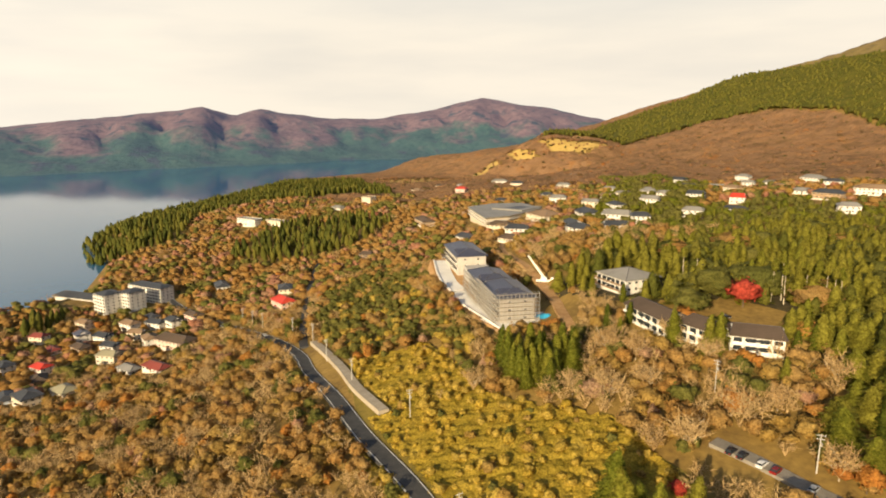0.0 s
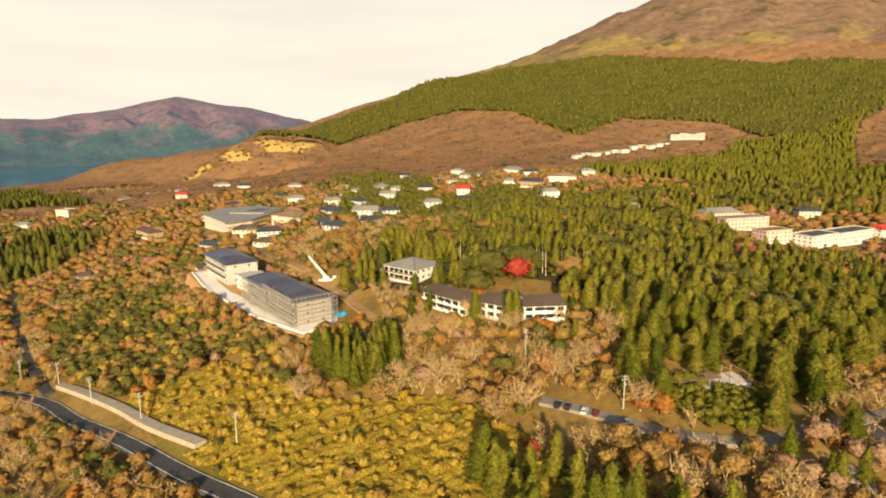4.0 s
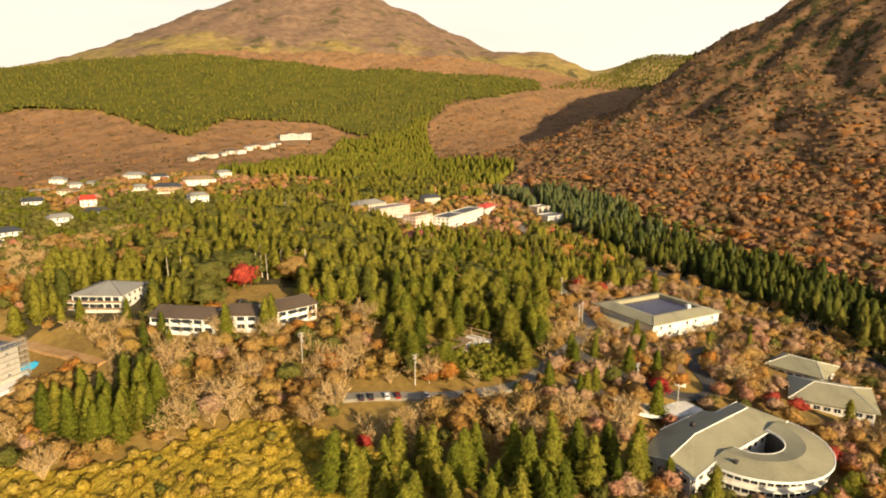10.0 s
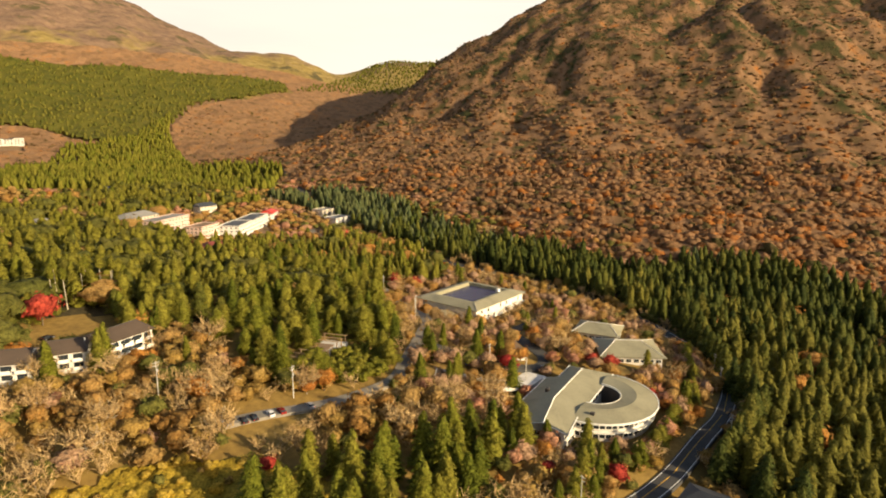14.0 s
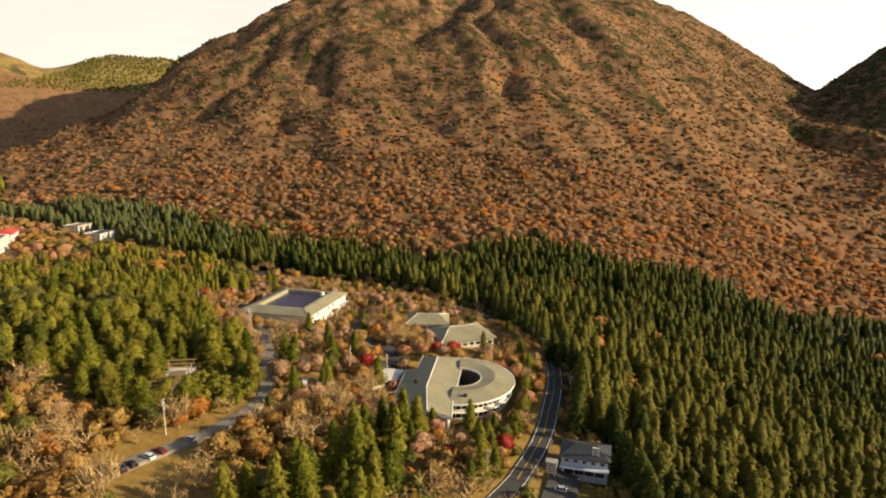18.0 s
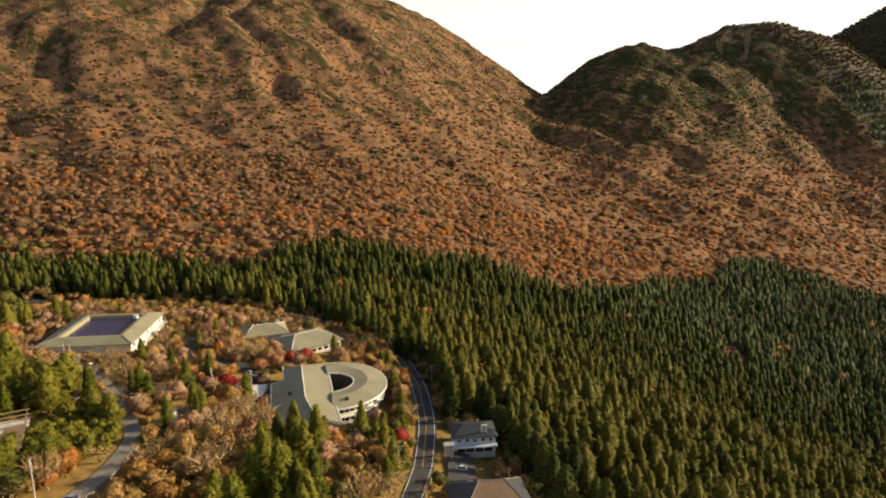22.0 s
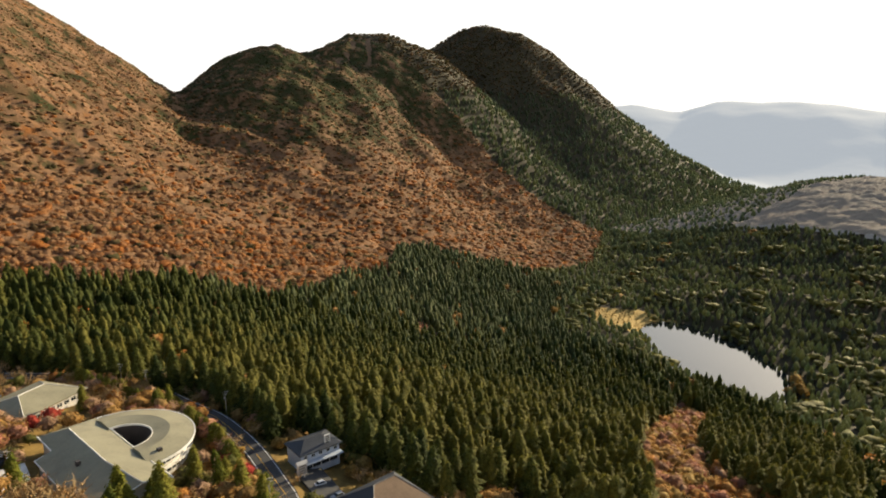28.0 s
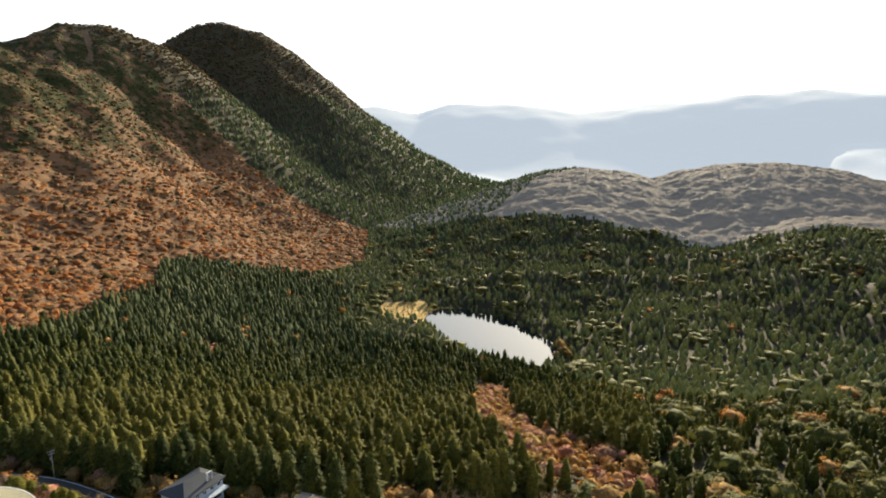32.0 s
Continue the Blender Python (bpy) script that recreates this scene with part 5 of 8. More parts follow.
def restaurant():
    e = thing("restaurant", 100, 14, 8, "restaurant with a tall dark hip roof and a tan sunlit slope", "restaurant", z=-106.0)
    cleared(100, 14, 20, 24, 8, 3)
    bm = bmesh.new()
    box(bm, -9, 9, -9, 11, -2, 6.2)
    part("wall", bm, W_CREAM, e)
    r = part("roof", hip_roof(18, 20, 6.2, 6.4, 1.2, 0.75, 0.35), R_SLATE, e, "dark slate hip roof", at=pose(0, 1, 0))
    bm = bmesh.new()
    a, b = 10.2, 11.2
    rr = max(b - a * 0.75, 0.3)
    v = [(-a - 0.05, -b, 6.28), (-a - 0.05, b, 6.28), (0, rr, 12.7), (0, -rr, 12.7)]
    solid(bm, [v, [(x + 0.02, y, z - 0.12) for x, y, z in v]])
    bmesh.ops.recalc_face_normals(bm, faces=bm.faces)
    part("tan_slope", bm, R_TAN, r, "tan shingled slope")
    part("ridge", ridge_cap(18, 20, 6.3, 6.4, 1.2, 0.75), R_GREY, r)
    windows_round(e, 18, 18, 2, 0.2)


restaurant()
_e = thing("shop_sign_board", 134, 25.5, 95, "white roadside sign tower with small gable and dark bars", "sign", z=height(134, 25.5))
for _u in (-0.9, 0.9):
    _bm = bmesh.new()
    tube(_bm, (_u, 0, 0), (_u, 0, 3.2), 0.12)
    part("post", _bm, M_TRIM, _e)
_bm = bmesh.new()
box(_bm, -1.5, 1.5, -0.5, 0.5, 2.4, 6.2)
_s = part("board", _bm, W_WHITE, _e)
for _k in range(4):
    _bm = bmesh.new()
    box(_bm, -1.2, 1.2, 0.5, 0.54, 2.9 + _k * 0.8, 3.2 + _k * 0.8)
    part("sign_bar", _bm, M_DARKTRIM, _s)
part("gable", hip_roof(3.2, 1.4, 6.2, 0.9, 0.2, 0.0), W_WHITE, _e)


# ==== big flat hotel and village
def flat_hotel():
    out = [(-310, 475), (-250, 426), (-240, 452), (-243, 514), (-283, 539), (-306, 514)]
    cx, cy = -272.0, 487.0
    e = thing("flat_roofed_hotel", cx, cy, 0, "wide low hotel with pale flat roofs and long balconies", "hotel", z=-99.0)
    KEEP_CLEAR.append([(-322, 472), (-250, 410), (-228, 440), (-230, 520), (-283, 552), (-318, 520)])
    loc = [((x - cx), (y - cy)) for x, y in out]
    bm = bmesh.new()
    prism(bm, [(x * 0.94, y * 0.94) for x, y in loc], -10, 7.4)
    part("wall", bm, W_CREAM, e)
    for z in (0.4, 3.9, 7.4):
        bm = bmesh.new()
        prism(bm, [(x * 1.02, y * 1.02) for x, y in loc], z, z + 0.6)
        part("floor_slab" if z < 7 else "roof", bm, W_WHITE if z < 7 else R_GREY, e)
    bm = bmesh.new()
    prism(bm, [(-8, -10), (26, -4), (26, 34), (-4, 30)], 8.0, 9.2)
    part("upper_roof", bm, R_GREY, e)
    bm = bmesh.new()
    prism(bm, [(2, -2), (18, 2), (18, 24), (4, 22)], 9.2, 9.3)
    part("roof_well", bm, R_SLATE, e)
    a, b = Vector(loc[0]), Vector(loc[1])
    d = (b - a).normalized()
    for k in range(2):
        for i in range(16):
            p = a * 0.94 + (b - a) * 0.94 * (i + 0.5) / 16
            window(e, p.x + d.y * 0.02, p.y - d.x * 0.02, 2.3 + k * 3.5, math.degrees(math.atan2(d.y, d.x)), 1.7, 1.4)


flat_hotel()
house(-195, 447, -22, 30, 24, 2, "pitched", W_CREAM, R_TAN, "cream inn with a broad tan hip roof", 1.0, 4.0)
house(-165, 470, -30, 22, 16, 1, "pitched", W_WHITE, R_SLATE, "white house with a dark slate roof", 0.5)
house(-118, 372, -15, 20, 13, 1, "pitched", W_WHITE, R_SLATE, "white bungalow with blue-grey roof tiles", 0.8)
house(-140, 400, -35, 18, 12, 1, "pitched", W_WHITE, R_SLATE, "white bungalow with dark gabled roof", 0.3)
house(-118, 432, 12, 22, 14, 2, "pitched", W_WHITE, R_GREY, "white two-storey house with grey gables", 0.3)
house(-92, 418, 30, 14, 11, 2, "pitched", W_WHITE, R_SLATE, "small white house with slate roof", 0.5)
house(-163, 713, 0, 26, 12, 1, "pitched", W_WHITE, R_SLATE, "long white house with a slate roof on the slope", 0.8)
house(-128, 716, 10, 24, 10, 1, "pitched", W_CREAM, R_GREY, "cream house with a grey roof", 0.8)
house(-64, 568, 10, 13, 10, 2, "pitched", W_WHITE, R_RED, "white house with a bright red roof", 0.3, 3.6)
house(-123, 794, -10, 16, 12, 2, "pitched", W_WHITE, R_GREY, "white two-storey villa with grey roof", 0.8)
house(-82, 750, 15, 14, 9, 1, "pitched", W_WHITE, R_GREY, "small white cottage on the slope", 0.5)
house(-39, 756, -20, 22, 14, 2, "pitched", W_WHITE, R_GREY, "large white villa with grey roof", 0.6)
house(-26, 640, 8, 20, 12, 1, "pitched", W_WHITE, R_GREY, "white bungalow with grey roof", 0.9)
house(0, 618, -10, 24, 13, 2, "pitched", W_TAN, R_SLATE, "timber-clad house with dark slate roof", 0.6)
house(30, 655, 4, 32, 14, 2, "pitched", W_WHITE, R_TAN, "broad white lodge with a tan roof", 1.0)
house(26, 552, 18, 16, 12, 2, "pitched", W_WHITE, R_GREY, "white stepped house at the wood's edge", 0.5)
house(-328, 705, 20, 18, 11, 1, "pitched", W_WHITE, R_GREY, "white cottage in brown woods", 0.6)
house(-176, 634, -15, 20, 11, 1, "pitched", W_WHITE, R_GREY, "white bungalow among bare trees", 0.7)
house(-202, 622, 5, 18, 10, 1, "pitched", W_CREAM, R_GREY, "cream bungalow among bare trees", 0.7)
house(-150, 610, 25, 16, 10, 1, "pitched", W_WHITE, R_GREY, "pale bungalow at the edge of the wood", 0.7)
house(99, 487, 35, 12, 9, 2, "pitched", W_WHITE, R_GREY, "white house half hidden in cypress", 0.3)
house(214, 701, 0, 13, 10, 2, "pitched", W_CREAM, R_SLATE, "cream house standing on the ridge", 0.3)
house(153, 441, 10, 12, 9, 1, "pitched", W_WHITE, R_TAN, "small white annexe with tan roof", 0.8)
house(182, 470, 30, 40, 16, 3, "flat", W_PINK, R_GREY, "pink three-storey inn with a grey flat roof")
house(196, 432, 30, 22, 14, 3, "flat", W_PINK, R_TAN, "pale pink guest house block", porch=False)
house(170, 500, 28, 36, 16, 2, "pitched", W_CREAM, R_GREY, "cream inn with low grey roofs", 0.9)
house(226, 437, 42, 30, 16, 3, "flat", W_WHITE, R_SLATE, "bright white hotel block with dark flat roof")
house(256, 466, 42, 44, 15, 3, "flat", W_WHITE, R_SLATE, "long white hotel wing with dark flat roof", porch=False)
house(292, 500, 42, 22, 12, 2, "pitched", W_WHITE, R_RED, "white shop with a red roof", 0.5)
house(250, 545, 10, 18, 12, 2, "pitched", W_CREAM, R_SLATE, "cream villa with slate gables", 0.3)
house(338, 452, 12, 20, 15, 2, "flat", W_WHITE, R_BLUE, "white shop with a pale blue flat roof")
house(350, 492, 12, 18, 14, 2, "flat", W_CREAM, R_GREY, "cream roadside shop with a flat roof")
house(306, 400, 15, 14, 9, 1, "pitched", W_WHITE, R_RED, "low white cafe with a red awning roof", 0.6)
house(168, 356, 10, 18, 12, 2, "pitched", W_PINK, R_MAROON, "brown-pink house with a maroon roof", 0.9)
house(205, 262, -20, 12, 7, 1, "flat", W_WHITE, R_TAN, "small white hut in a clearing")
house(-277, 214, -8, 17, 12, 2, "pitched", W_PINK, R_RED, "salmon house with a red tiled roof", 0.5, 3.2, group="houses by the lane")
house(-330, 252, -35, 16, 11, 2, "pitched", W_CREAM, R_SLATE, "house with a dark slate roof beside the lane", 0.9, group="houses by the lane")
house(-300, 141, 16, 28, 13, 2, "pitched", W_PINK, R_BROWN, "pink apartment house with a long brown roof", 0.6, group="lakeside village")
house(-256, 108, 10, 17, 9, 1, "pitched", W_WHITE, R_MAROON, "low white house with a maroon roof", 0.6, group="lakeside village")
house(-280, 101, 10, 14, 8, 1, "pitched", W_WHITE, R_GREY, "low white shed with a grey roof", 0.6, group="lakeside village")
house(-376, 146, 30, 13, 9, 2, "pitched", W_CREAM, R_TAN, "cream house with a tan roof", 0.4, group="lakeside village")
house(-392, 168, 20, 16, 10, 2, "pitched", W_WHITE, R_SLATE, "white house with a dark roof near the hotel", 0.5, group="lakeside village")
house(-378, 176, 0, 12, 9, 2, "pitched", W_WHITE, R_SLATE, "white house with dark gables", 0.3, group="lakeside village")
house(-420, 158, 12, 15, 10, 2, "pitched", W_WHITE, R_TAN, "white house with a tan roof", 0.5, group="lakeside village")
house(-432, 182, 0, 12, 9, 1, "pitched", W_CREAM, R_SLATE, "small cream house below the hotel", 0.7, group="lakeside village")
house(-360, 120, 25, 12, 9, 2, "pitched", W_WHITE, R_SLATE, "white two-storey house in the village", 0.3, group="lakeside village")
house(-330, 108, 30, 14, 10, 2, "pitched", W_CREAM, R_GREEN, "cream house with a pale green roof", 0.4, group="lakeside village")
house(-424, 122, -5, 11, 10, 2, "pitched", W_WHITE, R_BLUE, "white house with a blue roof", 0.4, group="lakeside village")
house(-412, 97, 5, 12, 8, 1, "pitched", W_PINK, R_MAROON, "pinkish cottage with maroon roof", 0.6, group="lakeside village")
house(-356, 74, 15, 12, 9, 2, "pitched", W_WHITE, R_RED, "white house with a deep red roof", 0.5, group="lakeside village")
house(-286, 66, 10, 14, 10, 1, "pitched", W_CREAM, R_GREEN, "house with a green metal roof", 0.9, group="lakeside village")
house(-290, 48, 5, 15, 11, 2, "pitched", W_CREAM, R_SLATE, "old house with dark tiled roof", 0.9, group="lakeside village")
house(-312, 42, -10, 14, 10, 1, "pitched", W_BLUE, R_SLATE, "blue-grey house with a dark roof", 0.5, group="lakeside village")
house(-465, 268, -20, 22, 12, 1, "pitched", W_WHITE, R_SLATE, "white house with a slate roof in the woods", 0.6)
house(-671, 430, 10, 36, 14, 3, "flat", W_WHITE, R_GREY, "white hotel above the lake", porch=False)
house(-630, 447, 10, 30, 12, 2, "flat", W_CREAM, R_GREY, "cream hotel annexe above the lake", porch=False)
house(-365, 465, -30, 34, 14, 2, "pitched", W_TAN, R_BROWN, "brown inn with a long dark roof", 0.8)
house(-339, 354, 20, 14, 10, 1, "pitched", W_TAN, R_BROWN, "brown timber cottage beside the lane", 0.6)
house(-571, 567, 10, 16, 14, 3, "flat", W_CREAM, R_TAN, "cream block in brown woods", porch=False)
house(-598, 532, 0, 20, 11, 1, "pitched", W_WHITE, R_GREY, "white cottage in brown woods", 0.7)
house(-492, 782, 30, 24, 12, 2, "pitched", W_WHITE, R_GREY, "white villa on the brown slope", 0.7)
house(-620, 905, 10, 22, 12, 2, "pitched", W_WHITE, R_GREY, "white villa near the fields", 0.7)
house(-560, 660, -10, 20, 12, 2, "pitched", W_CREAM, R_TAN, "tan villa on the brown slope", 0.7)
house(-440, 930, -10, 16, 10, 1, "pitched", W_WHITE, R_GREY, "white hut on the far slope", 0.7)


for _x, _y, _t, _w, _dd, _f, _wm, _rm, _words, _h in (
        (-189, 520, 20, 16, 11, 2, W_CREAM, R_GREY, "cream house with a grey gabled roof", 0.3), (-152, 500, -25, 15, 11, 2, W_WHITE, R_SLATE, "white house with a dark hip roof", 0.8),
        (-96, 385, 35, 18, 11, 1, W_WHITE, R_SLATE, "white gabled house beside the pines", 0.3), (-138, 545, 8, 17, 12, 2, W_WHITE, R_GREY, "white house with grey gables at the wood", 0.3),
        (-205, 590, -15, 19, 11, 1, W_WHITE, R_TAN, "white bungalow with a tan roof", 0.7), (-186, 655, 12, 17, 11, 1, W_CREAM, R_GREY, "cream bungalow among brown trees", 0.7),
        (-186, 745, -8, 18, 11, 2, W_WHITE, R_SLATE, "white villa with a dark slate roof", 0.5), (-92, 700, 5, 14, 10, 2, W_WHITE, R_GREY, "white two-storey villa on the slope", 0.5),
        (-62, 705, 22, 15, 10, 1, W_WHITE, R_TAN, "white bungalow with a tan hip roof", 0.9), (-240, 665, 16, 16, 10, 1, W_WHITE, R_GREY, "small white house in brown woods", 0.6),
        (-455, 640, 10, 15, 11, 2, W_PINK, R_RED, "pink villa with a red roof in brown woods", 0.5), (-520, 720, -20, 16, 10, 1, W_WHITE, R_GREY, "pale bungalow in the brown woods", 0.6),
        (-402, 700, 25, 17, 11, 2, W_CREAM, R_SLATE, "cream villa with a slate roof in woods", 0.6), (-690, 820, 5, 18, 11, 1, W_WHITE, R_GREY, "white cottage near the yellow fields", 0.6),
        (-610, 770, -12, 15, 10, 2, W_TAN, R_BROWN, "brown timber villa in the woods", 0.5), (-345, 585, 12, 16, 11, 1, W_TAN, R_SLATE, "brown bungalow with a dark roof", 0.8),
        (-214, 402, 18, 22, 14, 2, W_CREAM, R_BROWN, "broad cream inn with a brown hip roof", 0.9), (-228, 372, -12, 18, 12, 1, W_WHITE, R_SLATE, "white house with a dark gabled roof", 0.3),
        (-176, 372, 30, 18, 12, 2, W_WHITE, R_SLATE, "white two-storey house with a slate roof", 0.6), (-160, 340, 5, 16, 11, 1, W_CREAM, R_BROWN, "cream bungalow with a brown roof", 0.8),
        (-70, 470, 14, 16, 11, 2, W_WHITE, R_GREY, "white house with a pale roof at the grove", 0.5), (-52, 520, -8, 18, 11, 1, W_WHITE, R_SLATE, "long white bungalow at the grove", 0.5),
        (-110, 590, 12, 17, 12, 2, W_WHITE, R_SLATE, "white villa with dark gables", 0.3), (-90, 640, -20, 16, 10, 2, W_CREAM, R_TAN, "cream villa with a tan roof", 0.8),
        (-10, 700, 8, 18, 11, 2, W_WHITE, R_SLATE, "white villa with a slate hip roof", 0.9), (56, 700, 20, 16, 11, 2, W_WHITE, R_GREY, "pale villa with a grey roof above the grove", 0.6),
        (-250, 560, 24, 18, 12, 2, W_WHITE, R_GREY, "white inn with a grey roof among brown trees", 0.6), (-300, 620, -8, 17, 11, 1, W_CREAM, R_SLATE, "cream cottage with a slate roof", 0.7),
        (-455, 135, 14, 13, 9, 2, W_CREAM, R_TAN, "cream village house with a tan roof", 0.4), (-402, 130, 22, 12, 9, 2, W_WHITE, R_SLATE, "white village house with slate gables", 0.3),
        (-385, 108, 8, 13, 9, 2, W_TAN, R_BROWN, "brown village house with a dark roof", 0.5), (-340, 140, -12, 12, 9, 2, W_WHITE, R_TAN, "white village house with a tan roof", 0.6),
        (-445, 98, 30, 12, 9, 2, W_CREAM, R_MAROON, "cream village house with a maroon roof", 0.5), (-390, 60, 12, 13, 10, 2, W_WHITE, R_SLATE, "white village house above the shore", 0.8),
        (-335, 66, -18, 12, 9, 1, W_TAN, R_BROWN, "low brown house with a dark roof", 0.8), (-372, 190, 6, 13, 9, 2, W_PINK, R_BROWN, "salmon house beside the road", 0.5)):
    house(_x, _y, _t, _w, _dd, _f, "pitched", _wm, _rm, _words, _h, group="houses of the village" if _y > 250 else "lakeside village", porch=_f == 2, front=14)


def lake_hotel(x, y, w, d, floors, turn):
    e = thing("lake_hotel", x, y, turn, "white stepped lakeside hotel with rows of balconies", "hotel", "lakeside hotel blocks", z=height(x, y) - 0.5)
    cleared(x, y, w, d, turn, 4)
    h = floors * 3.1
    bm = bmesh.new()
    box(bm, -w / 2, w / 2, -d / 2, d / 2, -3, h)
    part("wall", bm, W_WHITE, e)
    part("roof", hip_roof(w, d, h, 2.4, 0.6, 1.0), R_SLATE, e)
    for k in range(floors):
        for i in range(int(w / 4)):
            u = (i + 0.5) * w / int(w / 4) - w / 2
            bm = bmesh.new()
            box(bm, u - 1.7, u + 1.7, -d / 2 - 1.4, -d / 2, k * 3.1, k * 3.1 + 0.2)
            box(bm, u - 1.7, u + 1.7, -d / 2 - 1.4, -d / 2 - 1.28, k * 3.1 + 0.2, k * 3.1 + 1.1)
            part("balcony", bm, M_TRIM, e)
            window(e, u, -d / 2 - 0.02, k * 3.1 + 1.6, 0, 1.5, 1.5)
        for i in range(3):
            window(e, w / 2 + 0.02, (i - 1) * d / 3.2, k * 3.1 + 1.6, 90, 1.0, 1.0)


lake_hotel(-490, 168, 18, 16, 6, 8)
lake_hotel(-480, 186, 16, 16, 6, 8)
lake_hotel(-500, 212, 46, 15, 5, 14)
house(-560, 168, 22, 56, 16, 2, "pitched", W_WHITE, R_SLATE, "long dark-roofed pier house by the lake", 0.9, porch=False)


def hill_hotel():
    e = thing("hill_hotel", 238, 1330, 8, "pale hotel blocks far up the slope", "hotel", z=height(238, 1330))
    cleared(238, 1330, 70, 26, 8, 6)
    for i, (u, h) in enumerate(((-26, 8), (-9, 11), (8, 9.5), (25, 11.5))):
        bm = bmesh.new()
        box(bm, u - 8.45, u + 8.45, -9, 9, -6, h)
        b = part("block", bm, W_GREY, e)
        bm = bmesh.new()
        box(bm, u - 8.48, u + 8.48, -9.5, 9.5, h, h + 0.7)
        part("roof", bm, R_SLATE, b)
        for k in range(int(h / 3)):
            for j in range(3):
                window(b, u - 5 + j * 5, -9.05, 1.8 + k * 3.1, 0, 1.8, 1.4)


hill_hotel()
for _k in range(11):
    _t = _k / 10
    house(28 + 165 * _t, 1068 + 190 * _t + 14 * math.sin(_k * 2.1), 40 + 8 * math.sin(_k), 15 + 4 * math.sin(_k * 1.7), 10, 2, "pitched", (W_WHITE, W_CREAM, W_WHITE)[_k % 3], (R_GREY, R_SLATE, R_TAN)[_k % 3],
          ("white villa in the row up the slope", "cream villa in the row up the slope", "pale villa in the row up the slope")[_k % 3], 0.6, group="row of villas on the slope", porch=False)


# ==== trees as stuff
def cards(rng, n, centre_of, size):
    """n small leaf sprays, each a bent quad of two triangles set about a crown; the last array marks the loose fringe."""
    v, f = [], []
    for i in range(n):
        c, out = centre_of(rng)
        out = np.array(out) + rng.normal(0, 0.3, 3)
        out /= np.linalg.norm(out) + 1e-6
        a = np.cross(out, rng.normal(0, 1, 3))
        a /= np.linalg.norm(a) + 1e-6
        b = np.cross(out, a)
        s = size * rng.uniform(0.6, 1.25)
        k = len(v)
        c = np.array(c)
        v += [c - a * s, c + b * s * 0.8 - out * s * 0.3, c + a * s, c - b * s * 0.8 - out * s * 0.25]
        f += [(k, k + 1, k + 2), (k, k + 2, k + 3)]
    return np.array(v).reshape(-1, 3), np.array(f, int).reshape(-1, 3), np.ones(len(v))


def skin(rings, top):
    """Triangles through rings of equal count that close in one top point."""
    n, v = len(rings[0]), np.concatenate(list(rings) + [[top]])
    f = []
    for j in range(len(rings) - 1):
        for i in range(n):
            a, b, c, d = j * n + i, j * n + (i + 1) % n, (j + 1) * n + (i + 1) % n, (j + 1) * n + i
            f += [(a, b, c), (a, c, d)]
    j = (len(rings) - 1) * n
    f += [(j + i, j + (i + 1) % n, len(v) - 1) for i in range(n)]
    return v, np.array(f), np.zeros(len(v))


def together(*shapes):
    vs, fs, rs, k = [], [], [], 0
    for v, f, r in shapes:
        vs.append(v)
        fs.append(f + k)
        rs.append(r)
        k += len(v)
    return np.concatenate(vs), np.concatenate(fs), np.concatenate(rs)


def conifer_crown(seed, n, size, slim=0.17, low=0.12, blunt=0.54, levels=7, sides=8):
    """Unit-high conifer crown: a ragged tiered body and n drooping branch sprays, each a bent kite."""
    rng = np.random.default_rng(seed)
    lob = rng.uniform(0, 6.28, 3)

    def width(h, a):
        t = np.clip((h - low) / (1 - low), 0, 1)
        return slim * (1 - t ** 1.3) ** (blunt + 0.16) * (1 + 0.14 * np.sin(3 * a + lob[0]) + 0.12 * np.sin(13 * h + 2 * a + lob[1]))
    rings = []
    for j in range(levels):
        a = np.arange(sides) * 6.2832 / sides + 0.4 * j + lob[2]
        h = low + (0.93 - low) * j / levels + rng.uniform(-0.35, 0.35, sides) * 0.8 / levels
        w = width(h, a) * rng.uniform(0.66, 1.06, sides) * (0.5 if j == 0 else 0.86 if n else 1.0)
        rings.append(np.stack([w * np.cos(a), w * np.sin(a), h], -1))
    body = skin(rings, (rng.normal(0, 0.012), rng.normal(0, 0.012), 0.985))
    v, f = [], []
    for i in range(n):
        h, a = low + 0.02 + (0.95 - low) * rng.random() ** 1.15, rng.uniform(0, 6.283)
        w = float(width(np.array(h), np.array(a)))
        o, side = np.array([math.cos(a), math.sin(a), 0.0]), np.array([-math.sin(a), math.cos(a), 0.0])
        s = size * rng.uniform(0.7, 1.35) * (0.55 + 0.45 * w / slim)
        tip, droop = w * rng.uniform(1.0, 1.3) + 0.01, rng.uniform(0.01, 0.05)
        k = len(v)
        up = np.array([0, 0, 1.0])
        v += [o * tip * 0.3 + up * (h + 0.035), o * tip * 0.72 + side * s + up * (h - droop * 0.4), o * tip + up * (h - droop), o * tip * 0.72 - side * s + up * (h - droop * 0.4)]
        f += [(k, k + 1, k + 2), (k, k + 2, k + 3)]
    if not n:
        return body
    return together(body, (np.array(v), np.array(f), np.full(len(v), 0.8)))


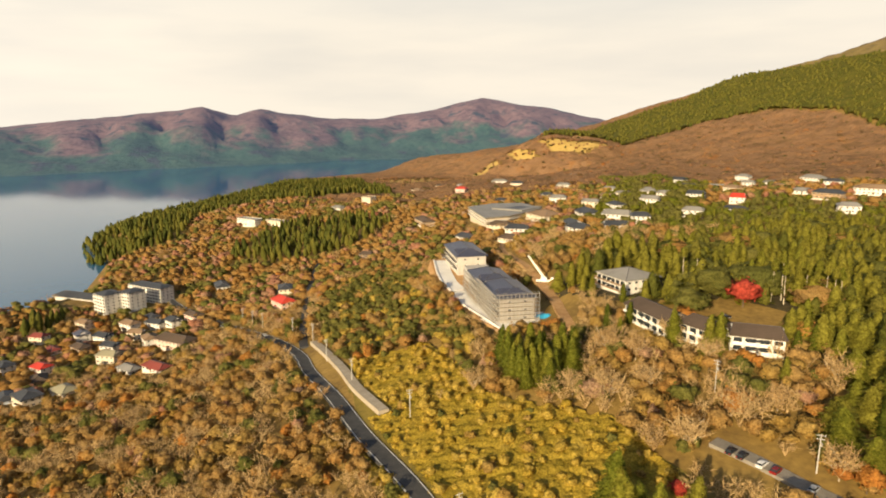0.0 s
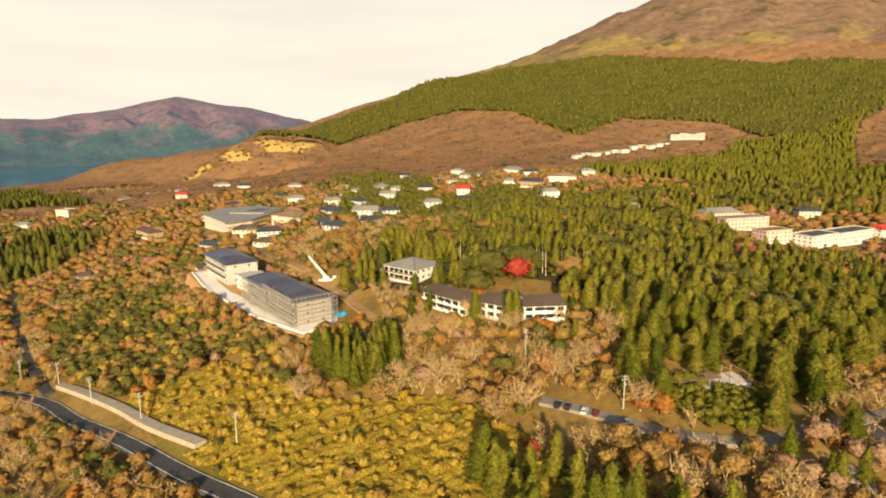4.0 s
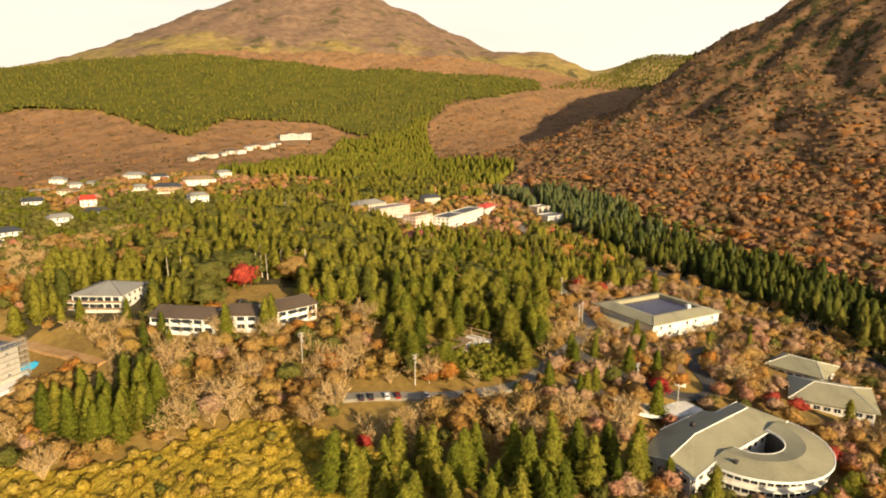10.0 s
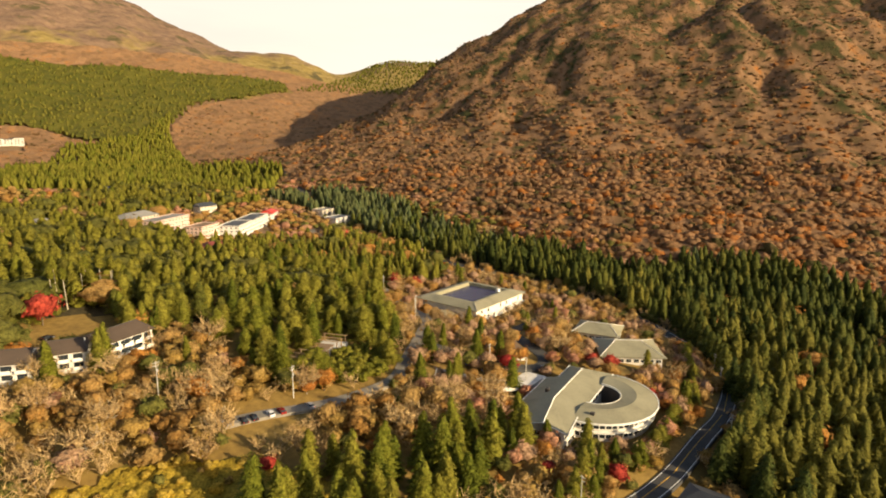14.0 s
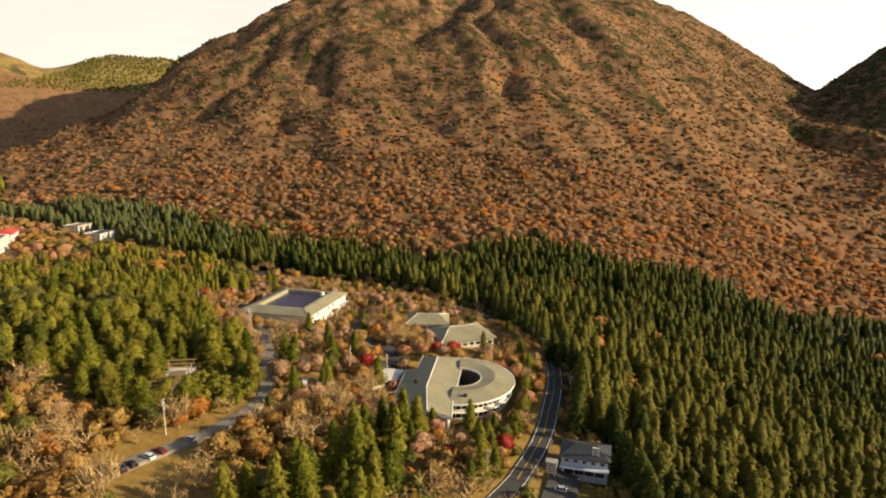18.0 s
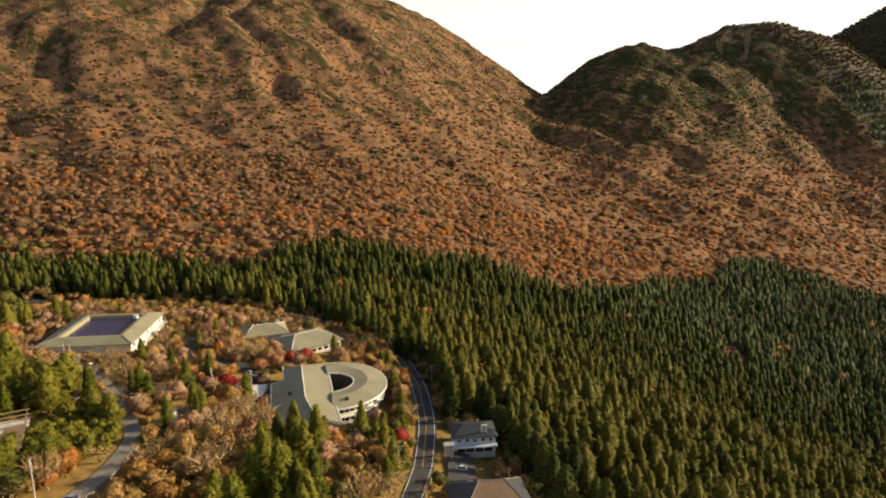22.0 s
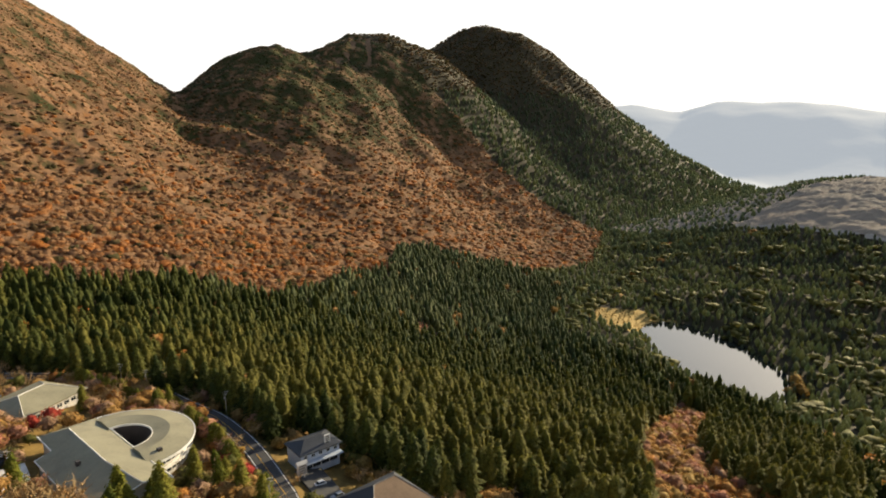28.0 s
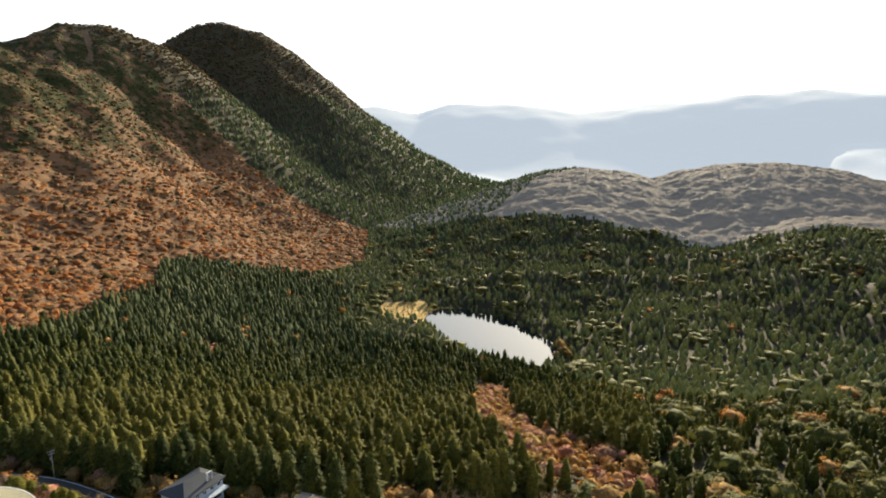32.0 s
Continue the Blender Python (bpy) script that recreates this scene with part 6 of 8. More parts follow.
def broad_crown(seed, n, size, wide=0.5, tall=0.42, mid=0.6, lumps=7, rows=4, sides=8):
    """Unit-high broadleaf crown: a body swollen into uneven lumps, with n loose sprays about it."""
    rng = np.random.default_rng(seed)
    way = rng.normal(0, 1, (lumps, 3))
    way[:, 2] = np.abs(way[:, 2]) * 0.9
    way /= np.linalg.norm(way, axis=1)[:, None]
    swell = rng.uniform(0.2, 0.62, lumps)

    def reach(o):
        return 0.5 + (swell * np.exp(-(1 - o @ way.T) * 7.0)).max(-1)

    def out(t, a):
        return np.stack([np.sin(t) * np.cos(a), np.sin(t) * np.sin(a), np.cos(t)], -1)

    def place(o):
        q = reach(o)[..., None] * o
        return np.stack([q[..., 0] * wide, q[..., 1] * wide, mid + q[..., 2] * tall - 0.25 * tall], -1)
    rings = []
    for j in range(rows):
        a = np.arange(sides) * 6.2832 / sides + 0.39 * j + rng.normal(0, 0.1, sides)
        t = 2.5 - 2.3 * j / rows + rng.normal(0, 0.08, sides)
        rings.append(place(out(t, a)) * 1.0 + rng.normal(0, 0.06 * wide, (sides, 3)))
    body = skin(rings, place(np.array([[0.0, 0.0, 1.0]]))[0])

    def at(r):
        o = r.normal(0, 1, 3)
        o[2] = abs(o[2]) * 0.9 - 0.4
        o /= np.linalg.norm(o)
        return place(o[None])[0] * 1.0 + o * r.uniform(0.0, 0.13), o
    return together(body, cards(rng, n, at, size))


def scatter(name, shapes, x, y, z, high, wide, mat, label, category, seed, shade=None):
    """One mesh of many trees: the shapes in turn, turned and scaled, with a tint each."""
    rng = np.random.default_rng(seed)
    vs, fs, ts, rs, k = [], [], [], [], 0
    pick = rng.integers(0, len(shapes), len(x))
    for s, (v, f, loose) in enumerate(shapes):
        m = np.where(pick == s)[0]
        if not len(m):
            continue
        a = rng.uniform(0, 6.283, len(m))
        c, sn = np.cos(a)[:, None], np.sin(a)[:, None]
        px = (v[None, :, 0] * c - v[None, :, 1] * sn) * wide[m, None] + x[m, None]
        py = (v[None, :, 0] * sn + v[None, :, 1] * c) * wide[m, None] + y[m, None]
        pz = v[None, :, 2] * high[m, None] + z[m, None]
        vs.append(np.stack([px, py, pz], -1).reshape(-1, 3))
        fs.append((f[None] + (np.arange(len(m)) * len(v))[:, None, None]).reshape(-1, 3) + k)
        drift = 0.5 + 0.5 * ripple(x[m], y[m], 95, seed * 1.3)
        tone = shade(x[m], y[m], rng.random(len(m))) if shade else rng.random(len(m)) * 0.42 + drift * 0.33
        ts.append(np.repeat(tone, len(v)))
        rs.append(np.tile(loose, len(m)))
        k += len(m) * len(v)
    me = mesh_from(name, np.concatenate(vs), np.concatenate(fs), True)
    rim = me.attributes.new("fringe", "FLOAT", "POINT")
    rim.data.foreach_set("value", np.concatenate(rs).astype(np.float32))
    at = me.attributes.new("tint", "FLOAT", "POINT")
    at.data.foreach_set("value", np.concatenate(ts).astype(np.float32))
    me.materials.append(mat)
    return tagged(new(name, me), label, category, kind="stuff")


def sown(box, step, seed):
    """Jittered places over a box, a step apart."""
    rng = np.random.default_rng(seed)
    x, y = np.meshgrid(np.arange(box[0], box[1], step), np.arange(box[2], box[3], step), indexing="ij")
    x, y = x.ravel(), y.ravel()
    return x + rng.uniform(-0.45, 0.45, len(x)) * step, y + rng.uniform(-0.45, 0.45, len(y)) * step, rng


def clear_of(x, y):
    ok = np.ones(len(x), bool)
    for p in KEEP_CLEAR:
        ok &= ~inside(p, x, y)
    return ok


def twig_crown(seed, n, wide=0.5):
    """A leafless crown: forked limbs that end in fans of thin twigs."""
    rng = np.random.default_rng(seed)
    v, f = [], []

    def stick(a, b, r):
        k = len(v)
        d = (b - a) / (np.linalg.norm(b - a) + 1e-9)
        s = np.cross(d, rng.normal(0, 1, 3))
        s = s / np.linalg.norm(s) * r
        v.extend([a - s, a + s, b])
        f.append((k, k + 1, k + 2))
    base = np.array([0, 0, 0.1])
    for i in range(n // 9):
        a = rng.uniform(0, 6.283)
        top = np.array([wide * rng.uniform(0.3, 0.95) * math.cos(a), wide * rng.uniform(0.3, 0.95) * math.sin(a), rng.uniform(0.55, 0.95)])
        mid = base + (top - base) * 0.5 + np.array([0, 0, 0.08])
        stick(base, mid, 0.022)
        stick(mid, top, 0.014)
        for j in range(7):
            q = mid + (top - mid) * rng.uniform(0.1, 1.0)
            stick(q, q + rng.normal(0, 0.13, 3) + np.array([0, 0, 0.1]), 0.012)
    return np.array(v), np.array(f), np.zeros(len(v))


CON_MID = [conifer_crown(s, 16, 0.07, 0.185, 0.1, 0.42 + 0.05 * (s % 3), 5, 7) for s in range(6)]
CON_FAR = [conifer_crown(s, 0, 0.1, 0.18, 0.1, 0.46, 3, 6) for s in range(10, 16)]
CON_NEAR = [conifer_crown(s, 50, 0.052, 0.185, 0.08, 0.48 - 0.06 * (s % 3), 6, 7) for s in range(60, 66)]
BRO_MID = [broad_crown(s, 46, 0.10, 0.42, 0.5, 0.58, 9, 5, 8) for s in range(20, 28)]
BRO_LOW = [broad_crown(s, 10, 0.15, 0.5, 0.52, 0.55, 6, 4, 6) for s in range(40, 48)]
BRO_FAR = [broad_crown(s, 4, 0.22, 0.5, 0.52, 0.55, 5, 3, 6) for s in range(30, 38)]
SHRUB_FAR = [broad_crown(s, 2, 0.22, 0.5, 0.55, 0.5, 6, 3, 6) for s in range(70, 80)]
SHRUB_NEAR = [broad_crown(s, 9, 0.2, 0.5, 0.55, 0.5, 6, 3, 6) for s in range(90, 100)]
BRO_FINE = [broad_crown(s, 26, 0.11, 0.5, 0.5, 0.55, 8, 4, 7) for s in range(80, 88)]
TWIG_MID = [twig_crown(s, 126) for s in range(50, 54)]

CLUMP = [(42, 96), (50, 70), (66, 58), (100, 60), (118, 66), (146, 66), (140, 80), (118, 84), (96, 82), (74, 92)]
SITE_CEDARS = [(-26, 138), (-12, 124), (6, 124), (12, 140), (4, 152), (-8, 146)]
GROVE_EAST = [(86, 132), (112, 119), (138, 131), (152, 160), (178, 200), (214, 236), (216, 300), (176, 336), (150, 262), (104, 214), (82, 172)]
GROVE_FILL = [(150, 376), (176, 336), (216, 300), (220, 250), (262, 240), (300, 268), (314, 330), (300, 392), (262, 380)]
STRIP = [(245, -340), (205, -328), (150, -215), (105, -160), (45, -125), (30, -78), (78, -74), (130, -135), (185, -212)]
TONGUE = [(42, 690), (110, 850), (250, 1120), (330, 1290), (500, 1400), (640, 1560), (560, 1380), (440, 1000), (470, 760), (376, 640), (330, 690), (220, 700)]
BELT = [(-760, 1330), (-514, 1557), (-461, 1611), (-316, 1660), (-170, 1610), (25, 1310), (116, 1476), (338, 1435), (387, 1353), (510, 1350), (718, 1618), (1118, 1764), (1150, 1880), (420, 1960), (-250, 2150), (-560, 2200), (-950, 1700)]
SHORE_WOOD = [(-1420, 930), (-1060, 400), (-880, 280), (-740, 240), (-690, 330), (-840, 440), (-760, 620), (-700, 740), (-860, 860), (-1250, 1150)]
VILLAGE_PINES = [(-500, 140), (-470, 120), (-455, 96), (-476, 84), (-505, 108)]
WEST_GREEN = [(-560, 330), (-470, 330), (-400, 380), (-420, 470), (-520, 500), (-600, 430)]
EAST_HILL = [(700, 1000), (1100, 1750), (1500, 2000), (2400, 2700), (2700, 1900), (1800, 1500), (900, 900)]


def patch(x, y, size, seed):
    return ripple(x, y, size, seed) * 0.7 + ripple(x, y, size * 0.43, seed + 3) * 0.45


def evergreen(x, y):
    return inside(PLANTATION, x, y) | inside(STRIP, x, y) | inside(GROVE_FILL, x, y) | inside(GROVE, x, y) | inside(GROVE_EAST, x, y) | inside(TONGUE, x, y) | inside(BELT, x, y) | inside(CLUMP, x, y) | inside(SITE_CEDARS, x, y) | inside(SHORE_WOOD, x, y) | inside(WEST_GREEN, x, y) | inside(VILLAGE_PINES, x, y)


def near(x, y, r0, r1):
    d = np.hypot(x - 30, y - 60)
    return (d >= r0) & (d < r1)


def pondless(x, y):
    px, py = x - 325, y + 512
    return (np.hypot((px * 0.884 - py * 0.467) / 104, (px * 0.467 + py * 0.884) / 50) > 1) & (np.hypot((x - 450) / 52, (y + 530) / 34) > 1)


def sow(box, step, seed, where):
    x, y, rng = sown(box, step, seed)
    m = where(x, y)
    x, y = x[m], y[m]
    m = clear_of(x, y)
    return x[m], y[m], rng


def stand(name, shapes, x, y, rng, high, wide, mat, label, seed, category="trees", grow=None, shade=None):
    if len(x) == 0:
        return
    keep = rng.random(len(x)) > 0.04 + 0.12 * ripple(x, y, 38, seed + 2)
    x, y = x[keep], y[keep]
    if len(x) == 0:
        return
    h = (high[0] + (high[1] - high[0]) * rng.beta(1.6, 1.6, len(x))) * (1 + 0.22 * ripple(x, y, 45, seed))
    if grow:
        h = h * grow(x, y)
    scatter(name, shapes, x, y, ground(x, y) - 0.3, h, h * rng.uniform(*wide, len(x)), mat, label, category, seed + 1, shade)


def mixed(name, box, step, seed, where, low, high, wide, shares, label, lean=None, grow=None):
    """A wood of several kinds in drifts; shares: (material, mesh kind, share, drift size, words)."""
    x, y, rng = sow(box, step, seed, where)
    score = np.stack([s * np.exp(1.6 * patch(x, y, size, seed + 7.3 * i)) * rng.uniform(0.25, 1.0, len(x)) for i, (_, _, s, size, _) in enumerate(shares)])
    if lean:
        score = score * np.stack(lean(x, y))
    kind = score.argmax(0)
    for i, (mat, shapes, s, size, words) in enumerate(shares):
        m = kind == i
        stand(name, shapes, x[m], y[m], rng, (low, high), wide, mat, words + " " + label, seed * 10 + i, grow=grow)


def thinning(x, y):
    """Tall trees at the foot of a hill, low scrub towards its top."""
    return np.interp(ground(x, y), [-130, -20, 120, 300], [1.2, 0.95, 0.68, 0.5])


def canopy(name, box, step, cell, seed, where, high, mat, label, grow=None, shift=None):
    """A closed cover of rounded crowns, cell metres across, as one swollen sheet over the ground."""
    rng = np.random.default_rng(seed)
    u, w = np.meshgrid(np.arange(box[0], box[1], step), np.arange(box[2], box[3], step), indexing="ij")
    u, w = u + rng.uniform(-0.3, 0.3, u.shape) * step, w + rng.uniform(-0.3, 0.3, w.shape) * step
    nx, ny = int((box[1] - box[0]) / cell) + 4, int((box[3] - box[2]) / cell) + 4
    table = rng.random((nx, ny, 4))
    cx, cy = np.floor((u - box[0]) / cell).astype(int) + 1, np.floor((w - box[2]) / cell).astype(int) + 1
    best, crown, hue = np.full(u.shape, -9.0), np.zeros(u.shape), np.zeros(u.shape)
    for dx in (-1, 0, 1):
        for dy in (-1, 0, 1):
            t = table[(cx + dx).clip(0, nx - 1), (cy + dy).clip(0, ny - 1)]
            px, py = box[0] + (cx + dx - 1 + t[..., 0]) * cell, box[2] + (cy + dy - 1 + t[..., 1]) * cell
            r = cell * (0.55 + 0.5 * t[..., 2])
            top = np.sqrt(np.clip(1.25 - ((u - px) ** 2 + (w - py) ** 2) / r**2, 0.0, None)) * (0.55 + 0.6 * t[..., 2])
            m = top > best
            best, hue = np.where(m, top, best), np.where(m, t[..., 3], hue)
    lift = high * (best.clip(0.05, 2) + rng.normal(0, 0.08, u.shape))
    if grow:
        lift = lift * grow(u, w)
    tint = hue * 0.8 + 0.12 + 0.14 * ripple(u, w, 170, seed) + 0.08 * ripple(u, w, 60, seed + 1)
    if shift:
        tint = shift(u, w, tint.clip(0, 1))
    k = np.arange(u.size).reshape(u.shape)
    q = np.stack([k[:-1, :-1], k[1:, :-1], k[1:, 1:], k[:-1, 1:]], -1).reshape(-1, 4)
    ok = where(u.ravel(), w.ravel())
    q = q[ok[q].all(1)]
    ids, inv = np.unique(q, return_inverse=True)
    x, y = u.ravel()[ids], w.ravel()[ids]
    me = mesh_from(name, np.stack([x, y, ground(x, y) + lift.ravel()[ids]], -1), inv.reshape(-1, 4), True)
    at = me.attributes.new("tint", "FLOAT", "POINT")
    at.data.foreach_set("value", tint.ravel()[ids].clip(0, 1).astype(np.float32))
    me.materials.append(mat)
    return tagged(new(name, me), label, "trees", kind="stuff")


def hill_tint(x, y, t):
    """Russet at the foot, grey-brown above, dark evergreen scrub in the gullies, and shade painted over the twin hill.
    """
    z = ground(x, y)
    q = np.clip((z + 120) / 400, 0, 1)
    phi = np.arctan2(y - 640, x - 1900)
    gully = np.abs(np.sin(29 * phi + 1.6 * ripple(x, y, 420, 3.0)))
    t = t ** (0.75 + 0.9 * q) - 0.24 * (1 - smooth(gully, 0.0, 0.35)) * smooth(z, -60, 60)
    # the twin hill's shade, put into the tint as a darker tone
    return (t - 0.34 * smooth(-y, 90, 330) * smooth(z, -110, 20)).clip(0, 1)


def crown_tint(x, y, t):
    """One tone for each tree: browns, some evergreens, more orange ones at the foot of the hill."""
    z = ground(x, y)
    q = np.clip((z + 120) / 300, 0, 1)
    tone = hill_tint(x, y, (0.34 + 0.46 * t + 0.16 * ripple(x, y, 150, 4.0) + 0.1 * ripple(x, y, 55, 6.0)).clip(0, 1))
    lot = np.abs(np.sin(x * 12.9898 + y * 78.233) * 43758.5453) % 1.0
    tone = np.where(lot < 0.1 + 0.1 * (ripple(x, y, 80, 8.0) > 0.35), 0.1 + 0.2 * t, tone)
    return np.where(lot > 0.975 - 0.25 * (1 - q) ** 4, 0.88 + 0.12 * t, tone).clip(0, 1)


# ==== woods
HEDGE = [(95, 146), (114, 150), (136, 148), (128, 134), (121, 124), (108, 123), (98, 126)]
KEEP_CLEAR.append([(-151, 149), (-122, 136), (-70, 110), (-43, 99), (-47, 87), (-74, 98), (-126, 124), (-154, 138)])
KEEP_CLEAR.append([(31, 198), (47, 198), (50, 222), (30, 224)])
KEEP_CLEAR.append([(42, 204), (61, 204), (63, 230), (46, 234)])
KEEP_CLEAR.append([(-26, 202), (0, 200), (4, 220), (-24, 224)])
KEEP_CLEAR.append([(24, 197), (60, 192), (62, 205), (28, 209)])
KEEP_CLEAR.append([(60, 112), (92, 108), (104, 112), (104, 123), (84, 128), (60, 132)])
_x, _y, _r = sow((84, 150, 114, 160), 3.0, 50, lambda x, y: inside(HEDGE, x, y))
stand("hedge_bank", BRO_MID, _x, _y, _r, (4.0, 6.0), (0.9, 1.2), M_CEDAR, "bright green clipped evergreen bank", 50, "hedge")
KEEP_CLEAR.append(HEDGE)
cleared(112, 150, 26, 10, 28, 1, 8)
_x, _y, _r = sow((30, 800, -600, 620), 6.5, 1, lambda x, y: inside(PLANTATION, x, y) & pondless(x, y) & ~inside(STRIP, x, y) & (np.hypot((x - 486) / 22, (y + 250) / 12) > 1))
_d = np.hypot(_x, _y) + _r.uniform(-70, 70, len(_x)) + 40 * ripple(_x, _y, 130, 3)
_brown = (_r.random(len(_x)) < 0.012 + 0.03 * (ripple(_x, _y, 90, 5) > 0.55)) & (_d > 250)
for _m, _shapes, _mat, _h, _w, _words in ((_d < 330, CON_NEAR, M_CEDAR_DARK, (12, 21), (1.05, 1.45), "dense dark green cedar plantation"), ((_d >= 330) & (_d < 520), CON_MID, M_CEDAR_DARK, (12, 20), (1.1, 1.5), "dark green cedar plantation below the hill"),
                                         (_d >= 520, CON_FAR, M_CEDAR_HAZY, (12, 18), (1.15, 1.5), "cedar plantation towards the pond, blue-green with painted haze")):
    _m = _m & ~_brown
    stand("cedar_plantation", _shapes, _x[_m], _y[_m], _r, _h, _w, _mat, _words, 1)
stand("autumn_trees", BRO_MID, _x[_brown], _y[_brown], _r, (9, 14), (0.9, 1.2), M_RUST, "lone orange broadleaf trees in the plantation", 2)
GROVEMIX = [(M_CEDAR, CON_NEAR, 1.0, 90, "yellow-green cypress"), (M_CEDAR_DARK, CON_NEAR, 0.55, 60, "dark green cedar"), (M_OLIVE, BRO_MID, 0.45, 50, "olive broadleaf"), (M_RUST, BRO_MID, 0.16, 40, "orange broadleaf"), (M_BROWN, BRO_MID, 0.24, 50, "brown broadleaf")]
mixed("cypress_grove", (-60, 340, 180, 720), 7.0, 3, lambda x, y: inside(GROVE, x, y), 9, 17, (1.35, 1.95), GROVEMIX, "trees in the grove above the lodges")
FILLMIX = [(M_CEDAR, CON_NEAR, 1.0, 70, "yellow-green cypress"), (M_CEDAR_DARK, CON_NEAR, 0.7, 50, "dark green cedar"), (M_OLIVE, BRO_MID, 0.4, 40, "olive broadleaf"), (M_RUST, BRO_MID, 0.4, 40, "orange broadleaf"), (M_BROWN, BRO_MID, 0.4, 40, "brown broadleaf")]
mixed("grove_edge", (140, 330, 230, 400), 6.0, 60, lambda x, y: inside(GROVE_FILL, x, y), 8, 16, (1.05, 1.5), FILLMIX, "trees between the grove and the museum")
STRIPMIX = [(M_RUST, BRO_MID, 1.0, 40, "orange"), (M_RUSSET, BRO_MID, 0.9, 40, "russet"), (M_GOLD, BRO_MID, 0.5, 40, "straw-yellow"), (M_CEDAR_DARK, CON_MID, 0.35, 30, "dark cedar")]
mixed("autumn_strip", (20, 250, -350, -70), 5.6, 61, lambda x, y: inside(STRIP, x, y), 3.5, 9.0, (1.0, 1.4), STRIPMIX, "trees in the cutting below the plantation")
_x, _y, _r = sow((460, 512, -266, -234), 5.0, 62, lambda x, y: np.hypot((x - 486) / 22, (y + 250) / 12) <= 1)
stand("autumn_trees", BRO_MID, _x, _y, _r, (4, 7), (1.0, 1.4), M_RUSSET, "russet trees in a gap of the plantation", 62)
_x, _y, _r = sow((20, 660, 600, 1600), 8.5, 5, lambda x, y: inside(TONGUE, x, y) & ~inside(GROVE, x, y))
stand("cedar_wood", CON_FAR, _x, _y, _r, (13, 19), (1.1, 1.6), M_CEDAR, "green cedar wood on the rising ground", 5)
_x, _y, _r = sow((-1000, 1160, 1300, 2200), 15.5, 6, lambda x, y: inside(BELT, x, y))
canopy("cedar_belt", (-1000, 1160, 1300, 2200), 11.0, 15.0, 21, lambda x, y: inside(BELT, x, y), 7.0, M_CEDAR_DARK, "green undergrowth of the conifer belt", None, lambda x, y, t: 0.3 + 0.5 * t)
stand("cedar_belt", CON_FAR, _x, _y, _r, (11, 15), (1.75, 2.4), M_CEDAR_DARK, "green conifer belt below the volcano", 6)
_x, _y, _r = sow((700, 2800, 850, 2750), 17.0, 7, lambda x, y: inside(EAST_HILL, x, y) & (ground(x, y) > 100))
stand("cedar_wood", CON_FAR, _x, _y, _r, (9, 13), (1.9, 2.8), M_CEDAR_DARK, "dark wood on the saddle hill", 7)
_x, _y, _r = sow((-1500, -380, 60, 1200), 10.5, 8, lambda x, y: inside(SHORE_WOOD, x, y) | inside(WEST_GREEN, x, y) | inside(VILLAGE_PINES, x, y))
stand("cedar_wood", CON_FAR, _x, _y, _r, (13, 19), (1.2, 1.7), M_CEDAR_DARK, "dark green wood on the lake shore", 8)

YARD = [(112, 92), (132, 56), (160, 40), (200, 42), (250, 58), (286, 100), (300, 170), (290, 235), (236, 262), (196, 200), (150, 140), (118, 116)]
YARDMIX = [(M_RUSSET, BRO_MID, 1.0, 30, "russet"), (M_BROWN, BRO_MID, 0.6, 26, "brown"), (M_TWIG, TWIG_MID, 1.0, 28, "leafless"), (M_RUST, BRO_MID, 0.45, 22, "orange"), (M_OLIVE, BRO_MID, 0.4, 24, "olive evergreen"), (M_RED, BRO_MID, 0.07, 18, "crimson")]
mixed("garden_trees", (110, 300, 40, 265), 5.0, 53, lambda x, y: inside(YARD, x, y) & ~evergreen(x, y) & (np.hypot(x - 171, y - 66) > 48), 4.0, 8.5, (0.95, 1.3), YARDMIX, "trees round the museum and the hall")
OLIVE_SLOPE = [(-260, 292), (-170, 252), (-140, 212), (-76, 168), (-44, 150), (-36, 132), (-72, 152), (-104, 124), (-150, 152), (-220, 204), (-300, 262)]
SLOPEMIX = [(M_OLIVE, BRO_MID, 1.5, 34, "olive evergreen"), (M_BAMBOOLEAF, BRO_MID, 0.7, 30, "olive-yellow"), (M_BROWN, BRO_MID, 0.6, 34, "brown"), (M_RUST, BRO_MID, 0.22, 24, "rust-coloured"), (M_TWIG, TWIG_MID, 0.3, 30, "leafless")]
mixed("hillside_scrub", (-300, -30, 120, 295), 4.6, 54, lambda x, y: inside(OLIVE_SLOPE, x, y) & ~evergreen(x, y), 3.0, 7.0, (1.05, 1.5), SLOPEMIX, "scrub on the slope below the building site")
SCRUB = [(M_BROWN, BRO_MID, 1.0, 60, "tan and brown"), (M_OLIVE, BRO_MID, 0.65, 45, "olive evergreen"), (M_TWIG, TWIG_MID, 1.0, 50, "leafless grey"), (M_RUST, BRO_MID, 0.45, 40, "rust-red"), (M_RUSSET, BRO_MID, 0.4, 45, "russet"), (M_GOLD, BRO_MID, 0.75, 45, "yellow-brown")]
mixed("scrub", (-330, 420, -130, 400), 4.8, 11, lambda x, y: ~evergreen(x, y) & near(x, y, 0, 330) & (y > np.where(x < 130, -60, -125)) & ~inside(BAMBOO, x, y) & ~inside(YARD, x, y) & ~inside(OLIVE_SLOPE, x, y), 3.2, 8.5, (1.0, 1.5), SCRUB, "autumn scrub on the hillside")
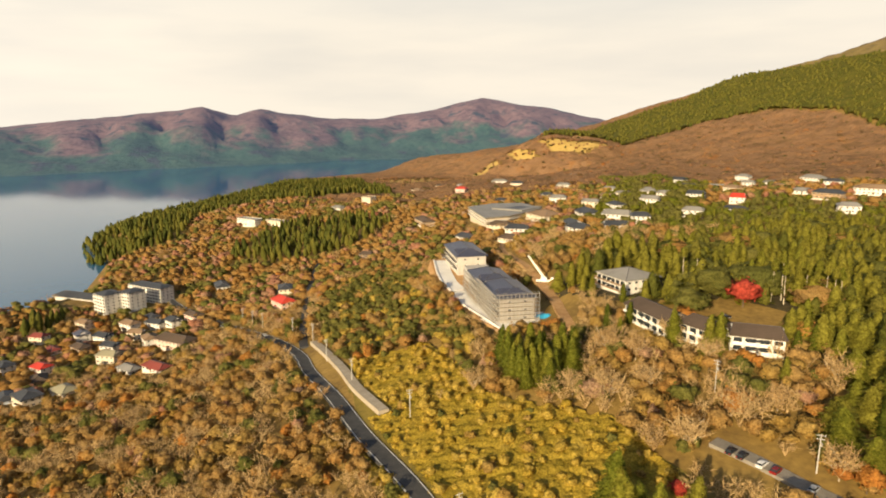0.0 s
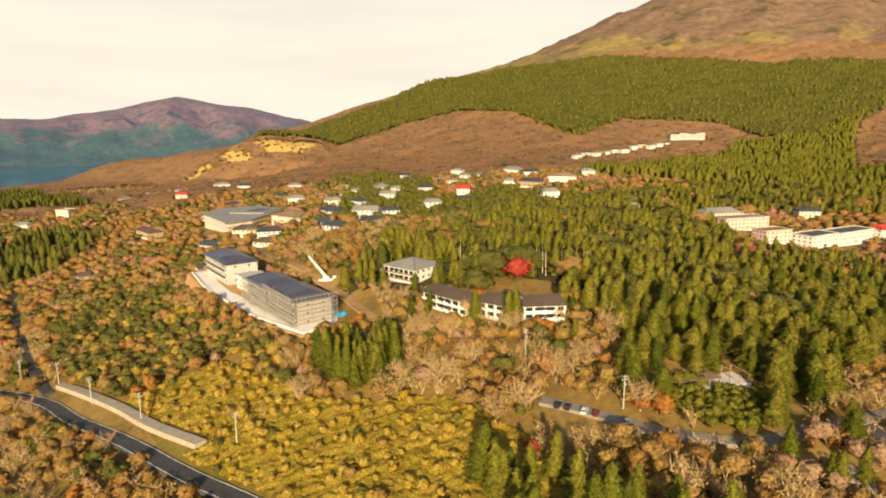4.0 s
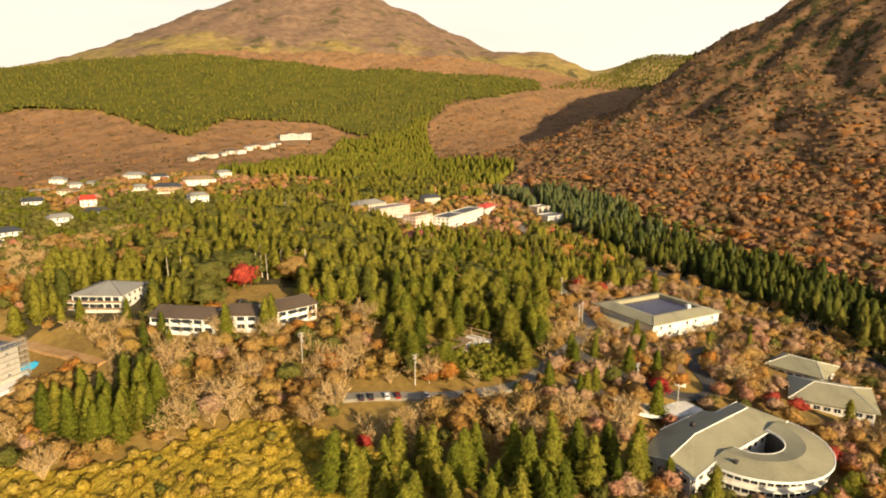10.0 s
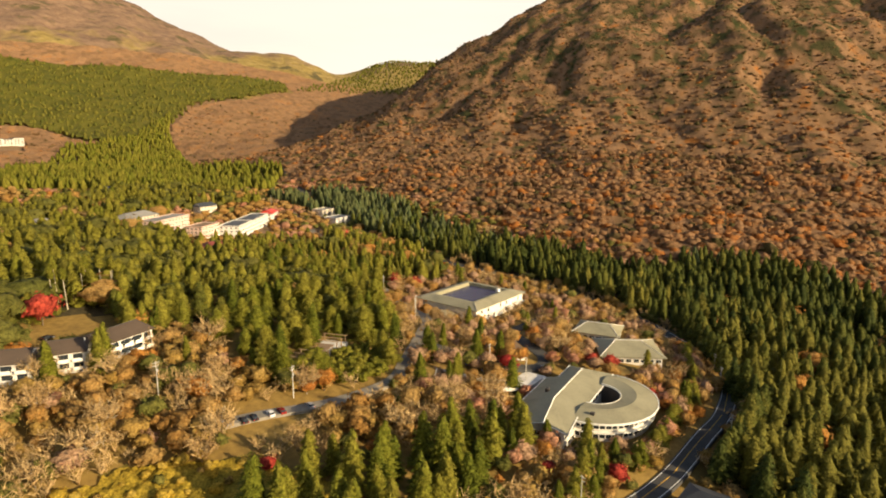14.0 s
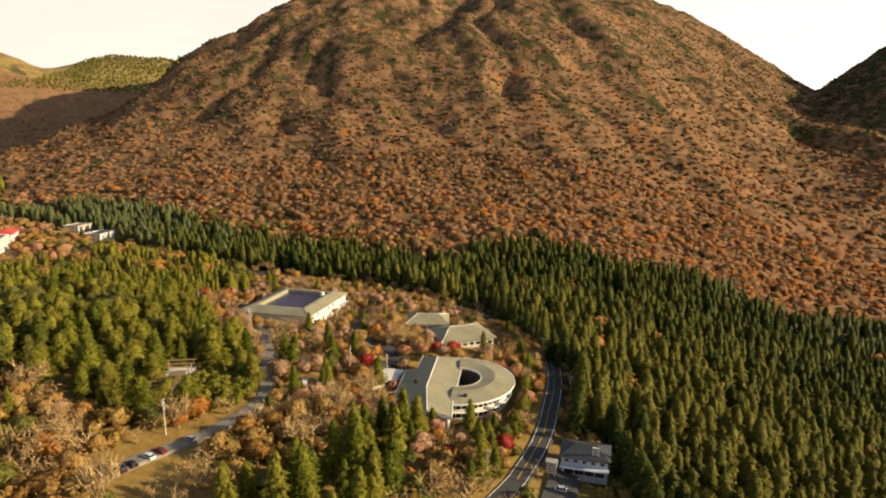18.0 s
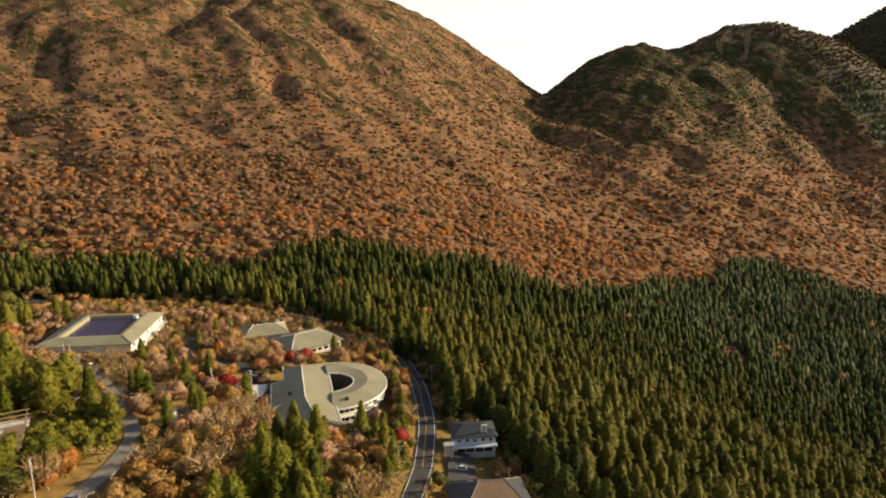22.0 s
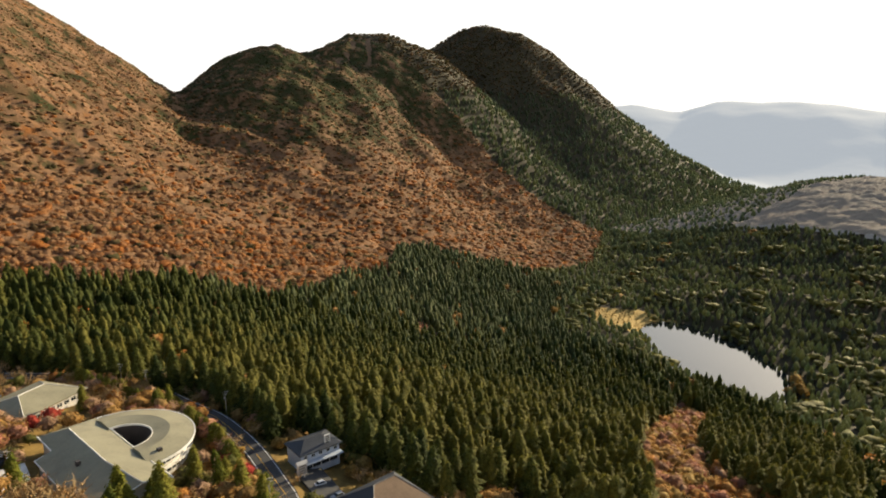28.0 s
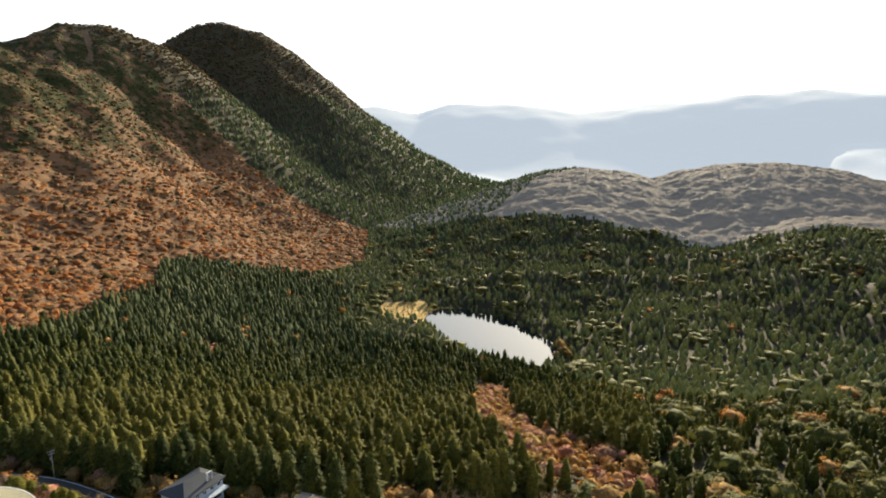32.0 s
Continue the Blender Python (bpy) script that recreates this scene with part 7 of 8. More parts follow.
THICKET = [(M_BAMBOOLEAF, BRO_FINE, 1.8, 30, "olive-yellow"), (M_GOLD, BRO_FINE, 0.6, 26, "straw-yellow"), (M_OLIVE, BRO_FINE, 0.45, 24, "green"), (M_TWIG, TWIG_MID, 0.3, 20, "leafless"), (M_RUST, BRO_FINE, 0.16, 18, "rust-coloured")]
mixed("thicket", (-110, 80, 40, 155), 5.0, 12, lambda x, y: inside(BAMBOO, x, y) & ~evergreen(x, y), 2.0, 5.0, (0.9, 1.4), THICKET, "bamboo grass and shrubs on the slope")
_u, _w = np.meshgrid(np.arange(-104, 78, 0.85), np.arange(46, 152, 0.85), indexing="ij")
_rng = np.random.default_rng(77)
_lump = 0.9 + 0.5 * ripple(_u, _w, 9, 1.0) + 0.4 * ripple(_u, _w, 4.1, 2.0) + _rng.normal(0, 0.22, _u.shape)
_u, _w = _u + _rng.uniform(-0.3, 0.3, _u.shape), _w + _rng.uniform(-0.3, 0.3, _w.shape)
_k = np.arange(_u.size).reshape(_u.shape)
_q = np.stack([_k[:-1, :-1], _k[1:, :-1], _k[1:, 1:], _k[:-1, 1:]], -1).reshape(-1, 4)
_in = inside(BAMBOO, _u.ravel(), _w.ravel()) & clear_of(_u.ravel(), _w.ravel())
_q = _q[_in[_q].all(1)]
_ids, _inv = np.unique(_q, return_inverse=True)
_me = mesh_from("bamboo_grass", np.stack([_u.ravel(), _w.ravel(), ground(_u.ravel(), _w.ravel()) + _lump.ravel().clip(0.15, 3)], -1)[_ids], _inv.reshape(-1, 4), True)
_at = _me.attributes.new("tint", "FLOAT", "POINT")
_at.data.foreach_set("value", (0.5 + 0.28 * ripple(_u, _w, 26, 4.0) + 0.25 * ripple(_u, _w, 7, 5.0)).ravel()[_ids].astype(np.float32))
_me.materials.append(M_GRASS)
tagged(new("bamboo_grass", _me), "dense golden-olive bamboo grass on the slope", "bamboo grass", kind="stuff")
VILLAGE_GREEN = [(-284, 892), (-145, 732), (-82, 531), (-13, 600), (60, 560), (42, 480), (1, 344), (-60, 380), (-140, 420), (-230, 640), (-330, 800)]
GREENMIX = [(M_OLIVE, BRO_MID, 1.0, 60, "dark evergreen"), (M_CEDAR, BRO_MID, 0.7, 70, "green broadleaf"), (M_CEDAR, CON_MID, 0.5, 50, "yellow-green cypress"), (M_RUST, BRO_MID, 0.12, 40, "orange")]
mixed("village_trees", (-340, 70, 330, 900), 7.6, 66, lambda x, y: inside(VILLAGE_GREEN, x, y) & ~evergreen(x, y), 5, 10, (1.0, 1.45), GREENMIX, "trees among the village houses")
SCRUB2 = [(M_BROWN, BRO_LOW, 1.0, 110, "brown"), (M_OLIVE, BRO_LOW, 0.75, 90, "olive"), (M_RUSSET, BRO_LOW, 0.6, 80, "russet"), (M_RUST, BRO_LOW, 0.2, 80, "rust-coloured"), (M_TWIG, TWIG_MID, 0.4, 90, "leafless"), (M_GOLD, BRO_LOW, 0.35, 80, "straw-yellow")]
mixed("autumn_wood", (-1150, 480, -140, 760), 7.8, 13, lambda x, y: ~evergreen(x, y) & ~inside(VILLAGE_GREEN, x, y) & (near(x, y, 330, 720) | ((x < -500) & (y < 600) & near(x, y, 330, 1250))) & (y > -140) & (x < 440) & (ground(x, y) > -178.5), 5, 10, (1.1, 1.6), SCRUB2, "autumn wood round the village")
canopy("autumn_wood", (-1500, 1700, 560, 2100), 6.2, 11.0, 14, lambda x, y: ~evergreen(x, y) & near(x, y, 690, 2300) & (ground(x, y) > -176) & ((dome_hill(x, y) < 14) | (y > 1150 - 0.1 * x)) & ~inside(MEADOWS[0], x, y) & ~inside(MEADOWS[1], x, y) & ~inside(MEADOWS[2], x, y) & clear_of(x, y), 4.0, M_CANOPY, "brown autumn wood on the lower slopes", None, lambda x, y, t: t * 0.62 + 0.3)
_x, _y, _r = sow((-1500, 1700, 560, 1750), 17.0, 65, lambda x, y: ~evergreen(x, y) & near(x, y, 700, 1750) & (ground(x, y) > -176) & (dome_hill(x, y) < 14))
stand("autumn_wood", SHRUB_FAR, _x, _y, _r, (4.5, 8.0), (1.3, 2.2), M_CROWN, "tan, brown and olive trees on the lower slopes", 65, shade=lambda x, y, t: (0.12 + 0.75 * t + 0.2 * ripple(x, y, 210, 3.0)).clip(0, 1))


def on_dome(x, y):
    return ~evergreen(x, y) & (np.hypot(x, y) > 420) & (dome_hill(x, y) > 6) & (x * 0.95 + y * 0.32 < 1980) & (y < 1150 - 0.1 * x)


def on_twin(x, y):
    return ~evergreen(x, y) & inside(TWIN_WOOD, x, y)


canopy("hill_wood", (410, 1900, -70, 1250), 6.2, 9.5, 15, on_dome, 3.2, M_CANOPY, "brown undergrowth on the steep dome hill", thinning, hill_tint)
canopy("hill_wood", (500, 1850, -1000, -20), 6.6, 9.5, 16, on_twin, 3.2, M_CANOPY, "brown and dark green undergrowth on the twin hill, darkened with painted shade", thinning, hill_tint)
for _box, _where, _n, _words in (((420, 1900, -70, 1250), on_dome, 63, "russet and brown trees of the steep dome hill"), ((500, 1850, -1000, -20), on_twin, 64, "brown and dark green trees of the twin hill, darkened with painted shade")):
    _x, _y, _r = sow(_box, 8.4, _n, lambda x, y: _where(x, y) & (np.hypot(x, y) < 760))
    stand("hill_wood", SHRUB_NEAR, _x, _y, _r, (6.0, 10.0), (1.15, 1.7), M_CROWN, _words, _n, grow=thinning, shade=crown_tint)
    _x, _y, _r = sow(_box, 10.2, _n + 4, lambda x, y: _where(x, y) & (np.hypot(x, y) >= 745))
    stand("hill_wood", SHRUB_FAR, _x, _y, _r, (5.0, 8.5), (1.5, 2.3), M_CROWN, _words, _n + 4, grow=thinning, shade=crown_tint)
_x, _y, _r = sow((600, 2100, -2000, -850), 13.5, 17, lambda x, y: (y < -700) & ~inside(TWIN_WOOD, x, y) & (y > -2100 + 0.1 * x) & (np.hypot(x, y) > 900))
_bare = ground(_x, _y) + 14 * ripple(_x, _y, 90, 2.0) > 92 - 0.22 * (-1500 - _y).clip(0, None)
stand("conifer_slope", CON_FAR, _x[~_bare], _y[~_bare], _r, (11, 17), (1.6, 2.3), M_HAZYVALLEY, "conifer slope above the pond, blue-green with painted haze", 17)
_x, _y, _r = sow((1150, 2350, -2000, -850), 11.0, 18, lambda x, y: ~inside(TWIN_WOOD, x, y) & (x * 0.8 - y * 0.6 < 2750) & (ground(x, y) + 14 * ripple(x, y, 90, 2.0) > 84 - 0.22 * (-1500 - y).clip(0, None)))
stand("hilltop_scrub", SHRUB_FAR, _x, _y, _r, (4.5, 7.5), (1.7, 2.6), M_CROWN, "low olive-brown scrub on the hilltop", 18, shade=lambda x, y, t: 0.05 + 0.3 * t)
PONDMIX = [(M_HAZYVALLEY, CON_FAR, 1.5, 140, "dark conifer"), (M_BROWN, BRO_FAR, 0.2, 120, "brown"), (M_RUST, BRO_FAR, 0.16, 70, "orange"), (M_OLIVE, BRO_FAR, 0.5, 100, "olive green")]
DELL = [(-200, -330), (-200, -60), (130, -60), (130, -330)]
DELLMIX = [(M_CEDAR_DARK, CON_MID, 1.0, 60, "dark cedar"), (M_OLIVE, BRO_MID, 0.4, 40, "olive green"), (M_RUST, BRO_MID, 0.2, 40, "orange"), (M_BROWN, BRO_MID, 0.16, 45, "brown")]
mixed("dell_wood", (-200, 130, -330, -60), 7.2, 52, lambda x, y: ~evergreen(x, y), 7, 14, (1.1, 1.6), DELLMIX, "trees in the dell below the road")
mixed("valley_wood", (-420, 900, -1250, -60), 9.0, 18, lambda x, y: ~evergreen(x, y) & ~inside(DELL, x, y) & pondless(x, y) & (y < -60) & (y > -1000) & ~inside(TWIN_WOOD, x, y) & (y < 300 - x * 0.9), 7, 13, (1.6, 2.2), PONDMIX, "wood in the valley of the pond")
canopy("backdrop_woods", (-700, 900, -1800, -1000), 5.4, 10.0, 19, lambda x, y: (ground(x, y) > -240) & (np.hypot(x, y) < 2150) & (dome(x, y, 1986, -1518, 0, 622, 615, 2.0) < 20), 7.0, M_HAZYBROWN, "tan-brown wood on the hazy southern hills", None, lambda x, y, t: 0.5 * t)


# ==== single trees
def trunk_mesh(name, r, h, limbs, seed, mat, spread=0.3):
    rng = np.random.default_rng(seed)
    bm = bmesh.new()
    prev = (0, 0, -0.6)
    for k in range(1, 4):
        p = (rng.normal(0, 0.12 * k / 3 * r * 3), rng.normal(0, 0.12 * k / 3 * r * 3), h * k / 3)
        tube(bm, prev, p, r * (1.05 - 0.28 * (k - 1)), r * (1.05 - 0.28 * k), 7)
        prev = p
    for i in range(limbs):
        a, z = rng.uniform(0, 6.283), h * rng.uniform(0.35, 0.95)
        L = h * spread * rng.uniform(0.7, 1.3)
        tip = (L * math.cos(a), L * math.sin(a), z + L * rng.uniform(0.5, 1.1))
        tube(bm, (0, 0, z), tip, r * 0.4, r * 0.1, 5)
        for j in range(3):
            q = [c * rng.uniform(0.45, 0.95) for c in tip[:2]] + [z + (tip[2] - z) * rng.uniform(0.45, 0.95)]
            s = [q[0] + rng.normal(0, L * 0.3), q[1] + rng.normal(0, L * 0.3), q[2] + L * rng.uniform(0.2, 0.5)]
            tube(bm, q, s, r * 0.16, r * 0.05, 4)
    me = bpy.data.meshes.new(name)
    bm.to_mesh(me)
    bm.free()
    me.materials.append(mat)
    return me


def crown_mesh(name, shape, h, w, mat, tint):
    v, f, loose = shape
    me = mesh_from(name, v * np.array([w, w, h]), f, True)
    rim = me.attributes.new("fringe", "FLOAT", "POINT")
    rim.data.foreach_set("value", loose.astype(np.float32))
    at = me.attributes.new("tint", "FLOAT", "POINT")
    at.data.foreach_set("value", np.full(len(v), tint, np.float32))
    me.materials.append(mat)
    return me


def tree_kind(name, trunk, crown, label, category, group):
    e = new(name)
    shared("trunk", trunk, e, Matrix.Identity(4))
    if crown:
        shared("crown", crown, e, Matrix.Identity(4))
    e.location = (0, 0, -400)
    return tagged(e, label, category, group)


def set_out(kinds, spots, seed, lo=0.85, hi=1.2):
    """Copies of the kinds at the spots, each turned and scaled."""
    rng = np.random.default_rng(seed)
    for x, y in spots:
        k = kinds[rng.integers(len(kinds))]
        s = rng.uniform(lo, hi)
        o = copy_thing(k, pose(x, y, height(x, y) - 0.2, rng.normal(0, 1.5), rng.normal(0, 1.5), rng.uniform(0, 360)))
        o.scale = (s, s, s * rng.uniform(0.92, 1.08))


def dropped(kinds):
    for k in kinds:
        for o in list(k.children_recursive) + [k]:
            bpy.data.objects.remove(o)


def spots_in(poly, step, seed):
    xs, ys = [p[0] for p in poly], [p[1] for p in poly]
    x, y, _ = sow((min(xs), max(xs), min(ys), max(ys)), step, seed, lambda a, b: inside(poly, a, b))
    return list(zip(x, y))


_T = [trunk_mesh("trunk", 0.32, 15, 4, s, M_BARK, 0.06) for s in (1, 2)]
_C = [crown_mesh("crown", conifer_crown(100 + s, 150, 0.036, 0.17, 0.06, 0.45, 9, 9), 16, 21, M_CEDAR, 0.25 * s) for s in range(3)]
_kinds = [tree_kind("cedar_tree", _T[s % 2], _C[s], "tall olive-green cedar with drooping sprays", "tree", "cedars in front of the road") for s in range(3)]
set_out(_kinds, spots_in(CLUMP, 7.6, 31), 32, 0.8, 1.15)
set_out(_kinds, spots_in(SITE_CEDARS, 4.6, 33), 34, 0.75, 1.0)
for _p in ((148, 128), (151, 134), (170, 124), (178, 118), (186, 136), (164, 138), (138, 106), (146, 112), (196, 152), (250, 140), (262, 150), (226, 140), (104, 22), (112, 44), (148, 48), (139, 47), (205, 50), (211, 54)):
    set_out(_kinds, [_p], int(_p[0] * 7 + _p[1]), 0.6, 0.85)
set_out(_kinds, [(44.5, 174), (42, 171), (29, 174)], 321, 0.85, 1.0)
for _p in ( (7, 184), (66, 190), (70, 196), (-6, 206), (2, 176), (68, 166), (10, 170), (84, 150), (96, 160), (-22, 208)):
    set_out(_kinds, [_p], int(_p[0] * 5 + _p[1]), 0.55, 0.75)
for _p in ((128, 113), (136, 107), (148, 130), (131, 69), (139, 66), (120, 66), (143, 55), (136, 50), (127, 46), (118, 43), (132, 44), (123, 40), (228, 77), (162, 99), (290, 190), (284, 204), (270, 226), (278, 236)):
    set_out(_kinds, [_p], int(_p[0] * 3 + _p[1]), 0.62, 0.9)
_C = [crown_mesh("crown", conifer_crown(120 + s, 140, 0.042, 0.22, 0.12, 0.34, 9, 9), 15.5, 23, M_CEDAR, 0.3 + 0.2 * s) for s in range(3)]
_grove = [tree_kind("cypress_tree", _T[s % 2], _C[s], "rounded yellow-green cypress in the sun", "tree", "cypresses of the service yard") for s in range(3)]
set_out(_grove + _kinds[:1], spots_in(GROVE_EAST, 8.6, 35), 36, 0.65, 1.15)
for _i in range(30):
    _t = _i / 29
    _p = Vector((150, 41)).lerp(Vector((212, 49)), _t * 2) if _t < 0.5 else Vector((212, 49)).lerp(Vector((266, 76)), _t * 2 - 1)
    set_out(_grove, [(_p.x + math.sin(_i * 5) * 0.8, _p.y + math.cos(_i * 7) * 0.8)], 700 + _i, 0.4, 0.62)
_C = [crown_mesh("crown", conifer_crown(140 + s, 150, 0.036, 0.17, 0.06, 0.45, 9, 9), 16, 21, M_CEDAR_DARK, 0.2 * s) for s in range(2)]
_dark = [tree_kind("cedar_tree", _T[s], _C[s], "tall dark green cedar at the plantation's edge", "tree", "cedars at the road") for s in range(2)]
for _i in range(26):
    _t = _i / 25
    _p = Vector((166, 23)).lerp(Vector((226, 31)), _t * 2) if _t < 0.5 else Vector((226, 31)).lerp(Vector((300, 92)), _t * 2 - 1)
    set_out(_dark, [(_p.x + math.sin(_i * 5) * 1.2, _p.y - 1 + math.cos(_i * 7) * 1.2)], 800 + _i, 1.0, 1.3)
for _i in range(20):
    _p = Vector((104, -10)).lerp(Vector((168, 10)), (_i % 10) / 9) + Vector((1, -9)) * (_i // 10)
    set_out(_dark, [(_p.x + math.sin(_i * 5) * 1.5, _p.y + math.cos(_i * 7) * 1.5)], 900 + _i, 1.05, 1.35)
dropped(_dark)
dropped(_grove)
dropped(_kinds)

_T = [trunk_mesh("trunk", 0.2, 4.5, 7, s, M_BARK, 0.55) for s in (5, 6)]


def broad_kinds(mat, words, group, name, h, n=170, tints=(0.1, 0.4, 0.7), size=0.07):
    cs = [crown_mesh("crown", broad_crown(200 + i + int(h * 10), n, size, 0.52, 0.45, 0.6, 12, 6, 11), h, h, mat, t) for i, t in enumerate(tints)]
    return [tree_kind(name, _T[i % 2], c, words, "tree", group) for i, c in enumerate(cs)]


_k = broad_kinds(M_RED, "crimson maple in full autumn colour", "red maples", "maple_tree", 8.5)
set_out(_k, [(39, 222)], 41, 1.6, 1.65)
set_out(_k, [(223, 238), (239, 236), (231, 246), (117, 166), (172, 109), (210, 94), (216, 88), (248, 196)], 42, 0.75, 1.05)
set_out(_k, [(124, 56), (139, 42), (150, 44), (196, 60), (128, 48), (60, 100)], 43, 0.6, 0.85)
dropped(_k)
_k = broad_kinds(M_RUST, "broadleaf tree with glowing orange leaves", "orange trees", "autumn_tree", 8.0)
set_out(_k, [(46, 162), (62, 206), (66, 202), (96, 126), (136, 92), (143, 90), (150, 88), (252, 30), (257, 22), (247, 34), (228, 242), (244, 226), (130, 62), (118, 58), (180, 252), (100, 214), (112, 222), (20, 260), (46, 250), (246, 268)], 44, 0.7, 1.1)
set_out(_k, [(200, 62), (206, 70), (205, 82), (208, 104), (218, 110), (199, 48), (190, 44), (176, 42), (222, 70), (231, 66), (196, 104), (176, 128), (184, 112), (200, 128), (212, 126)], 45, 0.7, 1.05)
dropped(_k)
def garden(seed, lo, hi, step):
    """Places in the garden round the hall."""
    x, y, r = sow((110, 225, 15, 120), step, seed, lambda a, b: inside(YARD, a, b) & ~evergreen(a, b) & (np.hypot(a - 171, b - 66) <= 48))
    k = r.random(len(x))
    m = (k >= lo) & (k < hi)
    return list(zip(x[m], y[m]))


_k = broad_kinds(M_GOLD, "golden-leaved tree at the edge of the pond", "golden trees at the pond", "golden_tree", 11.0)
set_out(_k, [(222, -495), (231, -506), (214, -486), (226, -484), (520, -470), (530, -480), (512, -462), (540, -500)], 49, 0.9, 1.4)
dropped(_k)
_k = broad_kinds(M_RUSSET, "half-bare cherry tree with russet-pink twigs", "cherry trees of the garden", "cherry_tree", 7.5, 150)
set_out(_k, garden(61, 0.0, 0.5, 6.0), 62, 0.7, 1.15)
dropped(_k)
_k = broad_kinds(M_RUST, "garden tree with orange autumn leaves", "orange trees of the garden", "garden_tree", 7.0, 150)
set_out(_k, garden(61, 0.5, 0.74, 6.0), 63, 0.65, 1.05)
dropped(_k)
_k = broad_kinds(M_OLIVE, "rounded evergreen shrub in the garden", "evergreen shrubs", "evergreen_shrub", 5.0, 130)
set_out(_k, garden(61, 0.74, 0.88, 6.0), 64, 0.65, 1.1)
dropped(_k)
_k = broad_kinds(M_BROWN, "broad tree with russet-brown leaves", "russet trees", "autumn_tree", 8.5)
set_out(_k, [(186, 120), (194, 126), (176, 112), (206, 120), (214, 112), (204, 98), (160, 108), (222, 124), (236, 128), (214, 60), (220, 56), (200, 54), (150, 98), (158, 104), (128, 96), (120, 98), (112, 102), (104, 104), (96, 108), (236, 136)], 46, 0.8, 1.15)
set_out(_k, [(118, 92), (126, 88), (134, 98), (142, 102), (110, 94), (100, 98), (92, 102), (84, 108), (150, 108), (88, 98)], 47, 0.7, 1.0)
dropped(_k)
_T = [trunk_mesh("trunk", 0.22, 6.0, 11, s, M_PALEBARK, 0.55) for s in (15, 16, 17)]
_k = [tree_kind("bare_tree", _T[i], crown_mesh("twigs", twig_crown(300 + i, 520, 0.6), 10.5, 10.5, M_TWIG, 0.5), "leafless pale grey broadleaf tree", "tree", "bare trees") for i in range(3)]
set_out(_k, [(176, 264), (27, 176), (22, 158), (11, 156), (44, 168), (48, 112), (81, 176), (208, 108), (189, 284), (90, 127), (70, 150), (60, 140), (34, 140), (118, 84), (108, 90), (130, 84), (124, 94), (100, 92), (138, 88), (56, 118), (146, 96), (26, 130), (14, 128), (-20, 118)], 48, 0.75, 1.15)
dropped(_k)
_T = [trunk_mesh("trunk", 0.28, 19, 3, s, M_PALEBARK, 0.05) for s in (25, 26)]
_k = [tree_kind("tall_bare_trunk", _T[i], crown_mesh("crown", conifer_crown(400 + i, 30, 0.04, 0.1, 0.74, 0.4, 4, 7), 21, 21, M_CEDAR, 0.4), "tall pale bare cedar trunk with a tuft on top", "tree", "tall bare trunks") for i in range(2)]
set_out(_k, [(46, 236), (49, 240), (51, 236), (55, 243), (58, 240), (61, 244), (65, 240), (68, 236), (70, 242), (24, 232), (14, 238), (9, 236)], 49, 0.85, 1.05)
dropped(_k)

# yellow reeds at the pond
_x, _y, _r = sow((400, 540, -600, -440), 4.5, 51, lambda x, y: (np.hypot((x - 450) / 52, (y + 530) / 34) < 1))
stand("reed_bed", BRO_LOW, _x, _y, _r, (1.2, 2.2), (1.2, 1.8), M_GOLD, "yellow reeds at the head of the pond", 51, "reeds")

# ==== service yard
_e = thing("pergola", 112, 152, 28, "low timber pergola on a pale terrace", "pergola")
_bm = bmesh.new()
box(_bm, -14, 14, -5, 5, -1.5, 0.2)
part("terrace", _bm, M_CONCRETE, _e)
for _i in range(8):
    for _v in (-4.5, 4.5):
        _bm = bmesh.new()
        box(_bm, -13.2 + _i * 3.75, -12.9 + _i * 3.75, _v - 0.15, _v + 0.15, 0.2, 3.0)
        part("post", _bm, W_TAN, _e)
    _bm = bmesh.new()
    box(_bm, -13.2 + _i * 3.75, -12.9 + _i * 3.75, -5.4, 5.4, 3.0, 3.25)
    part("beam", _bm, W_TAN, _e)
_bm = bmesh.new()
box(_bm, -13.5, 2, -5.2, 0, 3.25, 3.35)
part("roof_sheet", _bm, R_TAN, _e)


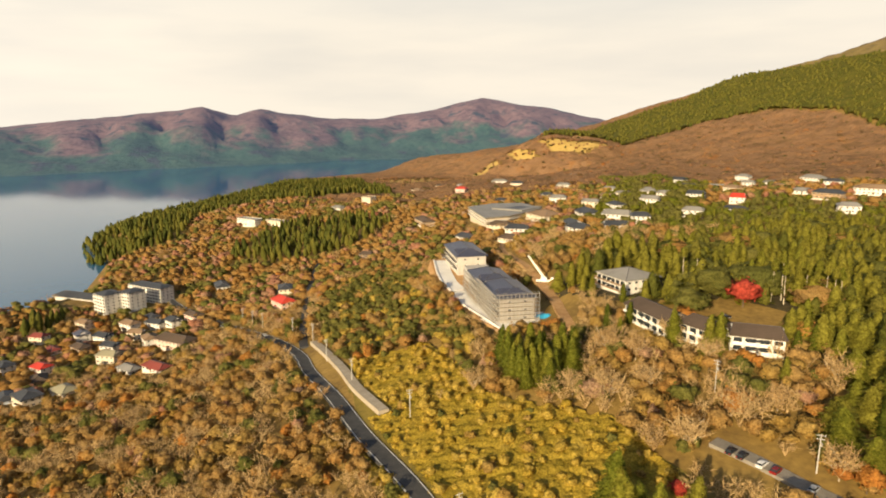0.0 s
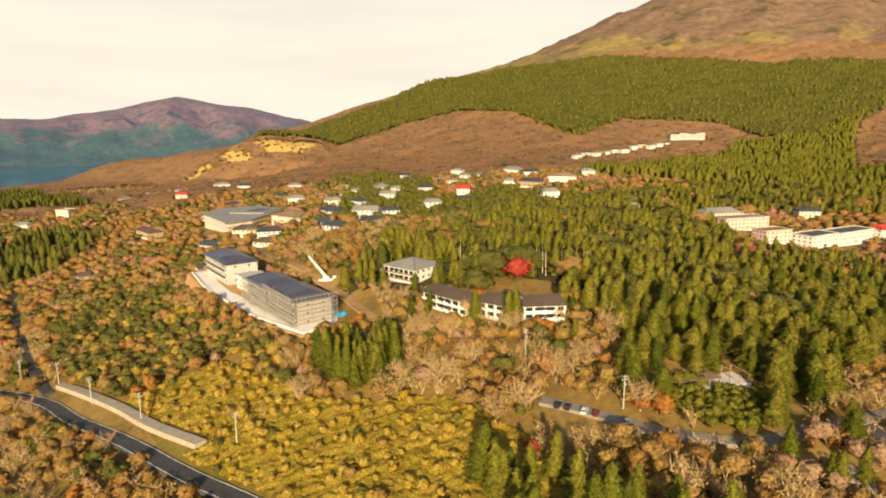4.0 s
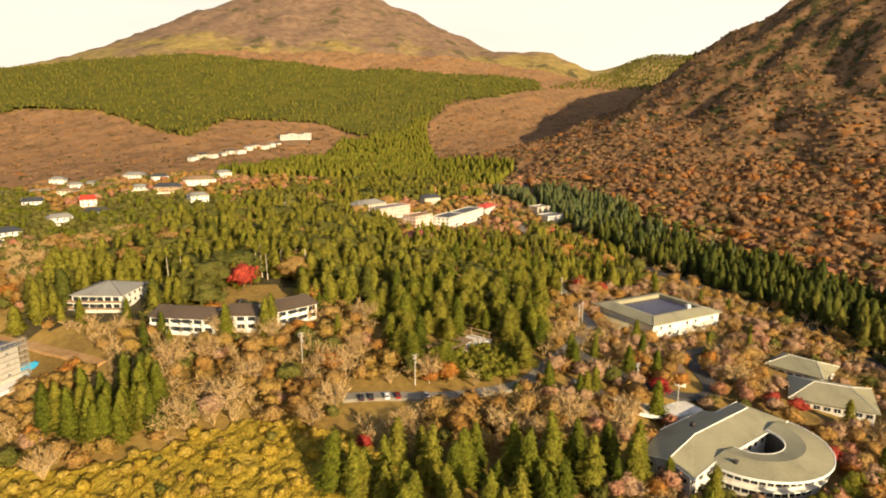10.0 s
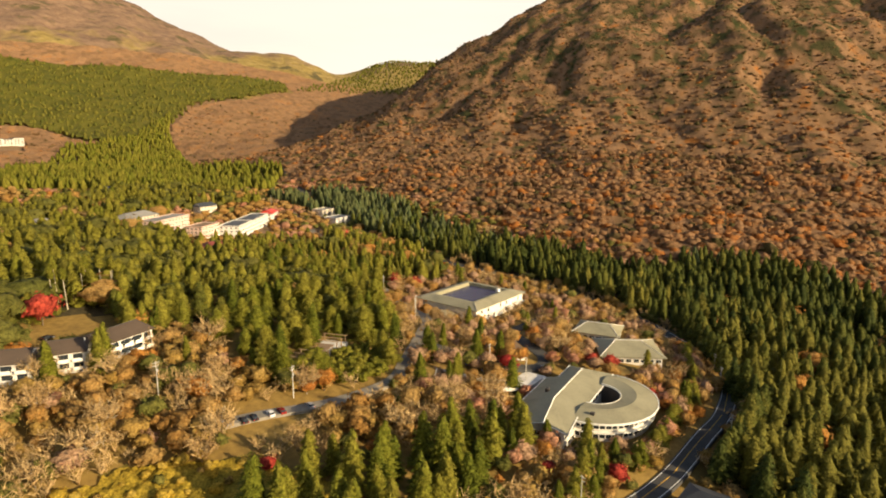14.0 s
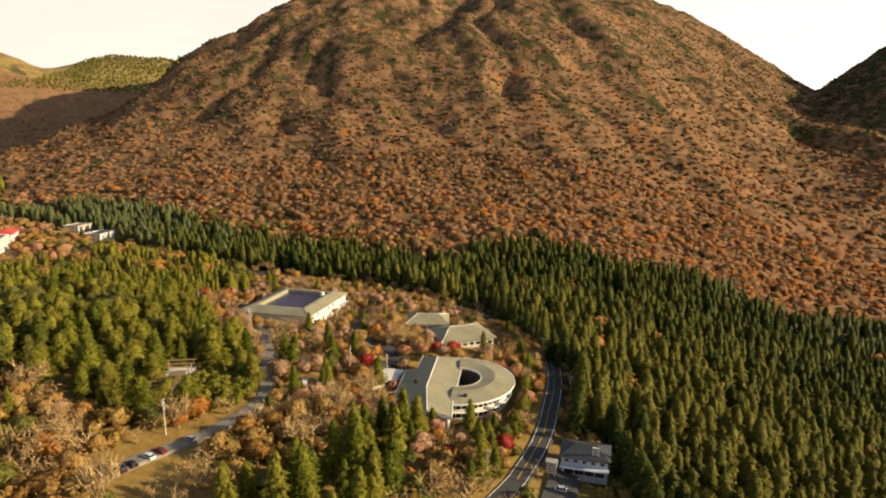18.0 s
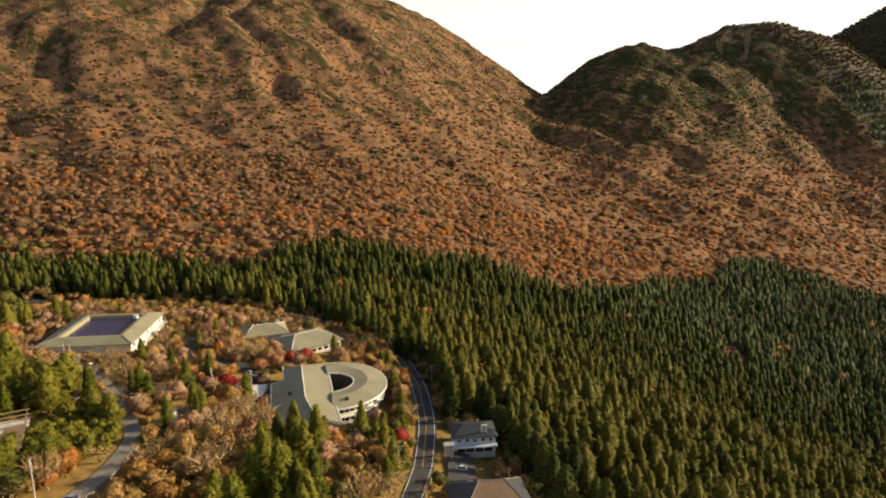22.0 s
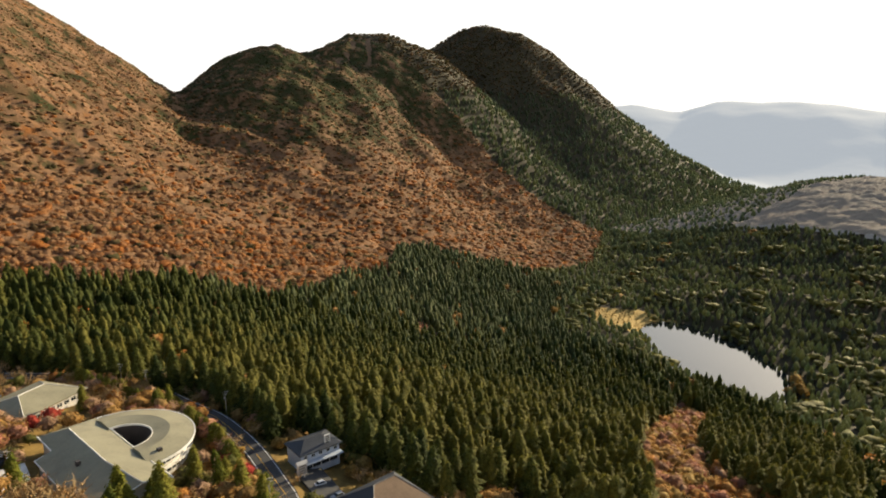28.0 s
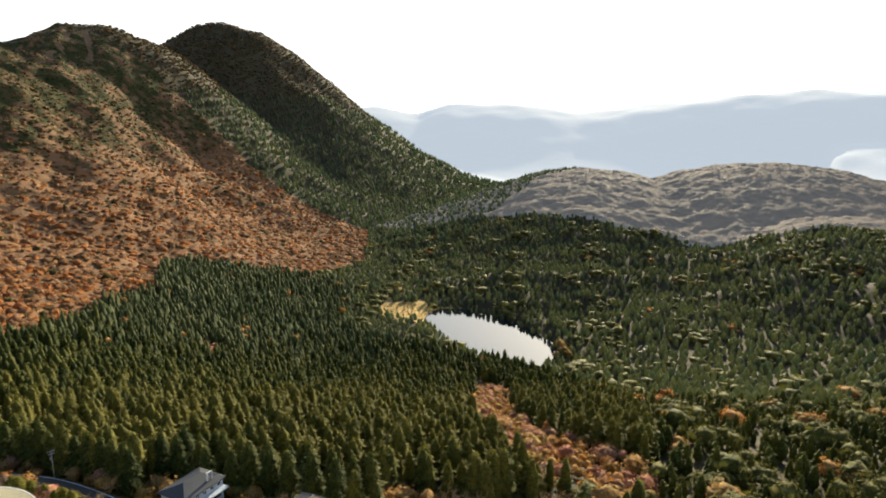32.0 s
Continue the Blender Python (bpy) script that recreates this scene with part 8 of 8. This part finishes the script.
# ==== cars
def car(colour, label, name="car"):
    body = paint(name + "_paint", colour, 0.25, 0.08, 2.0)
    e = new(name)
    bm = bmesh.new()
    prof = [(-2.1, 0.35), (-2.15, 0.75), (-1.95, 0.95), (1.0, 0.98), (2.0, 0.85), (2.15, 0.6), (2.1, 0.32)]
    solid(bm, [[(x, y, z) for x, z in prof] for y in (-0.84, 0.84)])
    bmesh.ops.recalc_face_normals(bm, faces=bm.faces)
    bmesh.ops.bevel(bm, geom=bm.edges[:], offset=0.06, segments=1)
    part("body", bm, body, e)
    bm = bmesh.new()
    solid(bm, [[(-1.75, -0.74, 0.96), (0.95, -0.74, 0.96), (0.95, 0.74, 0.96), (-1.75, 0.74, 0.96)], [(-1.35, -0.62, 1.42), (0.25, -0.62, 1.42), (0.25, 0.62, 1.42), (-1.35, 0.62, 1.42)]])
    part("glasshouse", bm, M_GLASS, e)
    bm = bmesh.new()
    box(bm, -1.4, 0.3, -0.64, 0.64, 1.42, 1.5)
    bmesh.ops.bevel(bm, geom=bm.edges[:], offset=0.05, segments=1)
    part("roof", bm, body, e)
    for x in (-1.3, 1.35):
        for y in (-0.8, 0.8):
            bm = bmesh.new()
            tube(bm, (x, y - 0.1, 0.32), (x, y + 0.1, 0.32), 0.32, n=12)
            w = part("wheel", bm, M_DARKTRIM, e)
            bm = bmesh.new()
            s = 1 if y > 0 else -1
            tube(bm, (x, y + s * 0.09, 0.32), (x, y + s * 0.12, 0.32), 0.19, n=10)
            part("rim", bm, M_STEEL, w)
    for y in (-0.6, 0.6):
        bm = bmesh.new()
        box(bm, 2.08, 2.16, y - 0.18, y + 0.18, 0.6, 0.74)
        part("headlight", bm, M_TRIM, e)
        bm = bmesh.new()
        box(bm, -2.18, -2.1, y - 0.15, y + 0.15, 0.68, 0.84)
        part("tail_light", bm, R_RED, e)
    return tagged(e, label, "car", "parked cars")


def park_cars(kind, spots):
    for x, y, turn in spots:
        copy_thing(kind, pose(x, y, height(x, y) + 0.33, 0, 0, turn))
    dropped([kind])


park_cars(car((0.75, 0.74, 0.72), "white saloon car parked on the asphalt"), [(73.5, 121.5, 80), (150, 104, 20), (188, 103, 60), (147, 152, 40), (-398, 206, 165), (-215, 158, 160), (129, 22, 95)])
park_cars(car((0.02, 0.02, 0.022), "black saloon car parked on the asphalt"), [(65.5, 122.5, 80), (68.5, 122.2, 80), (158, 127, 10), (-205, 151, -20), (37, 207, 20)])
park_cars(car((0.2, 0.015, 0.012), "dark red car parked on the service road"), [(77, 121.0, 80)])
park_cars(car((0.35, 0.36, 0.37), "silver car parked by the trees"), [(86, 119.2, 80), (156, 104, 20), (186, 100, 60), (162, 112, 0), (120, 20, 95)])
park_cars(car((0.03, 0.12, 0.35), "blue car in the museum lot"), [(159, 118, 15), (186, 160, 30)])


# ==== poles and pylons
def utility_pole(h, label):
    e = new("utility_pole")
    bm = bmesh.new()
    tube(bm, (0, 0, -0.5), (0, 0, h), 0.19, 0.12, 8)
    part("shaft", bm, M_POLE, e)
    for z, L in ((h - 0.5, 1.1), (h - 1.5, 0.9)):
        bm = bmesh.new()
        box(bm, -L, L, -0.06, 0.06, z - 0.06, z + 0.06)
        a = part("crossarm", bm, M_STEEL, e)
        for u in (-L * 0.85, -L * 0.4, L * 0.4, L * 0.85):
            bm = bmesh.new()
            tube(bm, (u, 0, z + 0.06), (u, 0, z + 0.3), 0.07, 0.05, 6)
            part("insulator", bm, M_TRIM, a)
    bm = bmesh.new()
    tube(bm, (0.35, 0, h - 3.4), (0.35, 0, h - 2.5), 0.25, n=8)
    part("transformer", bm, M_STEEL, e)
    return tagged(e, label, "utility pole", "utility poles")


_k = utility_pole(11, "pale concrete utility pole with crossarms")
for _x, _y, _t in ((85, 127, 20), (244, 52, 60), (258, 60, 60), (186, 178, 30), (180, 172, 30), (205, 225, 40), (164, 112, 10), (172, 100, 60), (-152, 147, 60), (-115, 127, 60), (-78, 111, 60), (-240, 172, 70), (-262, 178, 70), (-285, 184, 70),
                   (-186, 158, 60), (-30, 96, 60), (198, 31, 80), (118, 41, 80), (330, 560, 30), (52, 150, 0), (20, 62, 70)):
    copy_thing(_k, pose(_x, _y, height(_x, _y), 0, 0, _t))
dropped([_k])


def pylon(x, y, h):
    e = thing("lattice_pylon", x, y, 20, "slim steel lattice pylon above the trees", "pylon", "lattice pylons")
    levels = [i / 7 for i in range(8)]

    def corner(k, t):
        r = 2.6 * (1 - t) + 0.5 * t
        return (r * (1 if k in (0, 3) else -1), r * (1 if k < 2 else -1), h * t)
    for k in range(4):
        bm = bmesh.new()
        tube(bm, corner(k, 0), corner(k, 1), 0.16, 0.1, 4)
        part("leg", bm, M_DARKTRIM, e)
        for a, b in zip(levels, levels[1:]):
            bm = bmesh.new()
            tube(bm, corner(k, a), corner((k + 1) % 4, b), 0.07, n=4)
            tube(bm, corner((k + 1) % 4, a), corner(k, b), 0.07, n=4)
            part("brace", bm, M_DARKTRIM, e)
    for z in (0.8, 0.9, 0.98):
        bm = bmesh.new()
        box(bm, -4.2, 4.2, -0.15, 0.15, h * z - 0.15, h * z + 0.15)
        part("crossarm", bm, M_DARKTRIM, e)


pylon(125, -435, 30)
